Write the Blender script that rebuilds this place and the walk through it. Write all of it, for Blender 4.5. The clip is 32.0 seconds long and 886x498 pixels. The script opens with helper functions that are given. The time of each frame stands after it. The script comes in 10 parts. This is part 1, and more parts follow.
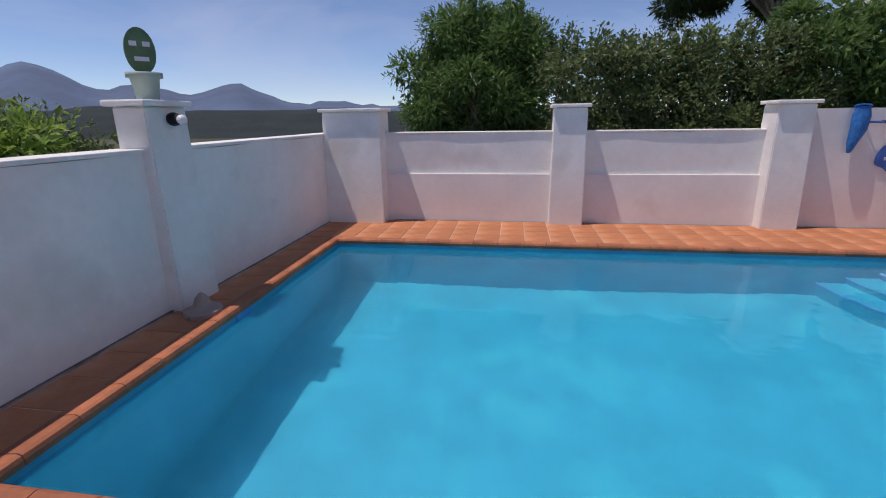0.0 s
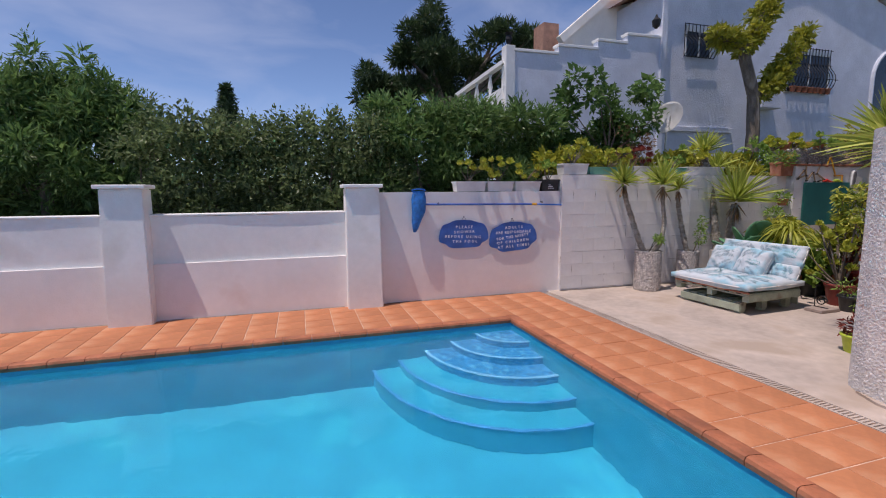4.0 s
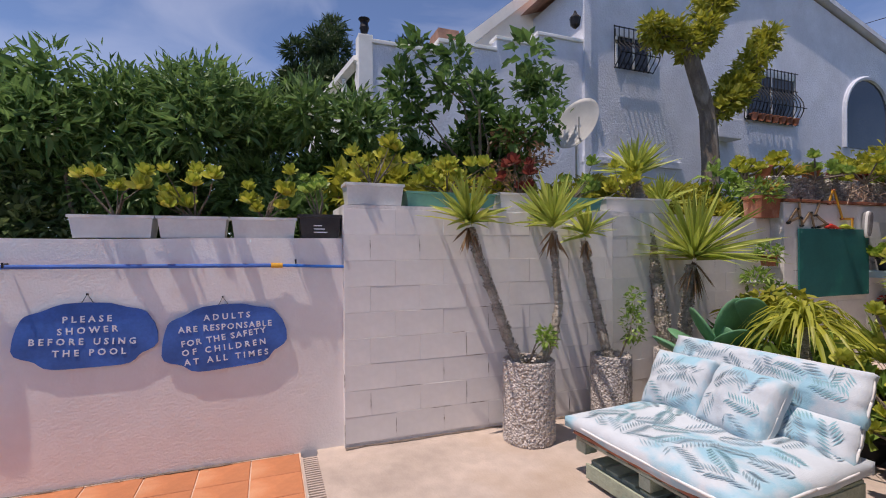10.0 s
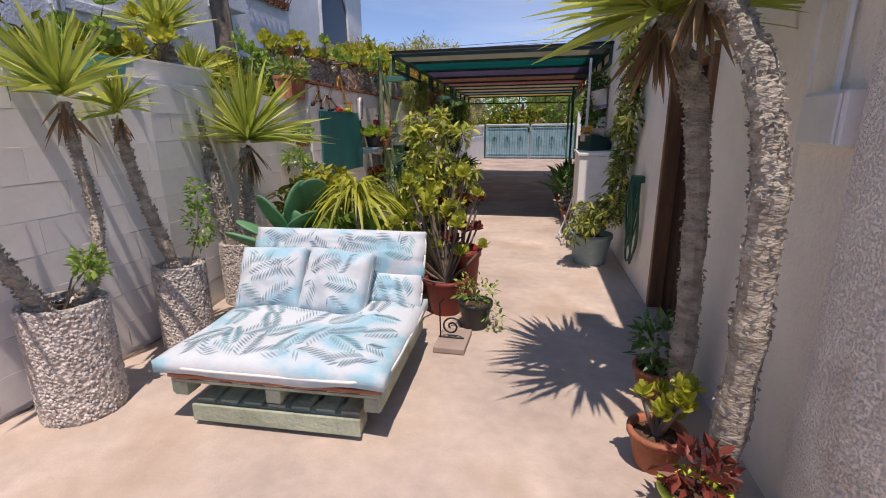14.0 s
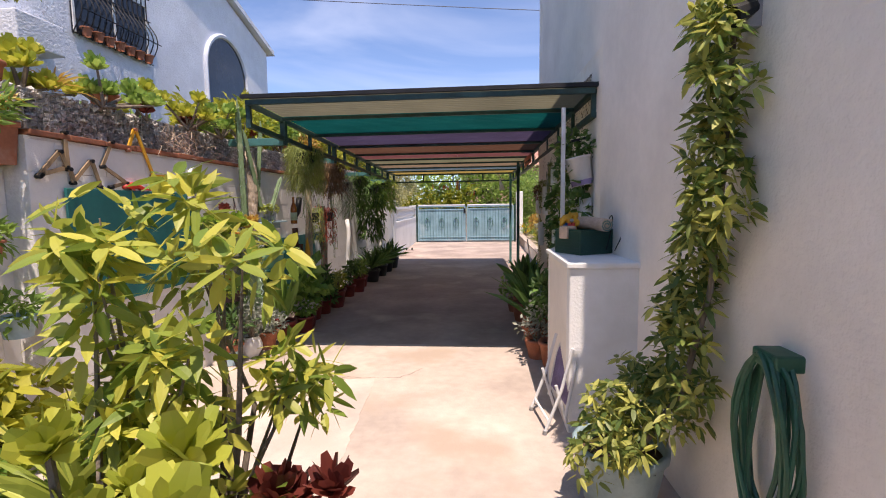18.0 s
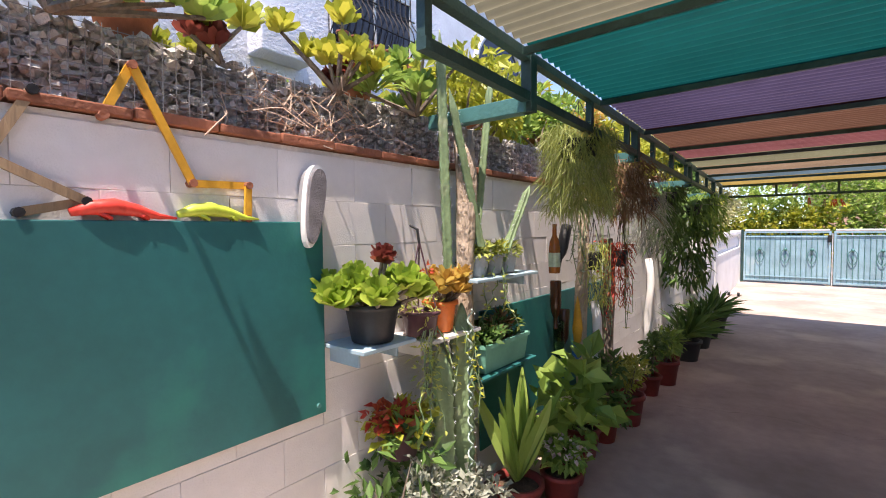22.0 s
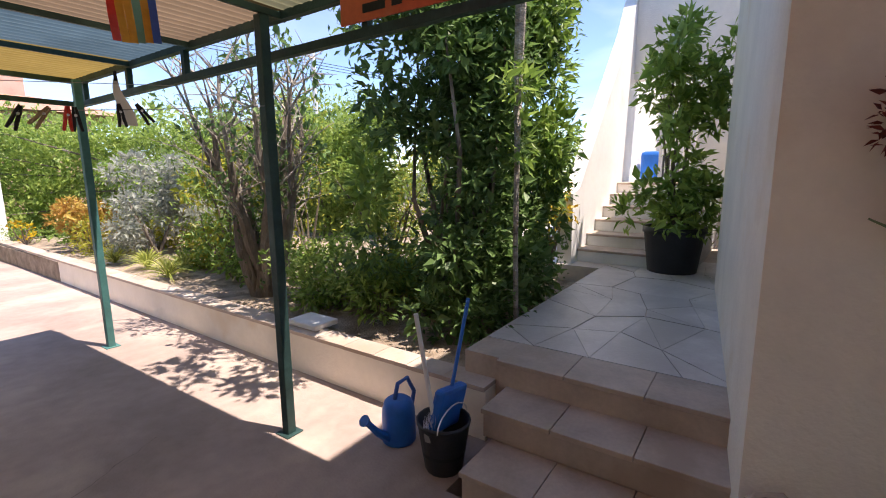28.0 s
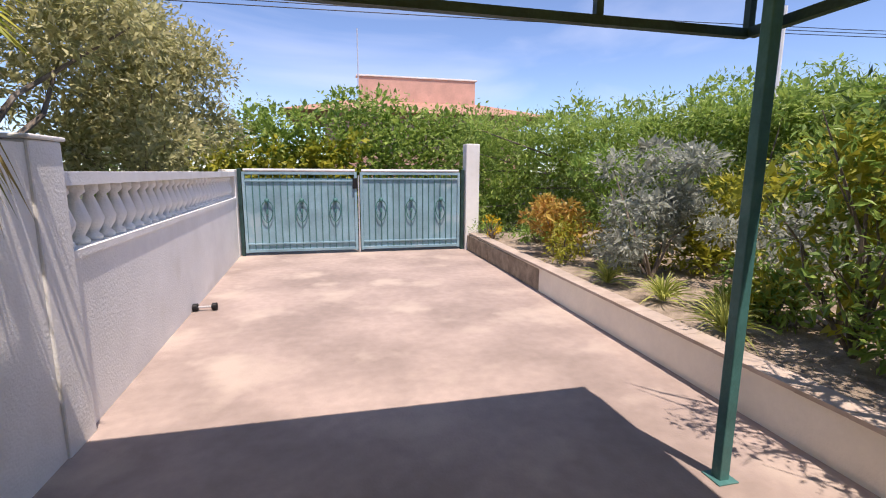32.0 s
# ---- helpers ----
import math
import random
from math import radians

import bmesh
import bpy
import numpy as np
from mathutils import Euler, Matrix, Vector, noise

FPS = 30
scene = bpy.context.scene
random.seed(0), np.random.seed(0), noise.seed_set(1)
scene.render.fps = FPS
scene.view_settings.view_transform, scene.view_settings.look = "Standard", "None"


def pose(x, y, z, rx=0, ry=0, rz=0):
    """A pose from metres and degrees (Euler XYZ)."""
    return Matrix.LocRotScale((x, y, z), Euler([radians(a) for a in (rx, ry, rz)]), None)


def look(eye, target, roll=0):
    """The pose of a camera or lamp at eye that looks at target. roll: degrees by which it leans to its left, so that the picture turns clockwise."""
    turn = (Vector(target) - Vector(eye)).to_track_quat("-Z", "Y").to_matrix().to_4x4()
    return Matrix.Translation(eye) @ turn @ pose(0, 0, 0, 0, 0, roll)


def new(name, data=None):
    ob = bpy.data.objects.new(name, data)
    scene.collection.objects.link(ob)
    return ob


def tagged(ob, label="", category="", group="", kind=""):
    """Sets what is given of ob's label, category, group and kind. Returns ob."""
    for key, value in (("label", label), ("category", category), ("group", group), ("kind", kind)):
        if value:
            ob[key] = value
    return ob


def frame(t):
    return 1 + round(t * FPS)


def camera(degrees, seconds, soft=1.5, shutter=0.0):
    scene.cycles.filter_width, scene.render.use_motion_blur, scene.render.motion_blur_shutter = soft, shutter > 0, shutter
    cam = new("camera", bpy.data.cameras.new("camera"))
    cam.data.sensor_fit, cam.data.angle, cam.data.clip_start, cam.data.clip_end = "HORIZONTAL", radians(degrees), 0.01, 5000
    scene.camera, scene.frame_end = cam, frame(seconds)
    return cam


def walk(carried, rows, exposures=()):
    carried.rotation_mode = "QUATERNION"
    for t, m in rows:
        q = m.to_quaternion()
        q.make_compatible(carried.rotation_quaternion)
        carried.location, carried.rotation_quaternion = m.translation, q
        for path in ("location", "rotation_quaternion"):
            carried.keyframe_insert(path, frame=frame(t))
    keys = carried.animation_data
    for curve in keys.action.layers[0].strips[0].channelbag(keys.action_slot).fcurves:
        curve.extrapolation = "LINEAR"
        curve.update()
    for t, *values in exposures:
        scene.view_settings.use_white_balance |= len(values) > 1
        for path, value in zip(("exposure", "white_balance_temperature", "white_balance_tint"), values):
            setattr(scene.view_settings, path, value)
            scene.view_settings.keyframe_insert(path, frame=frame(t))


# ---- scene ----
cam = camera(87.7, 32.0, 1.05)
PATH = [
    (0, (5.178, -7.453, 1.542), (3.276, -7.746, 0.997), -0.8),
    (0.5, (4.934, -7.196, 1.562), (3.191, -8.039, 1.060), -0.8),
    (1, (4.699, -7.082, 1.597), (3.124, -8.228, 1.144), -0.4),
    (1.5, (4.598, -6.836, 1.607), (3.117, -8.125, 1.227), -0.4),
    (2, (4.602, -6.388, 1.592), (3.144, -7.710, 1.239), -0.3),
    (2.5, (4.554, -5.942, 1.560), (2.951, -7.090, 1.227), 0.2),
    (3, (4.518, -5.509, 1.581), (2.678, -6.231, 1.278), 0.3),
    (3.5, (4.588, -5.038, 1.598), (2.609, -5.166, 1.338), -0.2),
    (4, (4.666, -4.646, 1.607), (2.770, -4.060, 1.360), -0.4),
    (4.5, (4.677, -4.169, 1.591), (3.106, -2.956, 1.345), -1.0),
    (6.5, (4.327, -2.444, 1.597), (3.061, -0.919, 1.330), -0.6),
    (7, (4.097, -2.169, 1.639), (2.610, -0.864, 1.346), -0.7),
    (7.5, (3.771, -1.968, 1.575), (2.054, -0.990, 1.265), -0.4),
    (8, (3.395, -1.840, 1.501), (1.533, -1.183, 1.187), -0.8),
    (8.5, (2.982, -1.699, 1.524), (1.036, -1.360, 1.213), -0.5),
    (9, (2.520, -1.589, 1.487), (0.555, -1.327, 1.227), -0.2),
    (9.5, (2.124, -1.397, 1.475), (0.159, -1.045, 1.346), -0.0),
    (10, (1.768, -1.217, 1.526), (-0.102, -0.509, 1.521), -0.3),
    (10.5, (1.351, -1.153, 1.586), (-0.284, -0.002, 1.626), -0.8),
    (11, (1.105, -0.994, 1.556), (-0.340, 0.388, 1.608), -1.1),
    (11.5, (1.012, -0.847, 1.537), (-0.281, 0.678, 1.571), -2.1),
    (12, (0.934, -0.899, 1.511), (-0.103, 0.806, 1.380), -1.6),
    (12.5, (0.863, -1.022, 1.489), (-0.015, 0.745, 1.167), -1.3),
    (13, (0.931, -1.086, 1.501), (0.093, 0.678, 1.072), -1.3),
    (13.5, (1.001, -1.122, 1.500), (0.272, 0.677, 1.018), -0.9),
    (14, (1.055, -1.083, 1.516), (0.630, 0.803, 1.004), -0.5),
    (14.5, (0.945, -0.928, 1.537), (0.782, 0.991, 0.996), -0.1),
    (15, (0.763, -0.683, 1.572), (0.670, 1.250, 1.067), -0.1),
    (15.5, (0.730, -0.370, 1.552), (0.667, 1.592, 1.171), -0.7),
    (17.5, (0.835, 1.461, 1.622), (0.742, 3.448, 1.415), -0.4),
    (18, (0.857, 1.868, 1.585), (0.687, 3.852, 1.397), -0.8),
    (18.5, (0.876, 2.330, 1.575), (0.649, 4.308, 1.393), -0.7),
    (19, (0.904, 2.748, 1.535), (0.504, 4.700, 1.363), -0.7),
    (19.5, (0.839, 3.123, 1.550), (0.145, 4.992, 1.385), -0.8),
    (20, (0.634, 3.481, 1.546), (-0.290, 5.247, 1.387), -0.6),
    (20.5, (0.460, 3.888, 1.542), (-0.681, 5.524, 1.385), -0.6),
    (21, (0.303, 4.287, 1.638), (-0.938, 5.848, 1.483), -0.2),
    (21.5, (0.064, 4.594, 1.723), (-1.198, 6.139, 1.576), -0.3),
    (22, (-0.218, 4.859, 1.698), (-1.473, 6.414, 1.614), -0.5),
    (22.5, (-0.429, 5.286, 1.692), (-1.501, 6.972, 1.612), -1.1),
    (23, (-0.447, 5.621, 1.641), (-1.250, 7.451, 1.565), -0.4),
    (23.5, (-0.432, 5.971, 1.630), (-0.863, 7.923, 1.546), -0.5),
    (24, (-0.424, 6.386, 1.635), (-0.294, 8.379, 1.537), 0.3),
    (24.5, (-0.172, 6.840, 1.628), (0.563, 8.695, 1.486), -0.3),
    (25, (-0.052, 7.193, 1.602), (1.169, 8.762, 1.382), 0.3),
    (25.5, (-0.097, 7.534, 1.600), (1.423, 8.803, 1.318), 0.7),
    (27.5, (-0.057, 9.054, 1.641), (1.610, 10.105, 1.301), 0.0),
    (28, (-0.034, 9.500, 1.613), (1.592, 10.616, 1.282), -0.5),
    (28.5, (-0.063, 9.900, 1.614), (1.432, 11.195, 1.316), -0.8),
    (29, (-0.204, 10.275, 1.646), (1.129, 11.737, 1.356), -0.6),
    (29.5, (-0.287, 10.751, 1.633), (0.841, 12.381, 1.368), 0.2),
    (30, (-0.302, 11.188, 1.613), (0.520, 12.991, 1.348), 0.0),
    (30.5, (-0.356, 11.548, 1.595), (0.208, 13.449, 1.331), -0.1),
    (31, (-0.368, 11.934, 1.589), (0.109, 13.856, 1.314), 0.1),
    (31.5, (-0.327, 12.306, 1.575), (0.130, 14.230, 1.277), 0.3),
    (32, (-0.292, 12.679, 1.566), (0.160, 14.600, 1.238), 0.3),
]
# seconds, stops, white balance: the camera opens up in the shade
EXPOSURES = [(t, s, k, 22) for t, s, k in ((0.0, -0.22, 7000), (1.0, -0.06, 7400), (2.0, 0.0, 7400), (3.0, 0.0, 7000), (4.0, -0.05, 6800), (5.0, -0.15, 7000), (7.0, -0.25, 6900), (8.0, -0.28, 6600), (9.0, -0.05, 6850), (11.0, 0.27, 7250), (12.5, 0.35, 7250), (15.0, 0.28, 7300), (18.0, 0.9, 7350), (20.0, 0.92, 6800), (22.0, 1.55, 7250), (24.0, 1.9, 7500), (25.0, 2.2, 7550), (28.0, 1.42, 7150), (29.5, 1.12, 6950), (30.5, 0.9, 7200), (32.0, 0.72, 7150))]
walk(cam, [(t, look(eye, target, roll)) for t, eye, target, roll in PATH], EXPOSURES)

# ---- light ----
SUN_TO = Vector((0.27, -0.88, 2.62)).normalized()
world = bpy.data.worlds.new("sky")
scene.world = world
world.use_nodes = True
wn, wl = world.node_tree.nodes, world.node_tree.links
sky = wn.new("ShaderNodeTexSky")
sky.sky_type, sky.sun_disc = "NISHITA", False
sky.sun_elevation, sky.sun_rotation = math.asin(SUN_TO.z), math.atan2(SUN_TO.x, SUN_TO.y)
sky.air_density, sky.dust_density, sky.ozone_density, sky.altitude = 0.72, 0.0, 6.0, 300
# thin high cloud
wc = wn.new("ShaderNodeTexCoord")
wm = wn.new("ShaderNodeMapping")
wm.inputs["Scale"].default_value = (1.2, 2.2, 5.0)
wl.new(wc.outputs["Generated"], wm.inputs["Vector"])
wz = wn.new("ShaderNodeTexNoise")
wz.inputs["Scale"].default_value, wz.inputs["Detail"].default_value, wz.inputs["Distortion"].default_value = 1.6, 8, 0.6
wl.new(wm.outputs["Vector"], wz.inputs["Vector"])
wr = wn.new("ShaderNodeValToRGB")
wr.color_ramp.elements[0].position, wr.color_ramp.elements[1].position = 0.47, 0.95
wr.color_ramp.elements[0].color, wr.color_ramp.elements[1].color = (0, 0, 0, 1), (0.5, 0.5, 0.5, 1)
wl.new(wz.outputs["Fac"], wr.inputs["Fac"])
wx = wn.new("ShaderNodeMix")
wx.data_type = "RGBA"
wl.new(wr.outputs["Color"], wx.inputs[0])
wl.new(sky.outputs["Color"], wx.inputs[6])
wx.inputs[7].default_value = (4.6, 5.2, 6.4, 1)
bg = wn["Background"]
bg.inputs["Strength"].default_value = 0.14
wl.new(wx.outputs[2], bg.inputs["Color"])
lamp = bpy.data.lights.new("sun", "SUN")
lamp.energy, lamp.angle, lamp.color = 3.4, radians(0.53), (1.0, 0.95, 0.88)
sun = new("sun", lamp)
sun.matrix_basis = look((0, 0, 30), Vector((0, 0, 30)) - SUN_TO)

# ---- materials ----
def mat(name, base, rough=0.6, var=0.18, scale=3.0, bump=0.15, bscale=40.0, metal=0.0, other=None, mix=0.5, rand=0.0, island=0.0,
        trans=0.0, detail=6.0, stretch=(1, 1, 1), dist=0.02, spec=0.5, vor=False, spread=False, grit=False):
    """A procedural surface: base colour with two scales of variation, an optional second colour in patches, relief, and a spread between pieces."""
    m = bpy.data.materials.new(name)
    m.use_nodes = True
    nt = m.node_tree
    nd, ln = nt.nodes, nt.links
    b = nd["Principled BSDF"]
    b.inputs["Roughness"].default_value, b.inputs["Metallic"].default_value = rough, metal
    b.inputs["Specular IOR Level"].default_value = spec
    co = nd.new("ShaderNodeTexCoord")
    mp = nd.new("ShaderNodeMapping")
    mp.inputs["Scale"].default_value = stretch
    ln.new(co.outputs["Object"], mp.inputs["Vector"])

    def noise_at(s, d=detail, r=0.5):
        n = nd.new("ShaderNodeTexNoise")
        n.inputs["Scale"].default_value, n.inputs["Detail"].default_value, n.inputs["Roughness"].default_value = s, d, r
        ln.new(mp.outputs["Vector"], n.inputs["Vector"])
        return n.outputs["Fac"]

    def ramp(fac, lo, hi, a=0.35, z=0.68):
        r = nd.new("ShaderNodeValToRGB")
        r.color_ramp.elements[0].position, r.color_ramp.elements[1].position = a, z
        r.color_ramp.elements[0].color, r.color_ramp.elements[1].color = (*lo, 1), (*hi, 1)
        ln.new(fac, r.inputs["Fac"])
        return r.outputs["Color"]

    def blend(kind, fac, a, c):
        x = nd.new("ShaderNodeMix")
        x.data_type, x.blend_type = "RGBA", kind
        if isinstance(fac, float):
            x.inputs[0].default_value = fac
        else:
            ln.new(fac, x.inputs[0])
        ln.new(a, x.inputs[6])
        ln.new(c, x.inputs[7])
        return x.outputs[2]

    lo, hi = [c * (1 - var) for c in base], [min(1, c * (1 + var)) for c in base]
    col = ramp(noise_at(scale), lo, hi)
    fine = ramp(noise_at(scale * 9.7), [1 - var * 0.8] * 3, [1, 1, 1])
    col = blend("MULTIPLY", 0.8, col, fine)
    if other:
        if spread:
            patch = ramp(nd.new("ShaderNodeNewGeometry").outputs["Random Per Island"], (0, 0, 0), (1, 1, 1), max(0.0, 0.85 - 1.4 * mix), min(1.0, 1.55 - 1.2 * mix))
        else:
            patch = ramp(noise_at(scale * 0.43 + 0.7, 9.0), (0, 0, 0), (1, 1, 1), 0.72 - 0.4 * mix, 0.8 - 0.3 * mix)
        rgb = nd.new("ShaderNodeRGB")
        rgb.outputs[0].default_value = (*other, 1)
        col = blend("MIX", patch, col, rgb.outputs[0])
    if rand or island:
        src = nd.new("ShaderNodeObjectInfo").outputs["Random"] if rand else nd.new("ShaderNodeNewGeometry").outputs["Random Per Island"]
        s = rand or island
        col = blend("MULTIPLY", 1.0, col, ramp(src, [1 - s] * 3, [1, 1, 1], 0.0, 1.0))
    ln.new(col, b.inputs["Base Color"])
    if bump:
        bp = nd.new("ShaderNodeBump")
        bp.inputs["Strength"].default_value, bp.inputs["Distance"].default_value = bump, dist
        if vor:
            v = nd.new("ShaderNodeTexVoronoi")
            v.inputs["Scale"].default_value = bscale
            ln.new(mp.outputs["Vector"], v.inputs["Vector"])
            ln.new(v.outputs["Distance"], bp.inputs["Height"])
        else:
            ln.new(ramp(noise_at(bscale, 5.0, 0.72), (0, 0, 0), (1, 1, 1), 0.22, 0.52) if grit else noise_at(bscale, 4.0), bp.inputs["Height"])
        ln.new(bp.outputs["Normal"], b.inputs["Normal"])
    if trans:
        t = nd.new("ShaderNodeBsdfTranslucent")
        ln.new(col, t.inputs["Color"])
        x = nd.new("ShaderNodeMixShader")
        x.inputs[0].default_value = trans
        out = nd["Material Output"]
        ln.new(b.outputs[0], x.inputs[1])
        ln.new(t.outputs[0], x.inputs[2])
        ln.new(x.outputs[0], out.inputs["Surface"])
    return m


def leaf(name, base, other=None, mix=0.45, rough=0.45, trans=0.4):
    return mat(name, base, rough, 0.22, 1.6, 0.0, other=other, mix=mix, island=0.22, trans=trans, spec=0.4, spread=other is not None)


def glassy(name, color, rough=0.0, ior=1.45, bump=0.0, bscale=3.0):
    m = bpy.data.materials.new(name)
    m.use_nodes = True
    b = m.node_tree.nodes["Principled BSDF"]
    b.inputs["Base Color"].default_value, b.inputs["Roughness"].default_value = (*color, 1), rough
    b.inputs["Transmission Weight"].default_value, b.inputs["IOR"].default_value = 1.0, ior
    if bump:
        n, p = m.node_tree.nodes.new("ShaderNodeTexNoise"), m.node_tree.nodes.new("ShaderNodeBump")
        co = m.node_tree.nodes.new("ShaderNodeTexCoord")
        n.inputs["Scale"].default_value, n.inputs["Detail"].default_value = bscale, 3
        p.inputs["Strength"].default_value, p.inputs["Distance"].default_value = bump, 0.05
        m.node_tree.links.new(co.outputs["Object"], n.inputs["Vector"])
        m.node_tree.links.new(n.outputs["Fac"], p.inputs["Height"])
        m.node_tree.links.new(p.outputs["Normal"], b.inputs["Normal"])
    return m


WHITE = (0.86, 0.86, 0.83)
M_WALL = mat("white_render", WHITE, 0.85, 0.06, 1.3, 0.35, 55, other=(0.76, 0.75, 0.7), mix=0.35, dist=0.012)
M_WALLP = mat("white_render_pinkish", (0.82, 0.79, 0.77), 0.85, 0.05, 1.1, 0.3, 60, other=(0.74, 0.66, 0.62), mix=0.25, dist=0.012)
M_BLOCK = mat("painted_block", (0.8, 0.78, 0.76), 0.9, 0.06, 2.2, 0.2, 130, other=(0.7, 0.67, 0.64), mix=0.28, rand=0.04, dist=0.012)
M_JOINT = mat("block_joint", (0.75, 0.73, 0.71), 0.95, 0.15, 5, 0.3, 50)
M_STUCCO = mat("rough_stucco", (0.9, 0.87, 0.82), 0.95, 0.06, 2.5, 0.85, 95, other=(0.7, 0.64, 0.6), mix=0.25, dist=0.0088, grit=True)
M_STUCCO2 = mat("smooth_stucco", (0.9, 0.85, 0.77), 0.92, 0.06, 1.6, 0.35, 50, other=(0.8, 0.74, 0.65), mix=0.35)
M_CREAM = mat("cream_stained_wall", (0.95, 0.89, 0.78), 0.92, 0.05, 2.2, 0.3, 60, other=(0.88, 0.78, 0.63), mix=0.3, dist=0.012)
M_HOUSE = mat("neighbour_render", (0.7, 0.73, 0.8), 0.9, 0.07, 2.0, 0.5, 28, dist=0.03)
M_TERRA = mat("terracotta_tile", (0.58, 0.22, 0.095), 0.7, 0.14, 2.6, 0.25, 60, other=(0.65, 0.33, 0.18), mix=0.4, rand=0.14, dist=0.01)
M_GROUT = mat("tile_grout", (0.7, 0.5, 0.38), 0.95, 0.2, 6, 0.3, 70)
M_COPING = mat("terracotta_coping", (0.5, 0.17, 0.08), 0.7, 0.22, 4, 0.2, 50, other=(0.32, 0.12, 0.07), mix=0.3, rand=0.2)
M_CONC = mat("worn_concrete", (0.53, 0.44, 0.375), 0.9, 0.2, 1.1, 0.35, 55, other=(0.43, 0.34, 0.27), mix=0.5, dist=0.01)
M_CONC2 = mat("grey_concrete", (0.41, 0.325, 0.28), 0.9, 0.2, 1.0, 0.35, 50, other=(0.5, 0.41, 0.34), mix=0.42, dist=0.01)
M_POOL = mat("pool_paint", (0.008, 0.35, 0.53), 0.5, 0.1, 2.2, 0.05, 9, other=(0.014, 0.41, 0.57), mix=0.45)
M_POOLD = mat("pool_step_edge", (0.05, 0.28, 0.62), 0.5, 0.12, 4, 0.05, 9)
M_STEP = mat("pool_step_mosaic", (0.04, 0.27, 0.58), 0.5, 0.4, 22, 0.05, 40, other=(0.14, 0.45, 0.7), mix=0.4)
M_WATER = glassy("water", (0.72, 0.94, 1.0), 0.0, 1.33, 0.14, 3.2)


def turbid(m, color, share):
    """Light scattered back by the water itself, mixed into its clear surface."""
    nd, ln = m.node_tree.nodes, m.node_tree.links
    d, x = nd.new("ShaderNodeBsdfDiffuse"), nd.new("ShaderNodeMixShader")
    d.inputs["Color"].default_value = (*color, 1)
    x.inputs[0].default_value = share
    ln.new(nd["Principled BSDF"].outputs[0], x.inputs[1])
    ln.new(d.outputs[0], x.inputs[2])
    ln.new(x.outputs[0], nd["Material Output"].inputs["Surface"])
    nd["Principled BSDF"].inputs["Specular Tint"].default_value = (0.12, 0.5, 0.9, 1)


turbid(M_WATER, (0.0, 0.3, 0.49), 0.24)
M_BLUE = mat("blue_paint", (0.04, 0.14, 0.48), 0.55, 0.2, 5, 0.1, 60)
M_NET = mat("blue_net", (0.01, 0.2, 0.6), 0.6, 0.25, 20, 0.5, 300)
M_LETTER = mat("white_lettering", (0.75, 0.78, 0.85), 0.6, 0.1, 10, 0.0)
M_GATE = mat("gate_paint", (0.26, 0.44, 0.52), 0.55, 0.15, 3, 0.1, 60, other=(0.36, 0.5, 0.56), mix=0.35, rand=0.15)
M_IRON = mat("dark_green_iron", (0.03, 0.075, 0.07), 0.5, 0.3, 5, 0.12, 60, other=(0.05, 0.11, 0.1), mix=0.4, metal=0.3)
M_BLACK = mat("black_iron", (0.02, 0.02, 0.022), 0.55, 0.3, 6, 0.1, 80, metal=0.4)
M_TEALPOST = mat("teal_post_paint", (0.06, 0.2, 0.19), 0.5, 0.2, 4, 0.15, 50, other=(0.12, 0.25, 0.23), mix=0.35)
M_BOARD = mat("green_board", (0.01, 0.13, 0.13), 0.55, 0.14, 2.5, 0.05, 90, other=(0.01, 0.18, 0.15), mix=0.4)
M_BARK = mat("bark", (0.22, 0.18, 0.14), 0.95, 0.35, 8, 0.7, 40, stretch=(1, 1, 0.35), other=(0.36, 0.32, 0.27), mix=0.4, dist=0.03)
M_YTRUNK = mat("yucca_trunk", (0.4, 0.36, 0.3), 0.95, 0.3, 14, 0.8, 40, other=(0.52, 0.48, 0.42), mix=0.4, stretch=(0.8, 0.8, 1.6), dist=0.03)
M_WOOD = mat("old_wood", (0.38, 0.26, 0.15), 0.75, 0.3, 5, 0.3, 40, stretch=(1, 1, 0.2))
M_DOOR = mat("dark_door_wood", (0.04, 0.018, 0.011), 0.7, 0.3, 4, 0.3, 35, stretch=(3, 3, 0.3), spec=0.2)
M_FRAME = mat("brown_door_frame", (0.2, 0.1, 0.05), 0.6, 0.3, 4, 0.3, 35, stretch=(3, 3, 0.3))
M_PALLET = mat("green_washed_pallet", (0.47, 0.53, 0.4), 0.85, 0.2, 5, 0.35, 45, other=(0.3, 0.24, 0.17), mix=0.35, rand=0.2)
M_PALLETR = mat("orange_pallet_edge", (0.45, 0.17, 0.1), 0.85, 0.2, 5, 0.3, 45)
M_SOIL = mat("soil", (0.1, 0.06, 0.035), 0.98, 0.4, 14, 0.9, 40, dist=0.03)
M_BED = mat("bed_gravel", (0.4, 0.32, 0.24), 0.98, 0.3, 7, 0.9, 50, other=(0.2, 0.15, 0.1), mix=0.4, dist=0.03)
M_AGG = mat("pebble_aggregate", (0.64, 0.58, 0.53), 0.9, 0.3, 20, 0.8, 42, other=(0.46, 0.41, 0.37), mix=0.4, dist=0.05, vor=True)
M_PEB = mat("pebble", (0.78, 0.72, 0.67), 0.85, 0.2, 9, 0.2, 50, island=0.38)
M_STONE = mat("rubble_stone", (0.62, 0.59, 0.55), 0.95, 0.2, 7, 0.6, 40, island=0.5, dist=0.03)
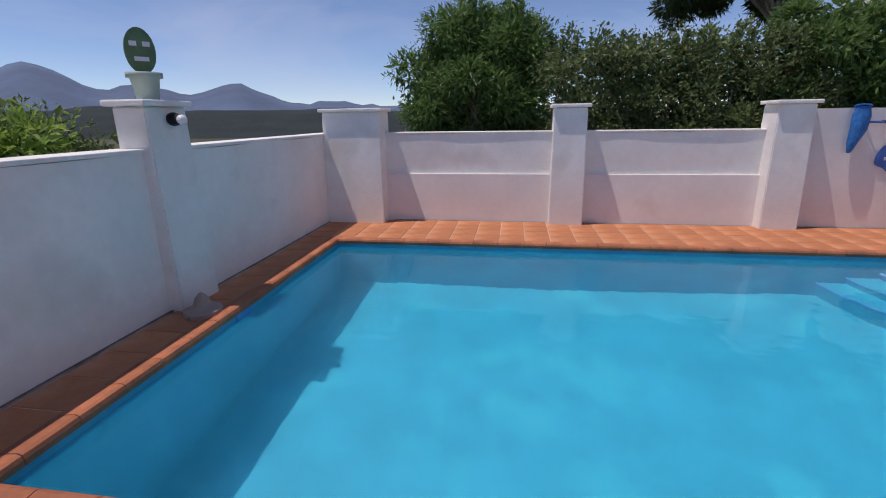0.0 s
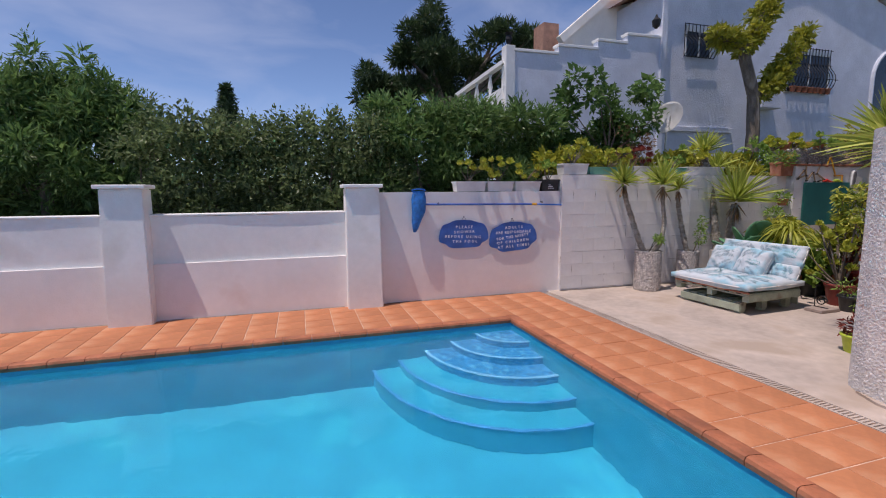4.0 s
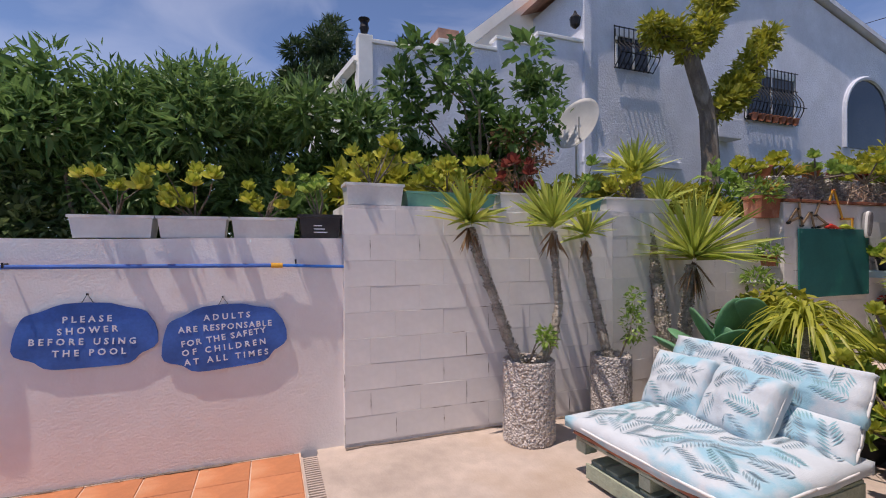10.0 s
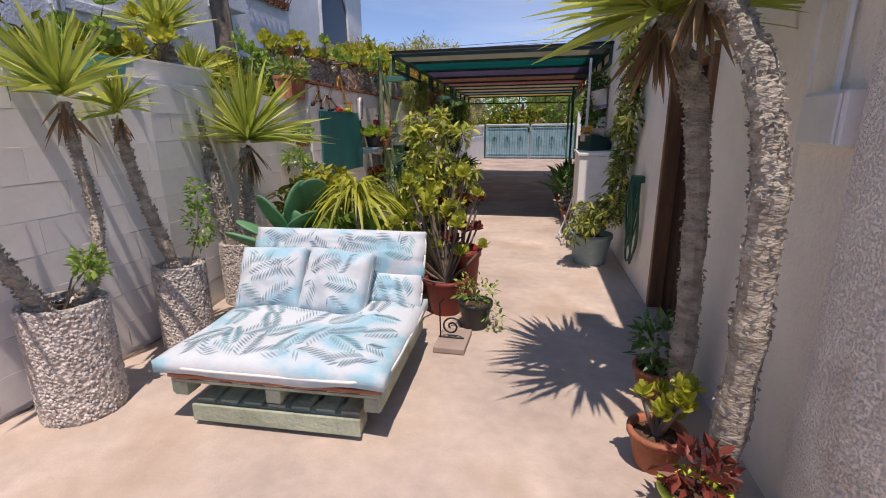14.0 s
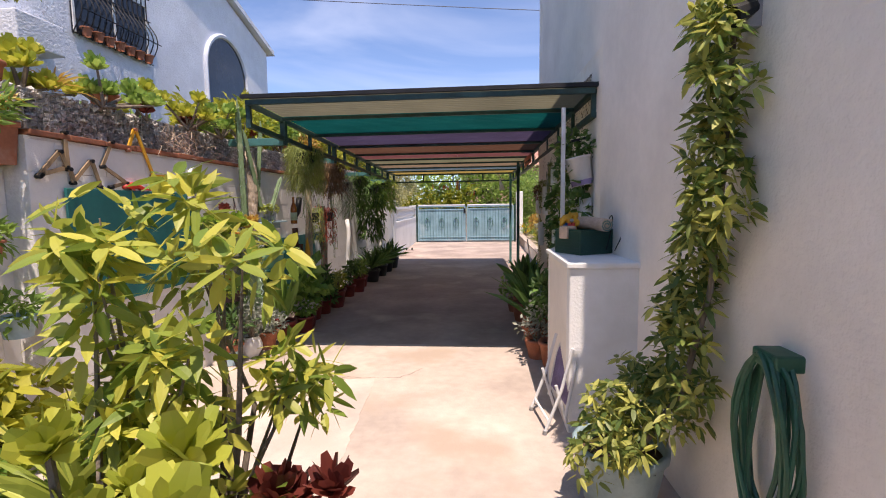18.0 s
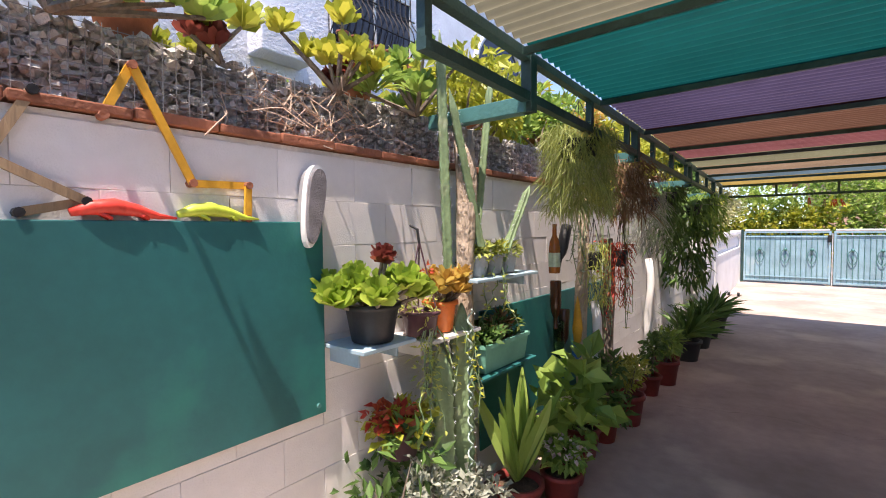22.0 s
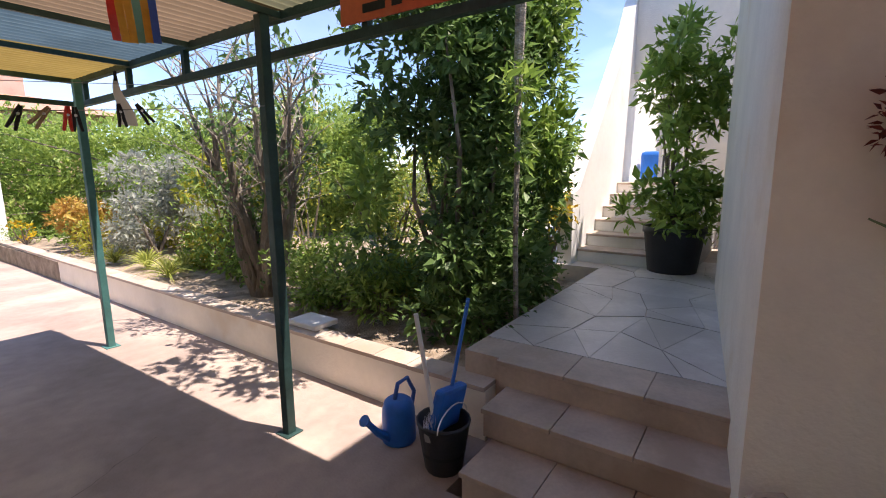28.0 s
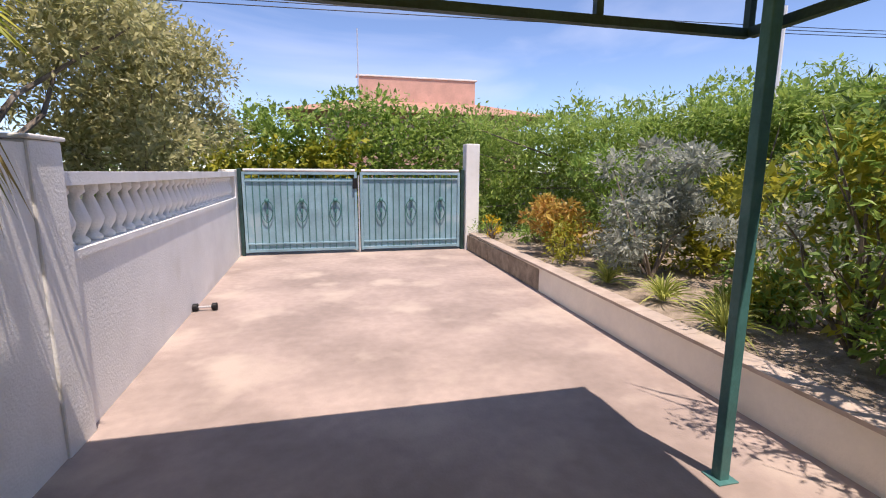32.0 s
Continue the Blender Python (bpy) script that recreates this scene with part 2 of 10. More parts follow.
M_PLASTER_STONE = mat("base_stone", (0.5, 0.43, 0.36), 0.9, 0.2, 6, 0.5, 30, rand=0.35)
M_POTT = mat("terracotta_pot", (0.42, 0.15, 0.08), 0.8, 0.22, 6, 0.2, 60, other=(0.5, 0.28, 0.2), mix=0.3)
M_POTR = mat("red_pot", (0.24, 0.035, 0.028), 0.6, 0.2, 5, 0.1, 40)
M_POTB = mat("black_plastic", (0.03, 0.032, 0.035), 0.5, 0.25, 6, 0.08, 40)
M_POTW = mat("white_pot", (0.72, 0.72, 0.7), 0.5, 0.08, 5, 0.08, 40)
M_POTG = mat("pale_green_plastic", (0.16, 0.42, 0.32), 0.5, 0.12, 5, 0.05, 40)
M_POTBL = mat("grey_blue_ceramic", (0.3, 0.42, 0.44), 0.5, 0.2, 4, 0.1, 30, other=(0.42, 0.5, 0.46), mix=0.3)
M_POTO = mat("orange_plastic", (0.75, 0.18, 0.03), 0.5, 0.15, 5, 0.05, 40)
M_POTP = mat("plum_plastic", (0.1, 0.045, 0.06), 0.5, 0.2, 5, 0.05, 40)
M_SHELF = mat("pale_blue_shelf", (0.35, 0.5, 0.58), 0.6, 0.15, 5, 0.1, 40)
M_BRICKRED = mat("red_clay_edge", (0.36, 0.13, 0.07), 0.85, 0.2, 6, 0.3, 50, rand=0.25)
M_ROOF = mat("clay_roof", (0.6, 0.33, 0.23), 0.85, 0.2, 5, 0.3, 40, island=0.3)
M_PIPE = mat("white_pipe", (0.78, 0.78, 0.76), 0.4, 0.06, 6, 0.03, 30)
M_GREYP = mat("grey_plastic", (0.3, 0.3, 0.3), 0.5, 0.15, 6, 0.05, 40)
M_CRATE = mat("dark_green_crate", (0.012, 0.07, 0.05), 0.5, 0.2, 6, 0.05, 40)
M_BLUEP = mat("blue_plastic", (0.01, 0.16, 0.6), 0.4, 0.12, 5, 0.04, 40)
M_PURPLE = mat("lavender_fabric", (0.33, 0.27, 0.48), 0.85, 0.2, 10, 0.3, 200)
M_ALU = mat("white_tube_metal", (0.7, 0.7, 0.7), 0.35, 0.08, 8, 0.03, 40, metal=0.4)
M_HOSE = mat("green_hose", (0.02, 0.11, 0.06), 0.45, 0.2, 9, 0.05, 40)
M_YELLOW = mat("yellow_paint", (0.75, 0.38, 0.03), 0.6, 0.15, 6, 0.1, 60)
M_RED = mat("red_toy", (0.7, 0.05, 0.03), 0.45, 0.15, 9, 0.1, 60)
M_LIME = mat("lime_toy", (0.5, 0.62, 0.06), 0.45, 0.15, 9, 0.1, 60)
# window glass, and also the painted shade of the neighbour's arch
M_GLASSD_SHADE = mat("dark_glass_arch_shade", (0.03, 0.035, 0.045), 0.08, 0.2, 2, 0.0)
M_BOTTLE = glassy("green_bottle_glass", (0.1, 0.25, 0.08), 0.05)
M_BOTTLEB = mat("brown_bottle_glass", (0.07, 0.025, 0.01), 0.12, 0.2, 6, 0.0)
M_AMBER = mat("amber_bottle_glass", (0.3, 0.1, 0.02), 0.1, 0.2, 6, 0.0)
M_LABEL = mat("bottle_label", (0.42, 0.55, 0.4), 0.7, 0.2, 20, 0.0)
M_RUBBER = mat("grey_shoe_sole", (0.2, 0.19, 0.2), 0.8, 0.2, 20, 0.5, 160)
M_WHITEP = mat("white_plastic", (0.8, 0.8, 0.78), 0.45, 0.05, 8, 0.03, 40)
M_MAT = mat("rolled_mat", (0.6, 0.45, 0.34), 0.9, 0.2, 12, 0.4, 120)
M_MARBLE = mat("pale_stone_tile", (0.68, 0.64, 0.6), 0.4, 0.14, 2, 0.1, 40, other=(0.56, 0.52, 0.48), mix=0.4, rand=0.15)
M_TREAD = mat("terrazzo_tread", (0.56, 0.46, 0.38), 0.6, 0.15, 4, 0.1, 60, other=(0.46, 0.36, 0.28), mix=0.4, rand=0.12)
M_LAMPG = mat("lamp_globe", (0.85, 0.85, 0.85), 0.3, 0.03, 4, 0.0)
M_ORN = mat("green_painted_ornament", (0.1, 0.2, 0.1), 0.65, 0.2, 8, 0.2, 50)
M_CELADON = mat("celadon_pot", (0.4, 0.52, 0.46), 0.6, 0.12, 6, 0.1, 40)
M_CLOTH = mat("cushion_white", (0.58, 0.64, 0.68), 0.9, 0.05, 9, 0.15, 160, other=(0.3, 0.53, 0.63), mix=0.55)
M_PRINT = mat("cushion_leaf_print", (0.33, 0.47, 0.54), 0.9, 0.2, 8, 0.0, 120, island=0.3)
M_PRINTA = mat("cushion_aqua_print", (0.28, 0.52, 0.58), 0.9, 0.2, 6, 0.0, 120, island=0.3)
M_CACTUS = mat("cactus_skin", (0.2, 0.3, 0.15), 0.6, 0.25, 6, 0.2, 40, other=(0.42, 0.44, 0.3), mix=0.35)
M_CORK = mat("cork_bark_post", (0.5, 0.4, 0.3), 0.95, 0.3, 9, 0.9, 30, stretch=(1, 1, 0.4), other=(0.34, 0.26, 0.19), mix=0.4, dist=0.05)
M_HILL = mat("wooded_hill", (0.075, 0.09, 0.045), 0.95, 0.4, 0.12, 0.0, other=(0.05, 0.07, 0.035), mix=0.45)
# the blue is distance haze, painted into the mountain's base colour
M_MOUNT = mat("hazed_mountain", (0.1, 0.15, 0.24), 1.0, 0.15, 0.01, 0.0)
M_GROUND = mat("dry_ground", (0.075, 0.08, 0.04), 0.98, 0.25, 0.4, 0.4, 20, other=(0.045, 0.06, 0.03), mix=0.45)
L_HEDGE = leaf("hedge_leaf", (0.14, 0.205, 0.085), (0.24, 0.32, 0.125))
L_OLEA = leaf("oleander_leaf", (0.13, 0.245, 0.075), (0.22, 0.36, 0.11))
L_PINE = leaf("pine_needles", (0.05, 0.1, 0.04), (0.09, 0.14, 0.05), trans=0.2)
L_DARK = leaf("dark_leaf", (0.09, 0.19, 0.05), (0.16, 0.29, 0.075))
L_LIME = leaf("lime_leaf", (0.44, 0.5, 0.06), (0.58, 0.56, 0.08))
L_AEON = leaf("aeonium_leaf", (0.42, 0.5, 0.07), (0.55, 0.55, 0.08), trans=0.3)
L_YUCCA = leaf("yucca_blade", (0.4, 0.5, 0.09), (0.6, 0.64, 0.14), trans=0.35)
L_VARI = leaf("variegated_leaf", (0.24, 0.36, 0.06), (0.66, 0.62, 0.11), 0.52)
L_VARID = leaf("dark_variegated_leaf", (0.17, 0.27, 0.07), (0.6, 0.58, 0.15), 0.44)
L_GREEN = leaf("fresh_leaf", (0.24, 0.41, 0.08), (0.38, 0.53, 0.12))
L_YEL = leaf("yellow_green_leaf", (0.36, 0.4, 0.05), (0.52, 0.48, 0.06))
L_GREY = leaf("grey_green_leaf", (0.4, 0.44, 0.36), (0.52, 0.55, 0.46))
L_PAD = mat("prickly_pear_pad", (0.1, 0.26, 0.13), 0.6, 0.2, 5, 0.15, 40)
L_RED = leaf("dark_red_leaf", (0.16, 0.035, 0.03), (0.3, 0.07, 0.05))
L_REDB = leaf("red_bract", (0.5, 0.04, 0.03), (0.65, 0.15, 0.06))
L_FERN = leaf("hanging_green", (0.48, 0.57, 0.13), (0.66, 0.68, 0.2))
L_TRAIL = leaf("olive_trailing_leaf", (0.3, 0.36, 0.1), (0.42, 0.46, 0.16))
L_LETT = leaf("lime_echeveria", (0.32, 0.5, 0.06), (0.48, 0.6, 0.1), trans=0.35)
L_BROWN = leaf("dry_leaf", (0.25, 0.15, 0.08), (0.35, 0.22, 0.12))
L_FLOW = leaf("yellow_flower", (0.75, 0.5, 0.02), (0.8, 0.6, 0.05))
L_ORANGE = leaf("orange_flower", (0.62, 0.34, 0.08), (0.66, 0.5, 0.12))
L_PINKW = leaf("pink_white_flower", (0.7, 0.55, 0.55), (0.75, 0.7, 0.68))
L_BRIGHT = leaf("bright_hedge_leaf", (0.3, 0.46, 0.095), (0.47, 0.58, 0.15), trans=0.45)
L_HAZE = leaf("olive_crown", (0.5, 0.5, 0.22), (0.66, 0.62, 0.34))

M_SIGN = mat("orange_sign_paint", (0.62, 0.13, 0.045), 0.5, 0.15, 4, 0.05, 60, other=(0.5, 0.16, 0.07), mix=0.3)
M_SCREED = mat("pale_screed", (0.57, 0.485, 0.42), 0.9, 0.14, 1.6, 0.3, 55, other=(0.5, 0.42, 0.36), mix=0.5, dist=0.01)
M_CRACK = mat("crack_dirt", (0.2, 0.155, 0.125), 0.98, 0.3, 14, 0.3, 40)
M_SALMON = mat("salmon_render", (0.72, 0.42, 0.32), 0.9, 0.1, 1.5, 0.2, 30, other=(0.62, 0.36, 0.28), mix=0.3)
M_STEPN = mat("step_nosing", (0.22, 0.5, 0.74), 0.5, 0.1, 6, 0.03, 30)
M_FLAKE = mat("bare_render_patch", (0.36, 0.28, 0.19), 0.95, 0.3, 20, 0.3, 60, island=0.5)
L_STRAW = leaf("dry_straw_frond", (0.5, 0.4, 0.16), (0.62, 0.52, 0.26))
# near-black green: the shade among the foothill trees is in the colour
M_FOOT = mat("tree_shade_foothill", (0.015, 0.026, 0.024), 1.0, 0.35, 0.05, 0.0, other=(0.03, 0.045, 0.04), mix=0.4)
L_SCRUBY = leaf("olive_scrub", (0.2, 0.2, 0.09), (0.31, 0.28, 0.14))
L_SCRUB = leaf("hillside_scrub", (0.11, 0.14, 0.055), (0.21, 0.21, 0.095), trans=0.2)

# ---- building tools ----
R = random.Random(7)
NPR = np.random.RandomState(11)


def mesh_of(bm, name):
    me = bpy.data.meshes.new(name)
    bm.to_mesh(me)
    bm.free()
    return me


def smooth(me, on=True):
    me.polygons.foreach_set("use_smooth", [on] * len(me.polygons))
    return me


def part(name, bm, material, parent, label="", at=None, round_=False):
    """One mesh object under a thing or under a part."""
    me = bm if isinstance(bm, bpy.types.Mesh) else mesh_of(bm, name)
    if not me.materials:
        me.materials.append(material)
    if round_:
        smooth(me)
    ob = new(name, me)
    ob.parent = parent
    if at is not None:
        ob.matrix_basis = at
    if label:
        ob["label"] = label
    if name in ("leaf_print", "dry_skirt", "woody_stem", "rosette", "grass_clump", "twig_tangle", "spines", "flowers", "bristles", "scar_bark", "joint_cracks", "lettering"):
        ob["kind"] = "stuff"
    return ob


def thing(name, label, category, at=None, group="", kind=""):
    """An empty at the thing's base, to hold its parts."""
    ob = new(name)
    ob.empty_display_size = 0.1
    ob.matrix_basis = at if at is not None else Matrix.Identity(4)
    return tagged(ob, label, category, group, kind)


def solid(name, bm, material, label="", category="", group="", kind="", at=None, round_=False):
    """A thing that is one mesh."""
    ob = part(name, bm, material, None, "", at, round_)
    return tagged(ob, label, category, group, kind)


def box(bm, x0, x1, y0, y1, z0, z1, bev=0.0, m=None):
    vs = [bm.verts.new((x, y, z)) for z in (z0, z1) for x, y in ((x0, y0), (x1, y0), (x1, y1), (x0, y1))]
    fs = [(3, 2, 1, 0), (4, 5, 6, 7), (0, 1, 5, 4), (1, 2, 6, 5), (2, 3, 7, 6), (3, 0, 4, 7)]
    faces = [bm.faces.new([vs[i] for i in f]) for f in fs]
    if bev > 0:
        es = list({e for f in faces for e in f.edges})
        got = bmesh.ops.bevel(bm, geom=es, offset=bev, segments=2, affect="EDGES", profile=0.5)
        vs = list({v for f in got["faces"] for v in f.verts} | {v for v in vs if v.is_valid})
    if m is not None:
        bmesh.ops.transform(bm, matrix=m, verts=[v for v in vs if v.is_valid])
    return bm


def cube(x0, x1, y0, y1, z0, z1, bev=0.0, m=None):
    return box(bmesh.new(), x0, x1, y0, y1, z0, z1, bev, m)


def lathe(bm, prof, seg=20, at=(0, 0, 0), wob=0.0, close=True):
    """A turned shape from (radius, height) pairs."""
    rings = []
    for r, z in prof:
        ring = []
        for k in range(seg):
            a = 2 * math.pi * k / seg
            rr = r * (1 + wob * (noise.noise((math.cos(a) * 2, math.sin(a) * 2, z * 9 + at[0])) if wob else 0))
            ring.append(bm.verts.new((at[0] + rr * math.cos(a), at[1] + rr * math.sin(a), at[2] + z)))
        rings.append(ring)
    for a, b in zip(rings, rings[1:]):
        for k in range(seg):
            bm.faces.new((a[k], a[(k + 1) % seg], b[(k + 1) % seg], b[k]))
    if close:
        bm.faces.new(rings[0][::-1])
        bm.faces.new(rings[-1])
    return bm


def tube(bm, pts, rad, seg=8, cap=True):
    """A round bar along points; rad is one radius or one for each point."""
    pts = [Vector(p) for p in pts]
    rads = rad if isinstance(rad, (list, tuple)) else [rad] * len(pts)
    rings, side = [], None
    for i, p in enumerate(pts):
        d = (pts[min(i + 1, len(pts) - 1)] - pts[max(i - 1, 0)]).normalized()
        if side is None:
            side = d.orthogonal().normalized()
        side = (side - d * side.dot(d)).normalized()
        up = d.cross(side)
        rings.append([bm.verts.new(p + rads[i] * (math.cos(a) * side + math.sin(a) * up)) for a in [2 * math.pi * k / seg for k in range(seg)]])
    for a, b in zip(rings, rings[1:]):
        for k in range(seg):
            bm.faces.new((a[k], a[(k + 1) % seg], b[(k + 1) % seg], b[k]))
    if cap:
        bm.faces.new(rings[0][::-1])
        bm.faces.new(rings[-1])
    return bm


def bar(bm, a, b, w, h=None):
    """A square bar from a to b."""
    a, b, h = Vector(a), Vector(b), h or w
    d = (b - a).normalized()
    side = d.cross((0, 0, 1)) if abs(d.z) < 0.95 else Vector((1, 0, 0))
    side.normalize()
    up = side.cross(d)
    vs = [bm.verts.new(p + side * sx * w / 2 + up * sz * h / 2) for p in (a, b) for sx, sz in ((-1, -1), (1, -1), (1, 1), (-1, 1))]
    for f in ((3, 2, 1, 0), (4, 5, 6, 7), (0, 1, 5, 4), (1, 2, 6, 5), (2, 3, 7, 6), (3, 0, 4, 7)):
        bm.faces.new([vs[i] for i in f])
    return bm


def prism(bm, outline, z0, z1):
    """An upright block over an outline of (x, y), anticlockwise."""
    lo = [bm.verts.new((x, y, z0)) for x, y in outline]
    hi = [bm.verts.new((x, y, z1)) for x, y in outline]
    n = len(lo)
    for k in range(n):
        bm.faces.new((lo[k], lo[(k + 1) % n], hi[(k + 1) % n], hi[k]))
    bm.faces.new(lo[::-1])
    bm.faces.new(hi)
    return bm


def extrude_x(bm, outline, x0, x1):
    """A block with an outline of (y, z), between two x."""
    lo = [bm.verts.new((x0, y, z)) for y, z in outline]
    hi = [bm.verts.new((x1, y, z)) for y, z in outline]
    n = len(lo)
    for k in range(n):
        bm.faces.new((lo[k], lo[(k + 1) % n], hi[(k + 1) % n], hi[k]))
    bm.faces.new(lo[::-1])
    bm.faces.new(hi)
    bmesh.ops.recalc_face_normals(bm, faces=bm.faces)
    return bm


def raw(name, verts, faces, round_=False):
    me = bpy.data.meshes.new(name)
    me.from_pydata(verts, [], faces)
    me.update()
    return smooth(me) if round_ else me


def unit(v):
    return v / np.maximum(np.linalg.norm(v, axis=1, keepdims=True), 1e-9)


def leaf_mesh(name, at, way, length, width, fold=0.25, droop=0.0, seg=1, spoon=False):
    """Many leaves in one mesh: folded diamonds (seg 1) or longer arched blades (seg 3)."""
    at, way = np.asarray(at, float), unit(np.asarray(way, float))
    n = len(at)
    L = np.broadcast_to(np.asarray(length, float), n)[:, None]
    Wd = np.broadcast_to(np.asarray(width, float), n)[:, None]
    ref = NPR.normal(size=(n, 3)) * 0.6 + [0, 0, 1]
    side = unit(np.cross(way, ref))
    up = np.cross(side, way)
    if seg == 1:
        mid = at + way * L * 0.45
        v = np.stack([at, mid + side * Wd / 2 + up * Wd * fold, at + way * L - up * L * droop, mid - side * Wd / 2 + up * Wd * fold], 1).reshape(-1, 3)
        k = np.arange(n)[:, None] * 4
        f = np.concatenate([k + [0, 1, 2], k + [0, 2, 3]]).tolist()
        return raw(name, v.tolist(), f)
    cuts = np.linspace(0, 1, seg + 1)
    rows = []
    for c in cuts:
        w = Wd / 2 * (0.55 + 0.9 * c) if c < 0.5 else Wd / 2 * (2.0 * (1 - c) + 0.02)
        if spoon == "lance":
            w = Wd / 2 * max(0.06, math.sin(math.pi * (0.04 + 0.96 * c) ** 0.85)) ** 0.75
        elif spoon:
            w = Wd / 2 * (0.3 + 0.85 * c if c < 0.8 else 0.45)
        p = at + way * L * c - np.array([0, 0, 1.0]) * L * droop * c * c
        rows += [p + side * w + up * w * fold, p, p - side * w + up * w * fold]
    v = np.stack(rows, 1).reshape(-1, 3)
    m = 3 * (seg + 1)
    k = np.arange(n)[:, None] * m
    f = []
    for s in range(seg):
        a = 3 * s
        f += [k + [a, a + 1, a + 4, a + 3], k + [a + 1, a + 2, a + 5, a + 4]]
    return raw(name, v.tolist(), np.concatenate(f).tolist())


def clump_points(clumps, n, shell=0.55):
    """Places and outward ways over a set of (x, y, z, rx, ry, rz) clumps, thicker near the skin."""
    vol = np.array([c[3] * c[4] * c[5] for c in clumps]) ** 0.72
    pick = NPR.choice(len(clumps), n, p=vol / vol.sum())
    c = np.array(clumps)[pick]
    d = unit(NPR.normal(size=(n, 3)))
    r = (shell + (1 - shell) * NPR.rand(n) ** 0.6) * (1 + 0.12 * NPR.normal(size=n))
    p = c[:, :3] + d * r[:, None] * c[:, 3:]
    return p, unit(d + 0.75 * NPR.normal(size=(n, 3)) + [0, 0, 0.15])


def crown(name, clumps, n, material, parent, length, width, droop=0.1, label="", shell=0.5, seg=1):
    p, w = clump_points(clumps, n, shell)
    w[:, 2] -= droop
    ln = length * (0.65 + 0.7 * NPR.rand(n))
    if n > 1200:
        # older, larger leaves close up the inside
        m = n // 3
        q, v = clump_points([(a, b, c, d * 0.72, e * 0.72, f * 0.72) for a, b, c, d, e, f in clumps], m, 0.2)
        p, w = np.concatenate([p, q]), np.concatenate([w, v])
        ln = np.concatenate([ln, length * (1.5 + 0.7 * NPR.rand(m))])
        wd = np.concatenate([ln[:n] * width / length, ln[n:] * min(0.6, 1.6 * width / length)])
        return part(name, leaf_mesh(name, p, w, ln, wd, 0.2, 0.05, seg), material, parent, label)
    return part(name, leaf_mesh(name, p, w, ln, ln * width / length, 0.2, 0.05, seg), material, parent, label)


def twigs(bm, base, clumps, rad, seg=5, bend=0.25):
    """Limbs from a base point to the middle of each clump."""
    b = Vector(base)
    for c in clumps:
        e = Vector(c[:3])
        mid = b.lerp(e, 0.5) + Vector((R.uniform(-1, 1), R.uniform(-1, 1), R.uniform(0, 1))) * bend * (e - b).length * 0.5
        pts = [b, b.lerp(mid, 0.5) + (mid - b) * 0.02, mid, mid.lerp(e, 0.6), e]
        tube(bm, pts, [rad, rad * 0.85, rad * 0.6, rad * 0.4, rad * 0.15], seg)
    return bm


def bush(name, label, at, clumps, n, material, length, width, category="shrub", stems=6, rad=0.02, group="", droop=0.1, stem_mat=None):
    """A shrub: stems and a crown of leaves; clumps are relative to its foot."""
    t = thing(name, label, category, pose(*at), group)
    part("woody_stem", twigs(bmesh.new(), (0, 0, 0), clumps[:stems], rad), stem_mat or M_BARK, t)
    crown("crown", clumps, n, material, t, length, width, droop)
    return t


def rosette(name, at, tilt, n, length, width, material, parent, lift=(0.0, 1.2), droop=0.3, label="", seg=3, open_=1.0, spoon=False):
    """A head of sword-shaped leaves (yucca, agave, aloe)."""
    a = NPR.rand(n) * 2 * math.pi
    e = lift[0] + (lift[1] - lift[0]) * NPR.rand(n)
    w = np.stack([np.cos(a) * np.cos(e) * open_, np.sin(a) * np.cos(e) * open_, np.sin(e)], 1)
    w = w + np.array(tilt)
    p = np.array(at) + unit(w) * 0.02 + np.stack([0 * a, 0 * a, NPR.rand(n) * 0.06], 1)
    ln = length * (0.7 + 0.4 * NPR.rand(n))
    return part(name, leaf_mesh(name, p, w, ln, width * (0.8 + 0.4 * NPR.rand(n)), 0.25, droop, seg, spoon), material, parent, label)


def pot_profile(r0, r1, h, rim=0.012, wall=0.012):
    return [(r0 * 0.98, 0), (r0, 0.006), (r1 * 0.985, h * 0.86), (r1 + rim, h * 0.87), (r1 + rim, h), (r1 - wall, h), (r1 - wall * 1.4, h * 0.82), (0.001, h * 0.82)]


def pot(parent, at, r0, r1, h, material, label="", seg=20):
    """A flower pot with a rim, and its soil."""
    ob = part("pot", lathe(bmesh.new(), pot_profile(r0, r1, h)[:-1], seg, at, close=False), material, parent, label, None, True)
    part("soil", lathe(bmesh.new(), [(r1 * 0.97, h * 0.8), (r1 * 0.5, h * 0.84), (0.002, h * 0.85)], 12, at), M_SOIL, parent)
    return ob


def trough(bm, x, y, z, lx, ly, h, taper=0.02, wall=0.012):
    """A rectangular planter, open on top, middle at x, y."""
    def ring(ax, ay, zz):
        return [bm.verts.new((x + sx * ax, y + sy * ay, zz)) for sx, sy in ((-1, -1), (1, -1), (1, 1), (-1, 1))]
    a, b = lx / 2, ly / 2
    rings = [ring(a - taper, b - taper, z), ring(a - taper * 0.2, b - taper * 0.2, z + h * 0.86), ring(a + 0.006, b + 0.006, z + h * 0.87), ring(a + 0.006, b + 0.006, z + h), ring(a - wall, b - wall, z + h), ring(a - wall - taper * 0.2, b - wall - taper * 0.2, z + h * 0.8)]
    bm.faces.new(rings[0][::-1])
    for p, q in zip(rings, rings[1:]):
        for k in range(4):
            bm.faces.new((p[k], p[(k + 1) % 4], q[(k + 1) % 4], q[k]))
    bm.faces.new(rings[-1])
    return bm


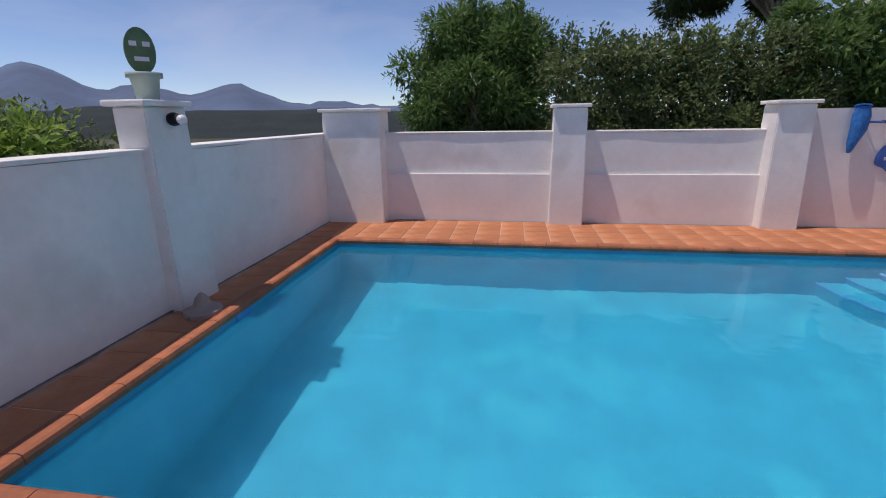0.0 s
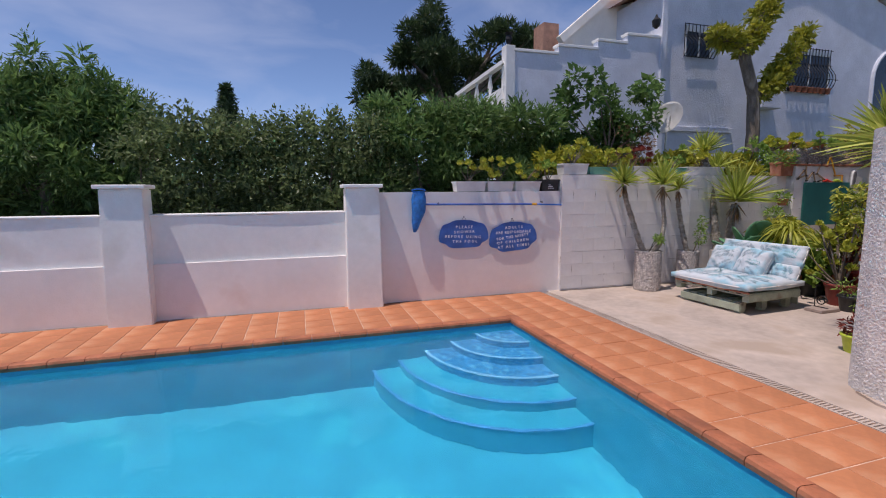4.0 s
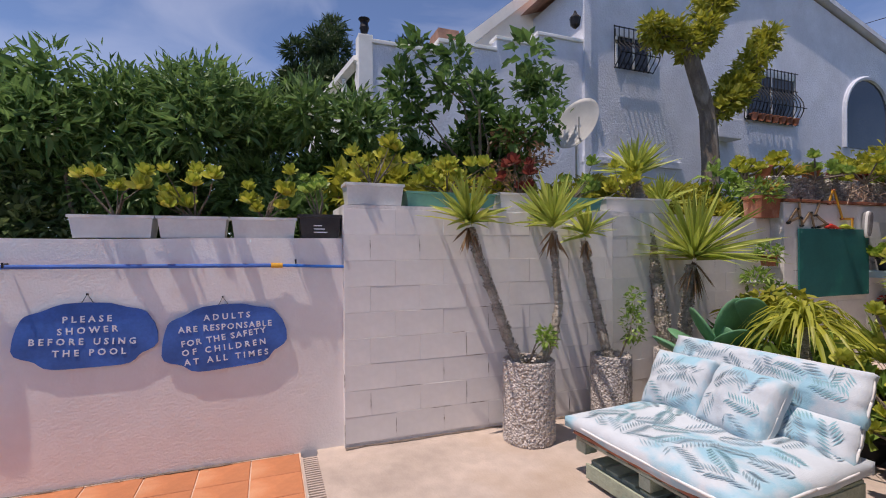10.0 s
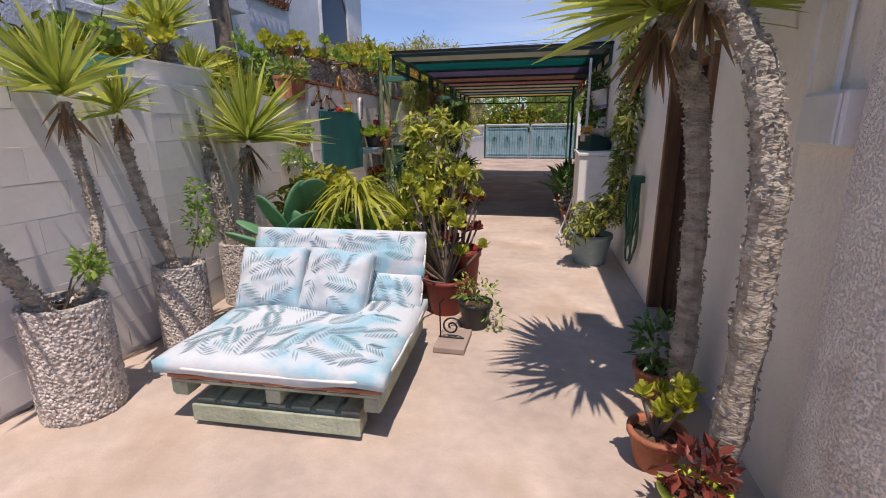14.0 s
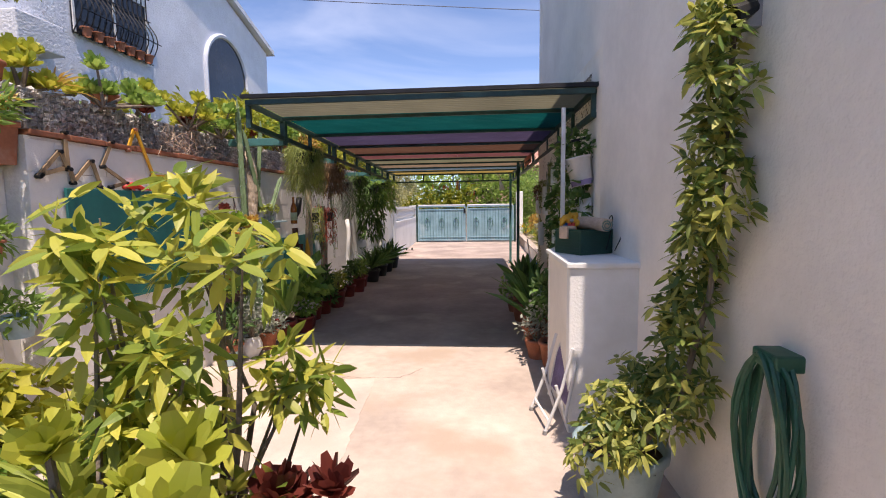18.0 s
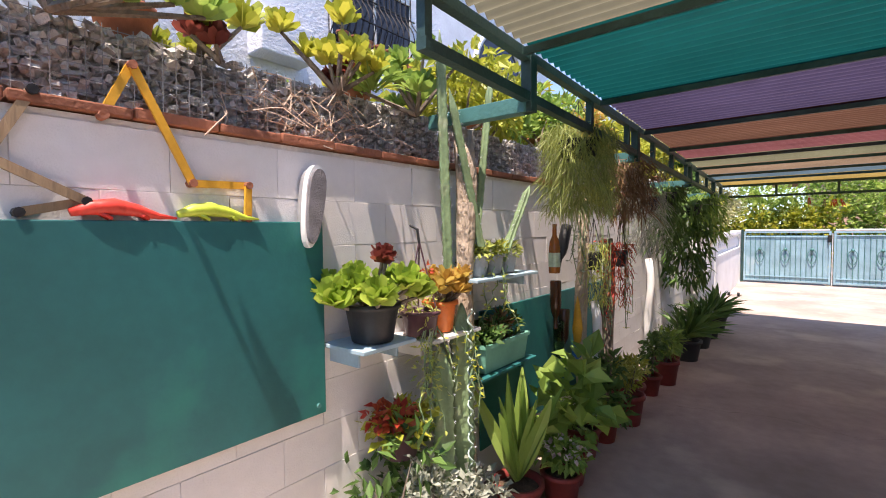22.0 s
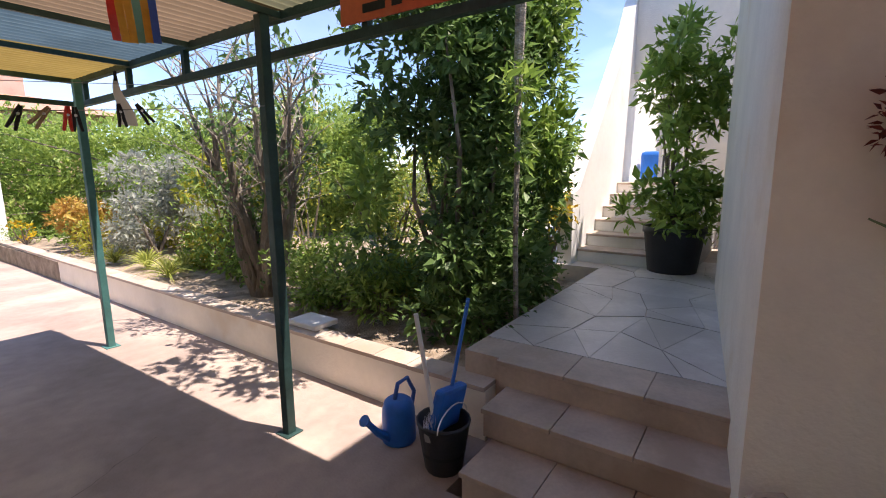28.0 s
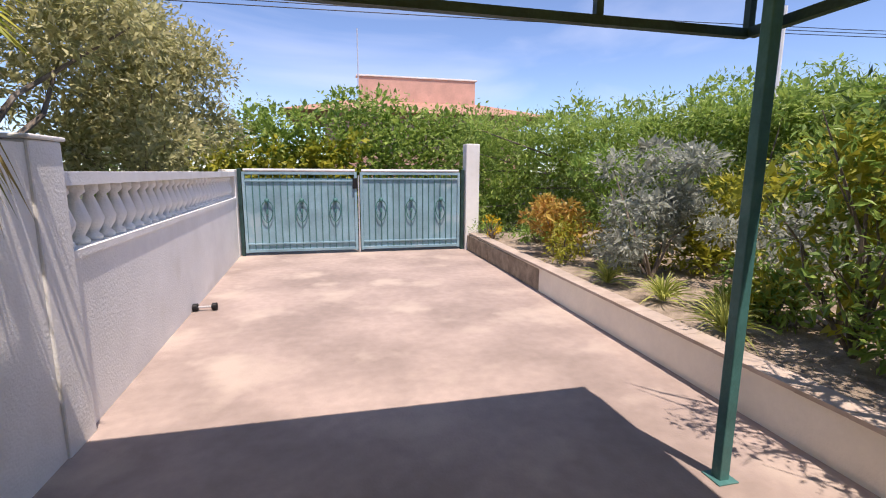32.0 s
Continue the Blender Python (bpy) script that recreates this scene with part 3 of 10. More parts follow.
def words(name, text, size, material, parent, m, depth=0.003, spread=1.0):
    """Raised letters in the built-in font, as a mesh."""
    cu = bpy.data.curves.new(name, "FONT")
    cu.body, cu.size, cu.extrude, cu.align_x, cu.align_y, cu.resolution_u = text, size, depth, "CENTER", "CENTER", 2
    cu.offset = size * 0.022
    cu.space_character = spread
    tmp = bpy.data.objects.new(name + "_tmp", cu)
    me = bpy.data.meshes.new_from_object(tmp)
    bpy.data.objects.remove(tmp)
    me.materials.clear()
    return part(name, me, material, parent, "", m)


def rosette_head(t, e, n, size, m):
    """One flat head of spoon-shaped leaves."""
    P, Wv = [], []
    lean = Vector((R.uniform(-0.2, 0.2), R.uniform(-0.2, 0.2), 0))
    for k in range(n):
        q, el = k * 2.4, 0.15 + 1.1 * k / n
        P.append(e + Vector((0, 0, 0.015 * k / n)))
        Wv.append(Vector((math.cos(q) * math.cos(el), math.sin(q) * math.cos(el), math.sin(el))) + lean)
    grow = size * R.uniform(0.75, 1.15)
    part("rosette", leaf_mesh("rosette", P, Wv, grow * (0.75 + 0.35 * NPR.rand(n)), grow * 0.62, 0.12, -0.12, 3, True), m, t)


def aeonium(t, h, heads, n=26, size=0.09, m=None, spread=0.3, z0=0.25, z1=0.65):
    """Branching stems, each with a flat rosette of spoon leaves."""
    bm = bmesh.new()
    ends = []
    for _ in range(heads):
        e = Vector((R.gauss(0, spread * 0.6), R.gauss(0, spread * 0.6), h + R.uniform(z0, z1)))
        ends.append(e)
        tube(bm, [(0, 0, h * 0.8), e * 0.5 + Vector((0, 0, h * 0.35)), e], [0.016, 0.012, 0.008], 5)
    part("woody_stem", bm, M_BARK, t)
    for e in ends:
        rosette_head(t, e, n, size, m or L_AEON)

# ---- ground, pool, walls ----
WX = -1.84          # face of the long garden wall
PX0, PX1, PY0, PY1 = -0.52, 3.82, -9.76, -2.14   # water's edge
WATER_Z = -0.09

# far ground, with a hole where the pool, deck and drive lie
def ground():
    bm = bmesh.new()
    xs, ys = [-900, -60, -20, -9, -2.25, 7.5, 20, 60, 900], [-900, -60, -20, -10.45, -0.9, 22.3, 40, 120, 900]
    grid = [[bm.verts.new((x, y, -0.32 - (9 * min(1, (-y - 11) / 30) if y < -11 else 0))) for x in xs] for y in ys]
    for j in range(len(ys) - 1):
        for i in range(len(xs) - 1):
            if ys[j] == -10.45 and xs[i] == -2.25:
                continue
            bm.faces.new((grid[j][i], grid[j][i + 1], grid[j + 1][i + 1], grid[j + 1][i]))
    return solid("ground", bm, M_GROUND, "dry earth and scrub around the house", "ground", kind="structure")


ground()

# pool basin
def pool():
    t = thing("pool", "rectangular swimming pool painted bright blue", "pool", kind="structure")
    bm = bmesh.new()
    D = -1.45
    v = lambda *p: bm.verts.new(p)
    e = 0.005
    lo = [v(PX0 + e, PY0 + e, D), v(PX1 - e, PY0 + e, D), v(PX1 - e, PY1 - e, D), v(PX0 + e, PY1 - e, D)]
    hi = [v(PX0 + e, PY0 + e, 0.0), v(PX1 - e, PY0 + e, 0.0), v(PX1 - e, PY1 - e, 0.0), v(PX0 + e, PY1 - e, 0.0)]
    bm.faces.new(lo)
    for k in range(4):
        bm.faces.new((lo[(k + 1) % 4], lo[k], hi[k], hi[(k + 1) % 4]))
    part("basin", bm, M_POOL, t)
    # quarter-round corner steps
    for k, r in enumerate((1.75, 1.45, 1.12, 0.8, 0.48)):
        top = -1.05 + k * 0.2
        bot = -1.44 if k == 0 else -1.05 + (k - 1) * 0.2 + 0.002
        arc = [(PX0 + 0.004, PY1 - 0.004)] + [(PX0 + 0.004 + r * math.sin(a), PY1 - 0.004 - r * math.cos(a)) for a in [math.pi / 2 * j / 18 for j in range(19)]]
        bm = prism(bmesh.new(), arc, bot, top)
        bmesh.ops.recalc_face_normals(bm, faces=bm.faces)
        s = part("step", bm, M_STEP if k > 1 else M_POOL, t)
        pts = [(x, y, top) for x, y in arc[1:]]
        part("step_edge", tube(bmesh.new(), pts, 0.022, 6), M_STEPN if k > 1 else M_POOLD, s, "pale rounded nosing")
    # dark skimmer mouth in the end wall
    part("skimmer", cube(1.62, 1.86, PY0 - 0.01, PY0 + 0.012, -0.16, -0.02, 0.004), M_POOLD, t)
    w = raw("water", [(PX0, PY0, WATER_Z), (PX1, PY0, WATER_Z), (PX1, PY1, WATER_Z), (PX0, PY1, WATER_Z)], [(0, 1, 2, 3)])
    ob = solid("water", w, M_WATER, "clear rippled pool water", "water", kind="structure")
    ob.visible_shadow = False
    return t


pool()

# floor slabs
def slab(name, x0, x1, y0, y1, z0, z1, m, label, cat="floor"):
    return solid(name, cube(x0, x1, y0, y1, z0, z1), m, label, cat, kind="structure")


deck = thing("floor_deck", "terracotta tiled deck round the pool", "floor", kind="structure")
DZ = -0.006
for x0, x1, y0, y1 in ((-1.95, PX0, -10.5, -1.0), (PX0, PX1, PY1, -1.0), (PX0, PX1, -10.5, PY0), (PX1, 7.4, -10.5, -1.0)):
    part("bed", cube(x0, x1, y0, y1, -0.3, DZ), M_GROUT, deck)
slab("floor_terrace", -2.3, 7.4, -0.88, 7.0, -0.3, 0.0, M_CONC, "worn pale concrete terrace")
slab("floor_passage", -2.3, 1.72, 7.0, 10.7, -0.3, -0.0005, M_CONC2, "grey concrete under the carport")
slab("floor_drive", -2.3, 2.35, 10.7, 22.4, -0.3, 0.0, M_CONC2, "pale worn concrete drive")

# drain channel along the deck's edge
dr = thing("drain_channel", "narrow plastic drain grating set in concrete", "drain", kind="structure")
part("channel", cube(-1.75, 7.4, -1.0, -0.88, -0.3, -0.014), M_CONC, dr)
bm = bmesh.new()
x = -1.74
while x < 4.2:
    box(bm, x, x + 0.016, -0.992, -0.888, -0.014, -0.003)
    x += 0.032
part("grating", bm, M_CONC, dr)
part("lip", cube(-1.75, 7.4, -0.89, -0.875, -0.03, 0.003), M_CONC, dr)
part("lip", cube(-1.75, 7.4, -1.008, -0.992, -0.03, 0.003), M_CONC, dr)


def weathered_wall(bm, x0, x1, y0, y1, z0, z1, step=0.25, wob=0.012):
    """A wall block whose faces wave a little, as old render does."""
    nx, ny, nz = max(1, round((x1 - x0) / step)), max(1, round((y1 - y0) / step)), max(1, round((z1 - z0) / step))
    made = {}
    def v(i, j, k):
        if (i, j, k) not in made:
            p = Vector((x0 + (x1 - x0) * i / nx, y0 + (y1 - y0) * j / ny, z0 + (z1 - z0) * k / nz))
            made[i, j, k] = bm.verts.new(p + noise.noise_vector(p * 1.3) * wob)
        return made[i, j, k]
    for j in range(ny):
        for k in range(nz):
            bm.faces.new((v(0, j, k), v(0, j, k + 1), v(0, j + 1, k + 1), v(0, j + 1, k)))
            bm.faces.new((v(nx, j, k), v(nx, j + 1, k), v(nx, j + 1, k + 1), v(nx, j, k + 1)))
    for i in range(nx):
        for k in range(nz):
            bm.faces.new((v(i, 0, k), v(i + 1, 0, k), v(i + 1, 0, k + 1), v(i, 0, k + 1)))
            bm.faces.new((v(i, ny, k), v(i, ny, k + 1), v(i + 1, ny, k + 1), v(i + 1, ny, k)))
        for j in range(ny):
            bm.faces.new((v(i, j, nz), v(i + 1, j, nz), v(i + 1, j + 1, nz), v(i, j + 1, nz)))
    return bm


def pilaster(x0, x1, y0, y1, top, face, label):
    """A white pier, a little wider at its foot, under a thin overhanging cap. face: the side that leans."""
    t = thing("wall_pier", label, "pier", kind="structure", group="garden wall piers")
    bm = bmesh.new()
    bt = 0.05
    ax, bx = (x0, x1 + bt) if face == "x" else (x0 - 0.02, x1 + 0.02)
    ay, by = (y0 - 0.02, y1 + 0.02) if face == "x" else (y0, y1 + bt)
    lo = [bm.verts.new(p) for p in ((ax, ay, -0.2), (bx, ay, -0.2), (bx, by, -0.2), (ax, by, -0.2))]
    hi = [bm.verts.new(p) for p in ((x0, y0, top - 0.05), (x1, y0, top - 0.05), (x1, y1, top - 0.05), (x0, y1, top - 0.05))]
    for k in range(4):
        bm.faces.new((lo[k], lo[(k + 1) % 4], hi[(k + 1) % 4], hi[k]))
    bm.faces.new(lo[::-1])
    bm.faces.new(hi)
    bmesh.ops.bevel(bm, geom=bm.edges[:], offset=0.012, segments=2, affect="EDGES")
    part("shaft", bm, M_WALL, t)
    part("cap", cube(x0 - 0.04, x1 + 0.05, y0 - 0.045, y1 + 0.045, top - 0.048, top, 0.012), M_WALL, t)
    return t


# south wall
def south_wall():
    t = thing("wall_south", "white rendered garden wall in shade", "wall", kind="structure")
    part("body", weathered_wall(bmesh.new(), -2.3, 7.4, -10.55, -10.3, -9.2, 1.31), M_WALL, t)
    part("coping", cube(-2.3, 7.4, -10.57, -10.28, 1.312, 1.345, 0.008), M_WALL, t)


south_wall()
pilaster(1.46, 1.92, -10.5, -10.22, 1.71, "y", "white square pier with an overhanging cap")
pilaster(-2.12, -1.62, -10.3, -9.42, 1.70, "x", "white corner pier with an overhanging cap")
pilaster(-2.1, -1.73, -6.9, -6.45, 1.715, "x", "white pier with a flared foot and cap")
pilaster(-2.1, -1.70, -4.04, -3.59, 1.715, "x", "white pier with a flared foot and cap")


def west_wall():
    t = thing("wall_west", "white rendered garden wall with a low ledge", "wall", kind="structure")
    for y0, y1 in ((-9.42, -6.9), (-6.45, -4.04)):
        part("body", weathered_wall(bmesh.new(), -2.2, -1.93, y0, y1, -0.2, 1.32), M_WALL, t)
        bm = bmesh.new()
        extrude_x(bm, [(y0, -0.2), (y1, -0.2), (y1, 0.72), (y0, 0.72)], -1.95, -1.84)
        for v in bm.verts:
            if v.co.z > 0.5 and v.co.x > -1.9:
                v.co.x -= 0.045
        part("ledge", bm, M_WALLP, t)
        part("coping", cube(-2.22, -1.915, y0, y1, 1.322, 1.345, 0.006), M_WALL, t)
    part("body", weathered_wall(bmesh.new(), -2.2, WX, -3.59, -0.68, -0.2, 1.6), M_WALLP, t)
    return t


west_wall()
# terrace retaining wall and board wall (blocks laid later)
T_PTS = [(-1.78, -0.68), (-1.72, 1.8), (-2.08, 4.5)]
solid("wall_terrace", prism(bmesh.new(), [(-2.4, -0.68), T_PTS[0], T_PTS[1], T_PTS[2], (-2.4, 4.5)], -0.2, 1.86), M_JOINT, "white painted concrete block retaining wall", "wall", kind="structure")
BX = -1.92
solid("wall_passage", cube(-2.4, BX, 4.5, 13.8, -0.2, 2.05), M_JOINT, "white painted concrete block retaining wall", "wall", kind="structure")
solid("wall_passage_low", cube(-2.4, -1.765, 13.8, 15.55, -0.2, 1.7), M_WALL, "white rendered end of the retaining wall", "wall", kind="structure")
solid("terrace_earth", cube(-12, -2.4, -0.68, 15.5, -0.3, 1.82), M_GROUND, "raised garden earth behind the wall", "ground", kind="structure")
solid("west_earth", cube(-12, -2.2, -30, -0.68, -9, 0.9), M_GROUND, "raised earth beside the pool garden", "ground", kind="structure")


# house walls along the passage
def house():
    t = thing("house", "white rendered house beside the passage", "house", kind="structure")
    # wall on the passage side, set out as its own piers round the door
    x = lambda y: 1.95 - 0.028 * (y - 3.0)
    def run(y0, y1, z0, z1, m=M_STUCCO2, d=0.3):
        bm = prism(bmesh.new(), [(x(y0), y0), (x(y0) + d, y0), (x(y1) + d, y1), (x(y1), y1)], z0, z1)
        return part("wall", bm, m, t)
    run(0.6, 1.99, -0.2, 3.0)
    run(1.99, 2.97, 1.975, 3.0)
    run(2.97, 3.7, -0.2, 3.0)
    run(3.7, 5.95, -0.2, 5.2)
    run(5.95, 9.47, -0.2, 2.9, M_CREAM)
    run(5.95, 9.47, 2.9, 5.2)
    part("back_of_door", cube(2.25, 2.6, 1.9, 3.1, -0.2, 2.1), M_DOOR, t)
    part("eave", cube(1.86, 7.4, 3.65, 9.62, 5.2, 5.3), M_ROOF, t)
    part("wall", cube(2.23, 7.4, 3.7, 3.95, -0.2, 5.19), M_STUCCO2, t)
    part("terrace_roof", cube(2.25, 7.4, 0.62, 3.69, 2.85, 2.99), M_STUCCO2, t)
    part("wall", prism(bmesh.new(), [(x(9.47) + 0.003, 9.2), (7.4, 9.2), (7.4, 9.76), (5.0, 9.79), (x(9.47) + 0.003, 9.473)], -0.2, 5.2), M_CREAM, t)
    return t


house()


def flaking(seed=5):
    """Small bare patches where the paint has come off, most of them high on the wall."""
    rr = random.Random(seed)
    V, F = [], []
    for k in range(6200):
        y = rr.uniform(6.1, 9.4)
        z = 2.75 - 0.62 * rr.random() ** 1.9 * (1.6 if rr.random() < 0.15 else 1.0) if k < 5600 else rr.uniform(0.9, 2.5)
        if k < 5600 and noise.noise((y * 2.3, z * 2.3, 1.7)) < rr.uniform(-0.2, 0.35) + 0.06 * (y - 7.5):
            continue
        if k >= 5600 and noise.noise((y * 1.7, z * 1.7, 7.7)) < 0.3:
            continue
        r = 0.003 + 0.013 * rr.random() ** 2.5
        x = 1.95 - 0.028 * (y - 3.0) - 0.0035
        n = 7
        b = len(V)
        for j in range(n):
            a, q = 2 * math.pi * j / n, r * rr.uniform(0.4, 1.1)
            V.append((x - 0.0002, y + q * 1.3 * math.cos(a), z + q * math.sin(a)))
        F.append(tuple(range(b + n - 1, b - 1, -1)))
    part("flaked_paint", raw("flaked_paint", V, F), M_FLAKE, bpy.data.objects["house"], "bare patches of flaked paint")


flaking()


def crack(pts, seed, w=0.0035):
    """A hairline crack that wanders between points of the floor."""
    rr = random.Random(seed)
    V, F = [], []
    line = []
    for a, b in zip(pts, pts[1:]):
        a, b = Vector((*a, 0)), Vector((*b, 0))
        n = max(3, int((b - a).length / 0.06))
        for k in range(n):
            line.append(a.lerp(b, k / n) + Vector((rr.uniform(-0.015, 0.015), rr.uniform(-0.015, 0.015), 0)))
    for k, p in enumerate(line):
        d = (line[min(k + 1, len(line) - 1)] - line[max(k - 1, 0)]).normalized()
        s = Vector((-d.y, d.x, 0)) * w * rr.uniform(0.25, 0.7)
        V += [(p.x + s.x, p.y + s.y, 0.0035), (p.x - s.x, p.y - s.y, 0.0035)]
    F = [(2 * k, 2 * k + 1, 2 * k + 3, 2 * k + 2) for k in range(len(line) - 1)]
    solid("floor_crack", raw("floor_crack", V, F), M_CRACK, "thin dark crack in the concrete floor", "crack", "floor cracks", "structure")


def screed(outline, seed):
    """A paler skim of concrete, a few millimetres thick, with a feathered edge."""
    rr = random.Random(seed)
    pts = []
    for a, b in zip(outline, outline[1:] + outline[:1]):
        a, b = Vector((*a, 0)), Vector((*b, 0))
        n = max(2, int((b - a).length / 0.08))
        pts += [tuple((a.lerp(b, k / n) + Vector((rr.uniform(-0.012, 0.012), rr.uniform(-0.012, 0.012), 0))).xy) for k in range(n)]
    solid("floor_patch", prism(bmesh.new(), pts, -0.004, 0.0028), M_SCREED, "paler patch of newer concrete in the floor", "floor", "floor patches", "structure")


screed([(-1.25, 4.3), (-0.02, 4.3), (-0.13, 5.92), (-0.98, 5.87)], 6)
crack([(-1.1, 5.75), (-0.4, 5.95), (0.08, 5.95), (0.3, 6.25)], 2)
crack([(-1.2, 9.6), (-0.5, 9.85), (0.1, 9.75), (0.7, 10.1)], 3)
crack([(-0.9, 11.9), (-0.2, 12.2), (0.3, 12.1), (1.2, 12.5)], 4)

# ---- outside stair and pool things ----
XE = 4.26           # where the stair parapet meets the house


def rough_coat(path, top, step=0.0062, deep=0.0095):
    """A skin of thrown stucco over the outer face along a path of (x, y)."""
    pts = []
    for a, b in zip(path, path[1:]):
        a, b = Vector((*a, 0)), Vector((*b, 0))
        n = max(1, round((b - a).length / step))
        pts += [a.lerp(b, k / n) for k in range(n)]
    pts.append(Vector((*path[-1], 0)))
    nz = round(2.1 / step)
    V, F, idx = [], [], {}
    for i, p in enumerate(pts):
        d = (pts[min(i + 2, len(pts) - 1)] - pts[max(i - 2, 0)]).normalized()
        out = Vector((d.y, -d.x, 0))
        for k in range(nz + 1):
            z = min(-0.03 + step * k, top(p.x))
            q = Vector((p.x, p.y, z))
            h = 0.6 * noise.noise(q * 74) + 0.5 * noise.noise(q * 140) + 0.25 * noise.noise(q * 9)
            idx[i, k] = len(V)
            V.append(tuple(q + out * (0.004 + deep * max(-0.32, h))))
            if -0.03 + step * k > top(p.x):
                break
    for (i, k) in idx:
        if (i + 1, k + 1) in idx and (i, k + 1) in idx and (i + 1, k) in idx:
            F.append((idx[i, k], idx[i + 1, k], idx[i + 1, k + 1], idx[i, k + 1]))
    return raw("rough_coat", V, F, True)


def stair_tower():
    t = thing("outside_stair", "rough white stucco stair with a rounded parapet", "stairs", kind="structure")
    out = [(1.96, 0.35), (1.99, 0.08), (2.06, -0.18), (2.18, -0.38), (2.34, -0.5), (2.55, -0.56), (3.18, -0.57), (4.18, -0.6)]
    inn = [(4.18, -0.42), (3.18, -0.4), (2.58, -0.39), (2.42, -0.34), (2.3, -0.25), (2.2, -0.1), (2.16, 0.1), (2.15, 0.35)]
    hi = [2.06, 2.06, 2.06, 2.06, 2.06, 2.065, 2.08, 1.645]

    def wall(o, i, tops, name):
        bm = bmesh.new()
        n = len(o)
        rows = []
        for k in range(n):
            a, b = o[k], i[n - 1 - k]
            rows.append([bm.verts.new((a[0], a[1], -0.2)), bm.verts.new((a[0], a[1], tops[k])), bm.verts.new((b[0], b[1], tops[k])), bm.verts.new((b[0], b[1], -0.2))])
        for p, q in zip(rows, rows[1:]):
            for k in range(4):
                bm.faces.new((p[k], q[k], q[(k + 1) % 4], p[(k + 1) % 4]))
        bm.faces.new(rows[0][::-1])
        bm.faces.new(rows[-1])
        bmesh.ops.recalc_face_normals(bm, faces=bm.faces)
        return part(name, bm, M_STUCCO, t)
    wall(out[:7], inn[1:], hi[:7], "parapet")
    wall([(3.183, -0.57), (XE, -0.603)], [(XE, -0.42), (3.183, -0.4)], [1.645, 1.655], "parapet")
    part("rough_coat", rough_coat(out[:7] + [(XE, -0.603)], lambda x: 2.064 if x < 3.183 else 1.645 + 0.01 * (x - 3.18)), M_STUCCO, t, "coarse thrown stucco")
    part("foot", prism(bmesh.new(), [(2.3, -0.5), (2.5, -0.6), (2.9, -0.62), (3.4, -0.65), (4.18, -0.68), (4.18, -0.5)], -0.1, 0.02), M_CONC, t)
    for k in range(7):
        part("step", cube(2.3, 3.528, -0.38 + 0.24 * k, 1.3, 1.2 + 0.12 * k, 1.32 + 0.12 * k, 0.008), M_TREAD, t)
    part("landing", cube(2.2, 4.17, -0.39, 0.9, -0.1, 1.2), M_STUCCO2, t)
    bm = extrude_x(bmesh.new(), [(-0.5, 1.2), (1.3, 1.2), (1.3, 2.72), (-0.5, 2.22)], 3.53, XE - 0.004)
    part("inner_wall", bm, M_STUCCO, t)
    bm = bmesh.new()
    for x0, z0, x1, z1 in ((1.99, 3.75, 2.6, 3.05), (2.6, 3.05, 3.0, 2.75)):
        vs = [bm.verts.new(p) for p in ((x0, 1.0, 0), (x1, 1.0, 0), (x1, 1.0, z1), (x0, 1.0, z0), (x0, 1.2, 0), (x1, 1.2, 0), (x1, 1.2, z1), (x0, 1.2, z0))]
        for f in ((0, 1, 2, 3), (5, 4, 7, 6), (3, 2, 6, 7), (0, 3, 7, 4), (1, 5, 6, 2)):
            bm.faces.new([vs[i] for i in f])
    part("back_wall", bm, M_STUCCO2, t)
    part("house_corner", cube(1.97, 2.19, 0.36, 0.6, -0.2, 6.2), M_STUCCO, t)
    part("house_wall", cube(3.0, 7.4, 2.3, 2.6, 0, 6.0), M_STUCCO2, t)
    part("side_wall", cube(XE, 7.4, -0.61, -0.4, -0.2, 6.0, 0.01), M_STUCCO, t)
    return t


stair_tower()
tagged(solid("wall_lamp", tube(bmesh.new(), [(3.45, 0.9, 2.62), (3.45, 0.8, 2.66), (3.45, 0.74, 2.6), (3.45, 0.74, 2.42)], 0.03, 8), M_BLACK, "black iron wall lamp on the stair", "lamp"), "", "")
solid("wall_east", cube(7.4, 7.6, -10.5, 2.6, -0.2, 2.4), M_WALL, "plain white garden wall", "wall", kind="structure")


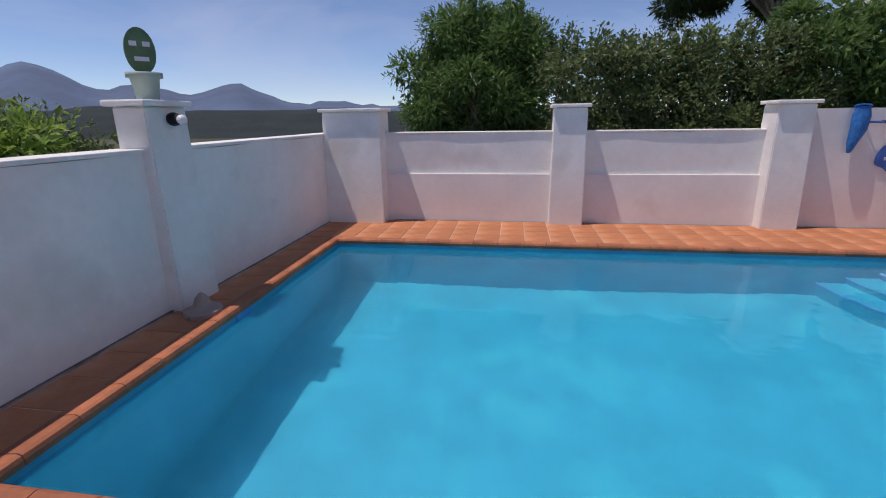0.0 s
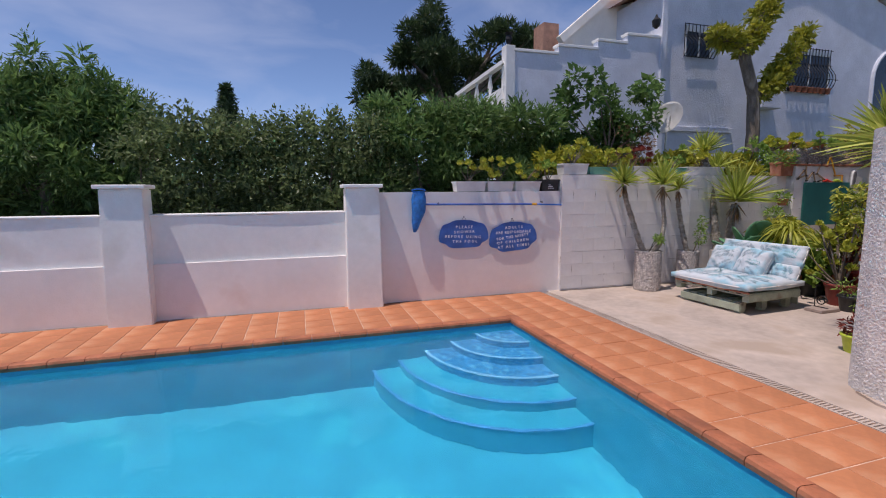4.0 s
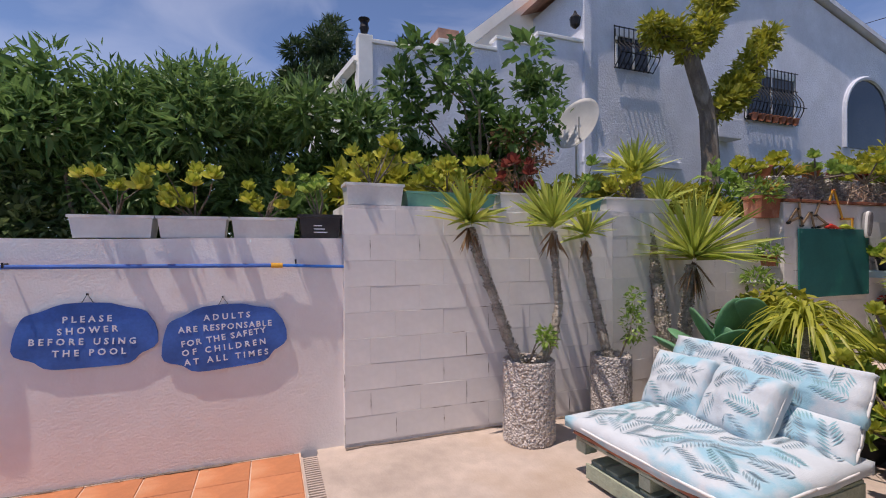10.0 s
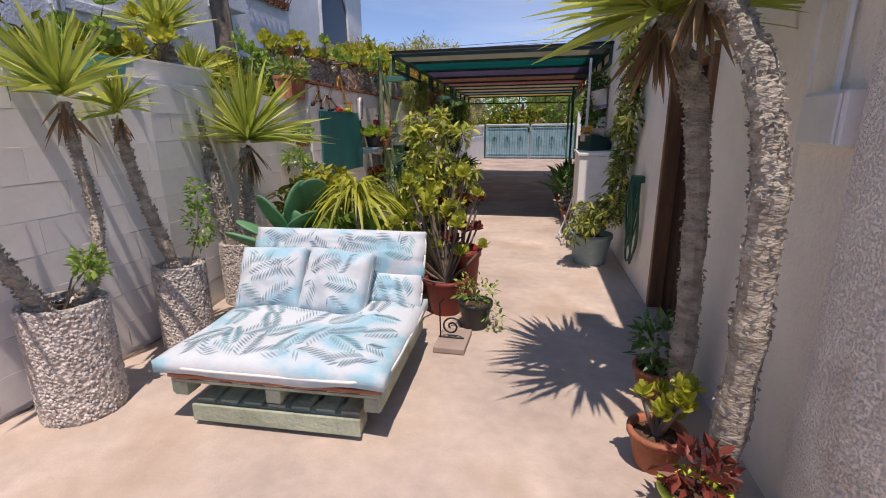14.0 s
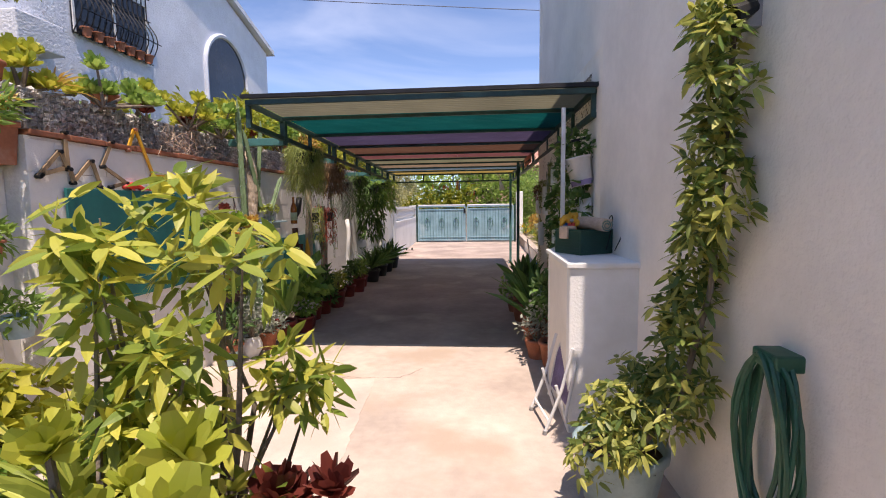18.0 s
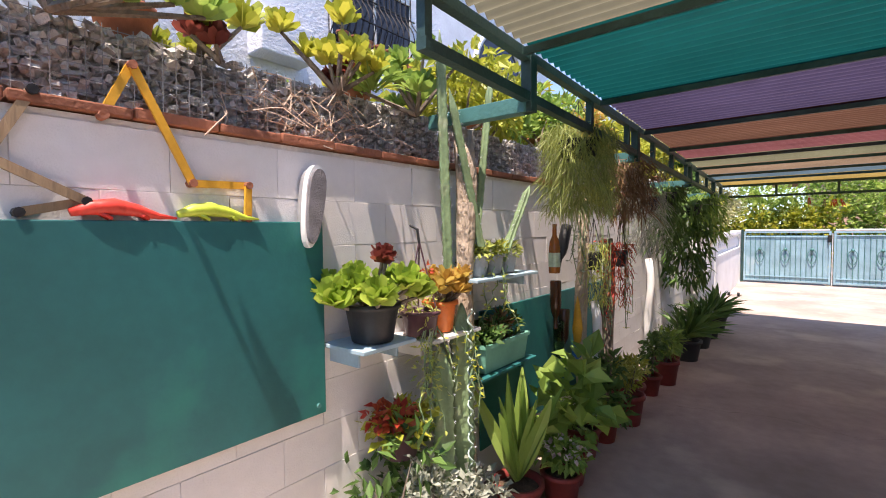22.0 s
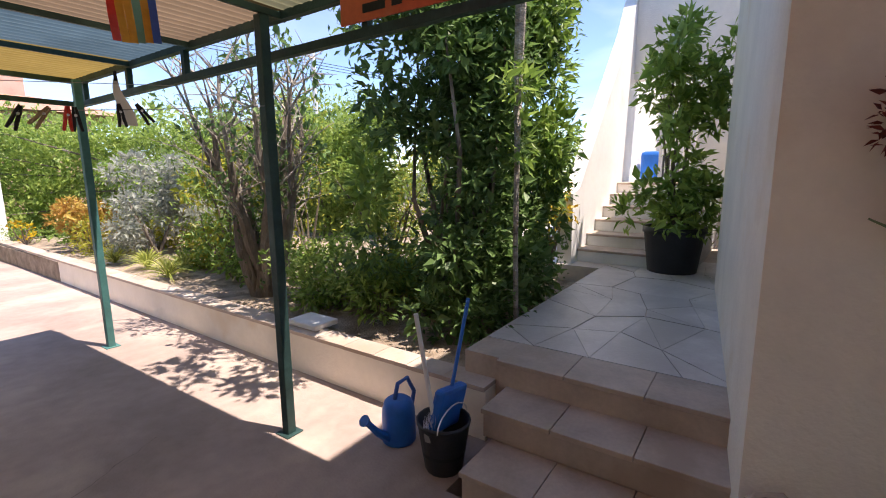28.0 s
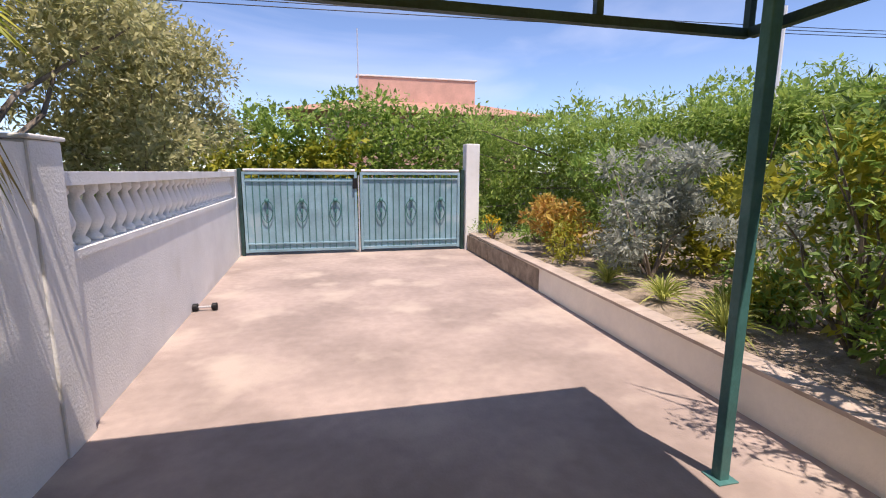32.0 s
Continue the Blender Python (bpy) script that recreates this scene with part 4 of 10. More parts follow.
def pool_net():
    t = thing("pool_net", "blue net bag on a long telescopic pole", "pool net")
    part("pole", tube(bmesh.new(), [(-1.795, -2.95, 1.425), (-1.795, -1.15, 1.405)], 0.014, 8), M_BLUE, t)
    part("pole_end", tube(bmesh.new(), [(-1.795, -1.15, 1.405), (-1.795, -0.57, 1.382)], 0.011, 8), M_BLUEP, t)
    part("joint", tube(bmesh.new(), [(-1.795, -1.2, 1.406), (-1.795, -1.12, 1.404)], 0.018, 8), M_YELLOW, t, "yellow plastic collar")
    for y in (-2.72, -1.03):
        part("hook", tube(bmesh.new(), [(-1.84, y, 1.44), (-1.8, y, 1.44), (-1.775, y, 1.42), (-1.775, y, 1.45)], 0.006, 6), M_BLACK, t)
    bm = bmesh.new()
    rows = []
    for k, (z, y0, y1, d) in enumerate(((1.62, -3.1, -2.93, 0.05), (1.5, -3.13, -2.9, 0.09), (1.33, -3.12, -2.92, 0.1), (1.17, -3.12, -2.99, 0.08), (1.06, -3.11, -3.04, 0.05), (1.03, -3.1, -3.06, 0.03))):
        ring = []
        for a in range(10):
            an = 2 * math.pi * a / 10
            ring.append(bm.verts.new((-1.775 + d * 0.55 * math.cos(an), (y0 + y1) / 2 + (y1 - y0) / 2 * math.sin(an) + R.uniform(-0.006, 0.006), z)))
        rows.append(ring)
    for p, q in zip(rows, rows[1:]):
        for a in range(10):
            bm.faces.new((p[a], p[(a + 1) % 10], q[(a + 1) % 10], q[a]))
    bm.faces.new(rows[-1])
    bmesh.ops.recalc_face_normals(bm, faces=bm.faces)
    part("net_bag", bm, M_NET, t, "bright blue mesh bag", None, True)
    ring = [(-1.78 + 0.04 * math.cos(a), -3.015 + 0.1 * math.sin(a), 1.625 + 0.02 * math.cos(a)) for a in [2 * math.pi * k / 14 for k in range(15)]]
    part("hoop", tube(bmesh.new(), ring, 0.009, 6), M_BLUEP, t)


pool_net()


def sign(y, z, w, h, lines, seed, tilt):
    t = thing("pool_sign", "deep blue wavy-edged board with white hand lettering", "sign", group="pool rule signs", at=pose(-1.835, y, z, tilt, 0, 0))
    rr = random.Random(seed)
    n = 40
    pts = []
    ph = rr.uniform(0, 6)
    for k in range(n):
        a = 2 * math.pi * k / n
        s = 1 + 0.05 * math.sin(4 * a + ph) + 0.035 * math.sin(7 * a + 2 * ph)
        c, d = math.cos(a), math.sin(a)
        pts.append((w / 2 * s * math.copysign(abs(c) ** 0.62, c), h / 2 * s * math.copysign(abs(d) ** 0.62, d)))
    bm = extrude_x(bmesh.new(), pts, 0, 0.018)
    part("board", bm, M_BLUE, t)
    part("cord", tube(bmesh.new(), [(0.01, -0.05, h / 2 - 0.02), (0.012, 0.0, h / 2 + 0.07), (0.01, 0.05, h / 2 - 0.02)], 0.003, 5), M_BLACK, t)
    part("nail", tube(bmesh.new(), [(0.0, 0, h / 2 + 0.068), (0.02, 0, h / 2 + 0.07)], 0.006, 6), M_BLACK, t)
    for k, s in enumerate(lines):
        zz = (len(lines) - 1) / 2 * 0.072 - k * 0.072
        m = pose(0.019, rr.uniform(-0.02, 0.02), zz, 90, 0, 90) @ pose(0, 0, 0, 0, 0, rr.uniform(-3, 3))
        words("lettering", s, 0.057, M_LETTER, t, m, 0.002, 1.62 if len(s) < 13 else 1.3)


sign(-2.31, 0.97, 0.74, 0.4, ("PLEASE", "SHOWER", "BEFORE USING", "THE POOL"), 3, 0)
sign(-1.5, 0.905, 0.76, 0.43, ("ADULTS", "ARE RESPONSABLE", "FOR THE SAFETY", "OF CHILDREN", "AT ALL TIMES"), 8, 4)


def wall_box(y0, y1, z, h, m, label, clumps, leafm, n, ln, x=-1.95, bars=False):
    t = thing("window_box", label, "planter", group="boxes on the wall")
    part("trough", trough(bmesh.new(), x, (y0 + y1) / 2, z, 0.22, y1 - y0, h), m, t)
    part("soil", cube(x - 0.085, x + 0.085, y0 + 0.03, y1 - 0.03, z + h * 0.79, z + h * 0.84), M_SOIL, t)
    cl = [(x + R.uniform(-0.07, 0.2), R.uniform(y0 + 0.04, y1 - 0.04), z + h + R.uniform(0.04, 0.32), 0.062, 0.062, 0.045) for _ in range(clumps)]
    part("woody_stem", twigs(bmesh.new(), (x, (y0 + y1) / 2, z + h * 0.8), cl, 0.009), M_BARK, t)
    for c in cl:
        rosette_head(t, Vector(c[:3]), 20, ln * 1.15, leafm)
    if bars:
        for k in range(3):
            part("printed_line", cube(x + 0.111, x + 0.113, (y0 + y1) / 2 - 0.05, (y0 + y1) / 2 + 0.05 - 0.02 * k, z + 0.04 + 0.025 * k, z + 0.048 + 0.025 * k), M_LETTER, t)
    return t


wall_box(-2.42, -1.945, 1.605, 0.15, M_POTW, "white plastic trough with pale aeoniums", 5, L_AEON, 500, 0.07)
wall_box(-1.925, -1.49, 1.605, 0.15, M_POTW, "white plastic trough with yellow-green aeoniums", 8, L_AEON, 800, 0.07)
wall_box(-1.465, -1.02, 1.605, 0.15, M_POTW, "white plastic trough with reddish succulents", 8, L_LIME, 700, 0.07)
wall_box(-1.0, -0.69, 1.605, 0.18, M_POTB, "black planter box with a printed mark", 5, L_GREEN, 500, 0.06, bars=True)
wall_box(-0.66, -0.2, 1.865, 0.17, M_POTW, "white plastic trough with lime aeoniums", 9, L_AEON, 900, 0.08, x=-1.9)
wall_box(-0.18, 0.62, 1.865, 0.12, M_POTG, "long pale green trough of succulents", 12, L_AEON, 1200, 0.08, x=-1.9)
wall_box(0.66, 1.15, 1.865, 0.14, M_BLOCK, "pale stone trough with red-leaved plants", 7, L_RED, 800, 0.07, x=-1.9)
wall_box(1.2, 1.75, 1.865, 0.12, M_POTG, "pale green trough with trailing plants", 7, L_GREEN, 800, 0.07, x=-1.9)
wall_box(1.8, 2.6, 1.865, 0.14, M_BLOCK, "grey trough with yellow-green succulents", 9, L_LIME, 900, 0.08, x=-1.9)


def ornament():
    t = thing("cactus_ornament", "painted cut-out cactus ornament in a celadon pot", "ornament", at=pose(1.69, -10.36, 1.71, 0, 0, -40))
    part("pot", lathe(bmesh.new(), [(0.075, 0), (0.08, 0.01), (0.105, 0.17), (0.13, 0.172), (0.13, 0.21), (0.11, 0.21), (0.1, 0.18), (0.002, 0.18)][:-1], 18, close=False), M_CELADON, t, "", None, True)
    part("soil", lathe(bmesh.new(), [(0.1, 0.178), (0.05, 0.182), (0.002, 0.184)], 12), M_SOIL, t)
    n = 24
    pts = [(0.105 * math.sin(a), 0.37 - 0.17 * math.cos(a)) for a in [2 * math.pi * k / n for k in range(n)]]
    bm = bmesh.new()
    lo, hi = [bm.verts.new((x, -0.02, z)) for x, z in pts], [bm.verts.new((x, 0.02, z)) for x, z in pts]
    for k in range(n):
        bm.faces.new((lo[k], lo[(k + 1) % n], hi[(k + 1) % n], hi[k]))
    bm.faces.new(lo[::-1])
    bm.faces.new(hi)
    bmesh.ops.recalc_face_normals(bm, faces=bm.faces)
    part("cut_out", bm, M_ORN, t)
    for x, z, w, h in ((-0.045, 0.42, 0.025, 0.018), (0.045, 0.42, 0.025, 0.018), (0.0, 0.31, 0.05, 0.016)):
        part("painted_spot", cube(x - w, x + w, 0.021, 0.024, z - h, z + h, 0.001), M_LETTER, t)


ornament()


def bulkhead(at, rz, label):
    t = thing("wall_light", label, "lamp", at=pose(*at, 0, 0, rz), group="pier lights")
    part("collar", tube(bmesh.new(), [(0, 0, 0), (0, 0.03, 0), (0, 0.1, 0.0)], [0.05, 0.055, 0.04], 14), M_BLACK, t)
    bm = bmesh.new()
    bmesh.ops.create_uvsphere(bm, u_segments=14, v_segments=10, radius=0.04)
    part("bulb", bm, M_LAMPG, t, "round white bulb", pose(0, 0.12, -0.005), True)


bulkhead((1.66, -10.21, 1.565), -15, "black lamp holder with a bare white bulb")
bulkhead((-1.75, -9.62, 1.57), -60, "black lamp holder with a bare white bulb")
solid("stone_ornament", lathe(bmesh.new(), [(0.16, 0), (0.15, 0.04), (0.07, 0.08), (0.05, 0.14), (0.02, 0.18), (0.001, 0.19)], 10, (1.95, -9.98, 0.0), 0.3), M_CONC2, "small grey stone lump by the pool edge", "stone")

# ---- terrace ----
def yucca_trunk(t, pts, r, m=None, spike=1.0):
    """A scarred, knobbly trunk along points."""
    fine = []
    pts = [Vector(p) for p in pts]
    for a, b in zip(pts, pts[1:]):
        for k in range(6):
            fine.append(a.lerp(b, k / 6))
    fine.append(pts[-1])
    rads = [r * (1.15 - 0.4 * k / len(fine)) * (1 + 0.12 * math.sin(k * 2.1) + R.uniform(-0.08, 0.08)) for k in range(len(fine))]
    # stubs of old leaves, in rings up the trunk
    P, Wv = [], []
    run = sum((b - a).length for a, b in zip(pts, pts[1:]))
    rings = int(run / 0.02)
    for k in range(rings):
        f = k / rings * (len(fine) - 1.001)
        i = int(f)
        c, d = fine[i].lerp(fine[i + 1], f - i), (fine[i + 1] - fine[i]).normalized()
        u = d.orthogonal().normalized()
        w = d.cross(u)
        for j in range(9):
            a = 2 * math.pi * (j + 0.5 * (k % 2)) / 9 + R.uniform(-0.2, 0.2)
            o = u * math.cos(a) + w * math.sin(a)
            P.append(c + o * rads[i] * 0.93)
            Wv.append(o * R.uniform(0.5, 1.0) + d * R.uniform(0.5, 1.1))
    part("scar_bark", leaf_mesh("scar_bark", P, Wv, spike * r * (0.4 + 0.4 * NPR.rand(len(P))), r * 0.6, 0.3), m or M_YTRUNK, t)
    return part("trunk", tube(bmesh.new(), fine, rads, 10), m or M_YTRUNK, t, "", None, False)


def aggregate_planter(x, y, r, h, label):
    t = thing("round_planter", label, "planter", at=pose(x, y, 0), group="pebble-faced planters")
    part("drum", lathe(bmesh.new(), [(r * 0.97, 0), (r, 0.02), (r, h - 0.01), (r - 0.01, h), (r - 0.035, h), (r - 0.04, h - 0.05)], 28, wob=0.03, close=False), M_AGG, t)
    part("soil", lathe(bmesh.new(), [(r - 0.038, h - 0.06), (0.05, h - 0.04), (0.002, h - 0.04)], 14), M_SOIL, t)
    # pebbles standing out of the skin
    V, F = [], []
    ico = [(0, 0, 1), (0.94, 0, 0.2), (0.29, 0.9, 0.2), (-0.76, 0.55, 0.2), (-0.76, -0.55, 0.2), (0.29, -0.9, 0.2)]
    tri = [(0, 1, 2), (0, 2, 3), (0, 3, 4), (0, 4, 5), (0, 5, 1)]
    for _ in range(2300):
        a, z, s = R.uniform(0, 2 * math.pi), R.uniform(0.01, h + 0.004), R.uniform(0.005, 0.0115)
        n = Vector((math.cos(a), math.sin(a), 0))
        u, w = Vector((-n.y, n.x, 0)), Vector((0, 0, 1))
        b = len(V)
        for p in ico:
            V.append(tuple(n * (r - 0.002 + p[2] * s * 0.7) + (u * p[0] + w * p[1]) * s + Vector((0, 0, z))))
        F += [(b + i, b + j, b + k) for i, j, k in tri]
    for _ in range(260):
        a, q, s = R.uniform(0, 2 * math.pi), (r - 0.02) * math.sqrt(R.uniform(0.12, 1.0)), R.uniform(0.008, 0.017)
        c = Vector((q * math.cos(a), q * math.sin(a), h - 0.045 + 0.05 * (q / r) ** 3))
        b = len(V)
        V += [tuple(c + Vector((p[0] * s, p[1] * s, p[2] * s * 0.8))) for p in ico]
        F += [(b + i, b + j, b + k) for i, j, k in tri]
    ob = part("pebble_facing", raw("pebble_facing", V, F), M_PEB, t)
    ob["kind"] = "stuff"
    return t


PA, PB, PC = (-1.43, 0.72), (-1.45, 1.55), (-1.58, 2.4)
aggregate_planter(*PA, 0.205, 0.64, "tall drum planter faced with pebbles")
aggregate_planter(*PB, 0.17, 0.6, "tall drum planter faced with pebbles in shade")
aggregate_planter(*PC, 0.17, 0.55, "drum planter faced with pebbles behind the sofa")


def yucca(label, trunks, heads, n=60, length=0.42, width=0.035, spike=1.0):
    t = thing("yucca", label, "plant", group="yuccas")
    for pts, r in trunks:
        yucca_trunk(t, pts, r, None, spike)
    for (x, y, z), tilt, k, ln in heads:
        rosette("leaf_head", (x, y, z), tilt, int(n * k * 1.15), length * ln, width * 1.25, L_YUCCA, t, (-0.12, 1.5), 0.1)
        rosette("dry_skirt", (x, y, z - 0.06), tilt, int(n * k * 0.25), length * ln * 0.45, width * 0.7, L_BROWN, t, (-1.4, -0.8), 0.1)
    return t


yucca("leaning two-stemmed yucca with bright green heads",
      [([(-1.42, 0.66, 0.55), (-1.48, 0.56, 0.8), (-1.52, 0.45, 1.15), (-1.53, 0.33, 1.45), (-1.5, 0.25, 1.68)], 0.036),
       ([(-1.4, 0.76, 0.55), (-1.36, 0.9, 0.78), (-1.42, 1.0, 1.05), (-1.47, 1.0, 1.4), (-1.45, 0.97, 1.66)], 0.031)],
      [((-1.5, 0.24, 1.7), (0.1, -0.25, 0), 1.0, 0.95), ((-1.45, 0.97, 1.68), (0, 0, 0.1), 1.1, 1.1)])
yucca("slim leaning yucca with a small head",
      [([(-1.45, 1.55, 0.5), (-1.5, 1.46, 0.9), (-1.53, 1.38, 1.3), (-1.52, 1.33, 1.58)], 0.034)],
      [((-1.5, 1.33, 1.6), (0.15, 0, -0.2), 0.7, 0.7)])
yucca("stout yucca with two broad heads",
      [([(-1.55, 2.45, 0.1), (-1.58, 2.55, 0.7), (-1.56, 2.62, 1.35)], 0.055), ([(-1.6, 2.42, 0.1), (-1.72, 2.38, 1.0), (-1.9, 2.36, 1.9), (-2.05, 2.38, 2.22)], 0.052)],
      [((-1.55, 2.64, 1.4), (0.05, 0, 0.1), 2.0, 1.65), ((-2.05, 2.38, 2.26), (0, 0, 0.05), 1.2, 1.0)], length=0.46)
yucca("dark young yucca behind the wall", [([(-2.35, 3.0, 1.8), (-2.35, 3.05, 2.0)], 0.05)], [((-2.35, 3.05, 2.0), (0, 0, 0.1), 1.0, 0.9)])
bush("potted_shrub", "small green succulent shooting from the planter", (-1.4, 0.7, 0.6), [(0.12, 0.08, 0.22, 0.07, 0.07, 0.05), (0.08, 0.1, 0.26, 0.06, 0.06, 0.04)], 140, L_GREEN, 0.05, 0.025, "plant", 2, 0.008)
bush("potted_shrub", "thin leggy succulent in the planter", (-1.43, 1.62, 0.55), [(0.05, 0.1, 0.3, 0.1, 0.1, 0.16), (0.02, 0.16, 0.5, 0.08, 0.08, 0.12)], 260, L_GREEN, 0.045, 0.025, "plant", 2, 0.008)


# ---- pallet sofa ----
def puffy(lx, ly, h, n=16, seed=0, sag=0.26):
    """Height of a stuffed cushion over u, v in -1..1."""
    def f(u, v):
        e = max(0.0, (1 - abs(u) ** 3) * (1 - abs(v) ** 3)) ** 0.5
        e = 0.34 + 0.66 * e
        return h * e * (0.84 + sag * noise.noise((u * 1.7 + seed, v * 1.7, seed * 0.7)) + 0.06 * noise.noise((u * 5 + seed, v * 5, 2.0)))
    return f


def cushion(name, parent, lx, ly, h, m, seed, fronds, label=""):
    f = puffy(lx, ly, h / 2, seed=seed)
    n = 26
    V, F = [], []
    for s in (1, -1):
        b = len(V)
        for j in range(n + 1):
            for i in range(n + 1):
                u, v = -1 + 2 * i / n, -1 + 2 * j / n
                k = 1 + 0.035 * noise.noise((u * 2, v * 2, seed + 4))
                V.append((u * lx / 2 * k, v * ly / 2 * k, s * f(u, v)))
        for j in range(n):
            for i in range(n):
                q = (b + j * (n + 1) + i, b + j * (n + 1) + i + 1, b + (j + 1) * (n + 1) + i + 1, b + (j + 1) * (n + 1) + i)
                F.append(q if s > 0 else q[::-1])
    rim = [i for i in range(n + 1)] + [j * (n + 1) + n for j in range(1, n + 1)] + [n * (n + 1) + i for i in range(n - 1, -1, -1)] + [j * (n + 1) for j in range(n - 1, 0, -1)]
    half = (n + 1) ** 2
    for a, b in zip(rim, rim[1:] + rim[:1]):
        F.append((a, a + half, b + half, b))
    ob = part(name, raw(name, V, F, True), M_CLOTH, parent, label, m)
    # printed palm fronds, laid on the cloth
    V, F, V2, F2 = [], [], [], []
    rr = random.Random(seed * 13 + 1)
    spots = []
    for q in range(fronds * 3):
        cu, cv, an, ln = rr.uniform(-0.88, 0.88) * lx / 2, rr.uniform(-0.88, 0.88) * ly / 2, rr.uniform(0, 6.28), rr.uniform(0.17, 0.25)
        if any((cu - a) ** 2 + (cv - b) ** 2 < 0.017 for a, b in spots):
            continue
        spots.append((cu, cv))
        vs, fs = (V, F) if len(spots) % 3 else (V2, F2)
        for side in (-1, 1):
            for k in range(10):
                a = k / 10
                bx, by = cu + math.cos(an) * ln * (a - 0.5), cv + math.sin(an) * ln * (a - 0.5)
                la, ll = an + side * 0.9, ln * 0.42 * (1 - 0.75 * abs(a - 0.35))
                wx, wy = -math.sin(la) * 0.0052, math.cos(la) * 0.0052
                pts = [(bx, by), (bx + math.cos(la) * ll * 0.5 + wx, by + math.sin(la) * ll * 0.5 + wy), (bx + math.cos(la) * ll, by + math.sin(la) * ll), (bx + math.cos(la) * ll * 0.5 - wx, by + math.sin(la) * ll * 0.5 - wy)]
                if any(abs(px) > lx / 2 * 0.93 or abs(py) > ly / 2 * 0.93 for px, py in pts):
                    continue
                b = len(vs)
                vs += [(px, py, f(px * 2 / lx, py * 2 / ly) + 0.0035) for px, py in pts]
                fs.append((b, b + 1, b + 2, b + 3))
    if V:
        part("leaf_print", raw("leaf_print", V, F), M_PRINT, ob)
    if V2:
        part("leaf_print", raw("leaf_print", V2, F2), M_PRINTA, ob, "aqua leaf print")
    return ob


def piping(parent, lx, ly, z, m=None):
    """A welt round a cushion's waist."""
    pts = []
    for k in range(40):
        a = 2 * math.pi * k / 40
        c, d = math.cos(a), math.sin(a)
        q = (abs(c) ** 8 + abs(d) ** 8) ** -0.125
        pts.append((lx / 2 * c * q, ly / 2 * d * q, z))
    part("piping", tube(bmesh.new(), pts + pts[:1], 0.008, 6), M_WHITEP, parent, "", None, True)


def sofa():
    t = thing("pallet_sofa", "pale green pallet sofa with tropical leaf-print cushions", "sofa", at=pose(-0.27, 1.22, 0, 0, 0, 3))
    W, D = 1.12, 1.0
    for lvl, z in enumerate((0.03, 0.165)):
        ins = 0.11 if lvl == 0 else 0.0
        x0, x1, y0, y1 = -W / 2 + ins, W / 2 - ins, -D / 2 + 0.02 + ins * 0.2, D / 2
        for yy in (y0, -0.06, y1 - 0.1):
            for xx in (x0, -0.04, x1 - 0.08):
                part("block", cube(xx, xx + 0.08, yy, yy + 0.1, z, z + 0.075, 0.004), M_PALLET, t)
            part("deck_board", cube(x0, x1, yy, yy + 0.1, z + 0.076, z + 0.094, 0.003), M_PALLET, t)
            if lvl == 0:
                for xx in (x0, -0.05, x1 - 0.1):
                    part("skid", cube(xx + 0.01, xx + 0.09, yy + 0.005, yy + 0.095, 0.0, z - 0.001, 0.003), M_PALLET, t)
        for k in range(7):
            xx = x0 + k * (x1 - x0 - 0.1) / 6
            part("deck_board", cube(xx, xx + 0.1, y0, y1, z + 0.095, z + 0.113, 0.003), M_PALLET, t)
    part("front_fascia", cube(-W / 2 + 0.1, W / 2 - 0.1, -D / 2 + 0.005, -D / 2 + 0.022, 0.03, 0.125, 0.004), M_PALLET, t, "pale green front board")
    for sx in (-1, 1):
        part("side_board", cube(sx * W / 2 - 0.01, sx * W / 2 + 0.008, -D / 2 + 0.02, D / 2, 0.175, 0.262, 0.003), M_PALLET, t)
    part("edge_strip", cube(-W / 2 - 0.01, W / 2 + 0.01, -D / 2 - 0.002, -D / 2 + 0.03, 0.279, 0.298, 0.003), M_PALLETR, t, "faded orange board edge")
    c = cushion("seat_cushion", t, 1.21, 1.05, 0.21, pose(0, -0.02, 0.358), 2, 96)
    piping(c, 1.21, 1.05, 0.0)
    c = cushion("back_cushion", t, 1.2, 0.3, 0.2, pose(-0.01, 0.5, 0.7, 66, 0, 0), 5, 50)
    piping(c, 1.2, 0.3, 0.0)
    c = cushion("back_cushion", t, 1.19, 0.24, 0.22, pose(-0.01, 0.4, 0.47, 66, 0, 0), 6, 40)
    piping(c, 1.19, 0.24, 0.0)
    for k, (x, y, rz) in enumerate(((-0.36, 0.25, 5), (0.08, 0.24, -4))):
        c = cushion("throw_pillow", t, 0.42, 0.41, 0.28, pose(x, y, 0.57, 60, 3 * k, rz), 9 + k, 20)
        piping(c, 0.41, 0.4, 0.0)
    part("back_slat", cube(-W / 2 + 0.05, W / 2 - 0.05, D / 2 + 0.04, D / 2 + 0.06, 0.05, 0.58, 0.004), M_PALLET, t)
    return t


sofa()


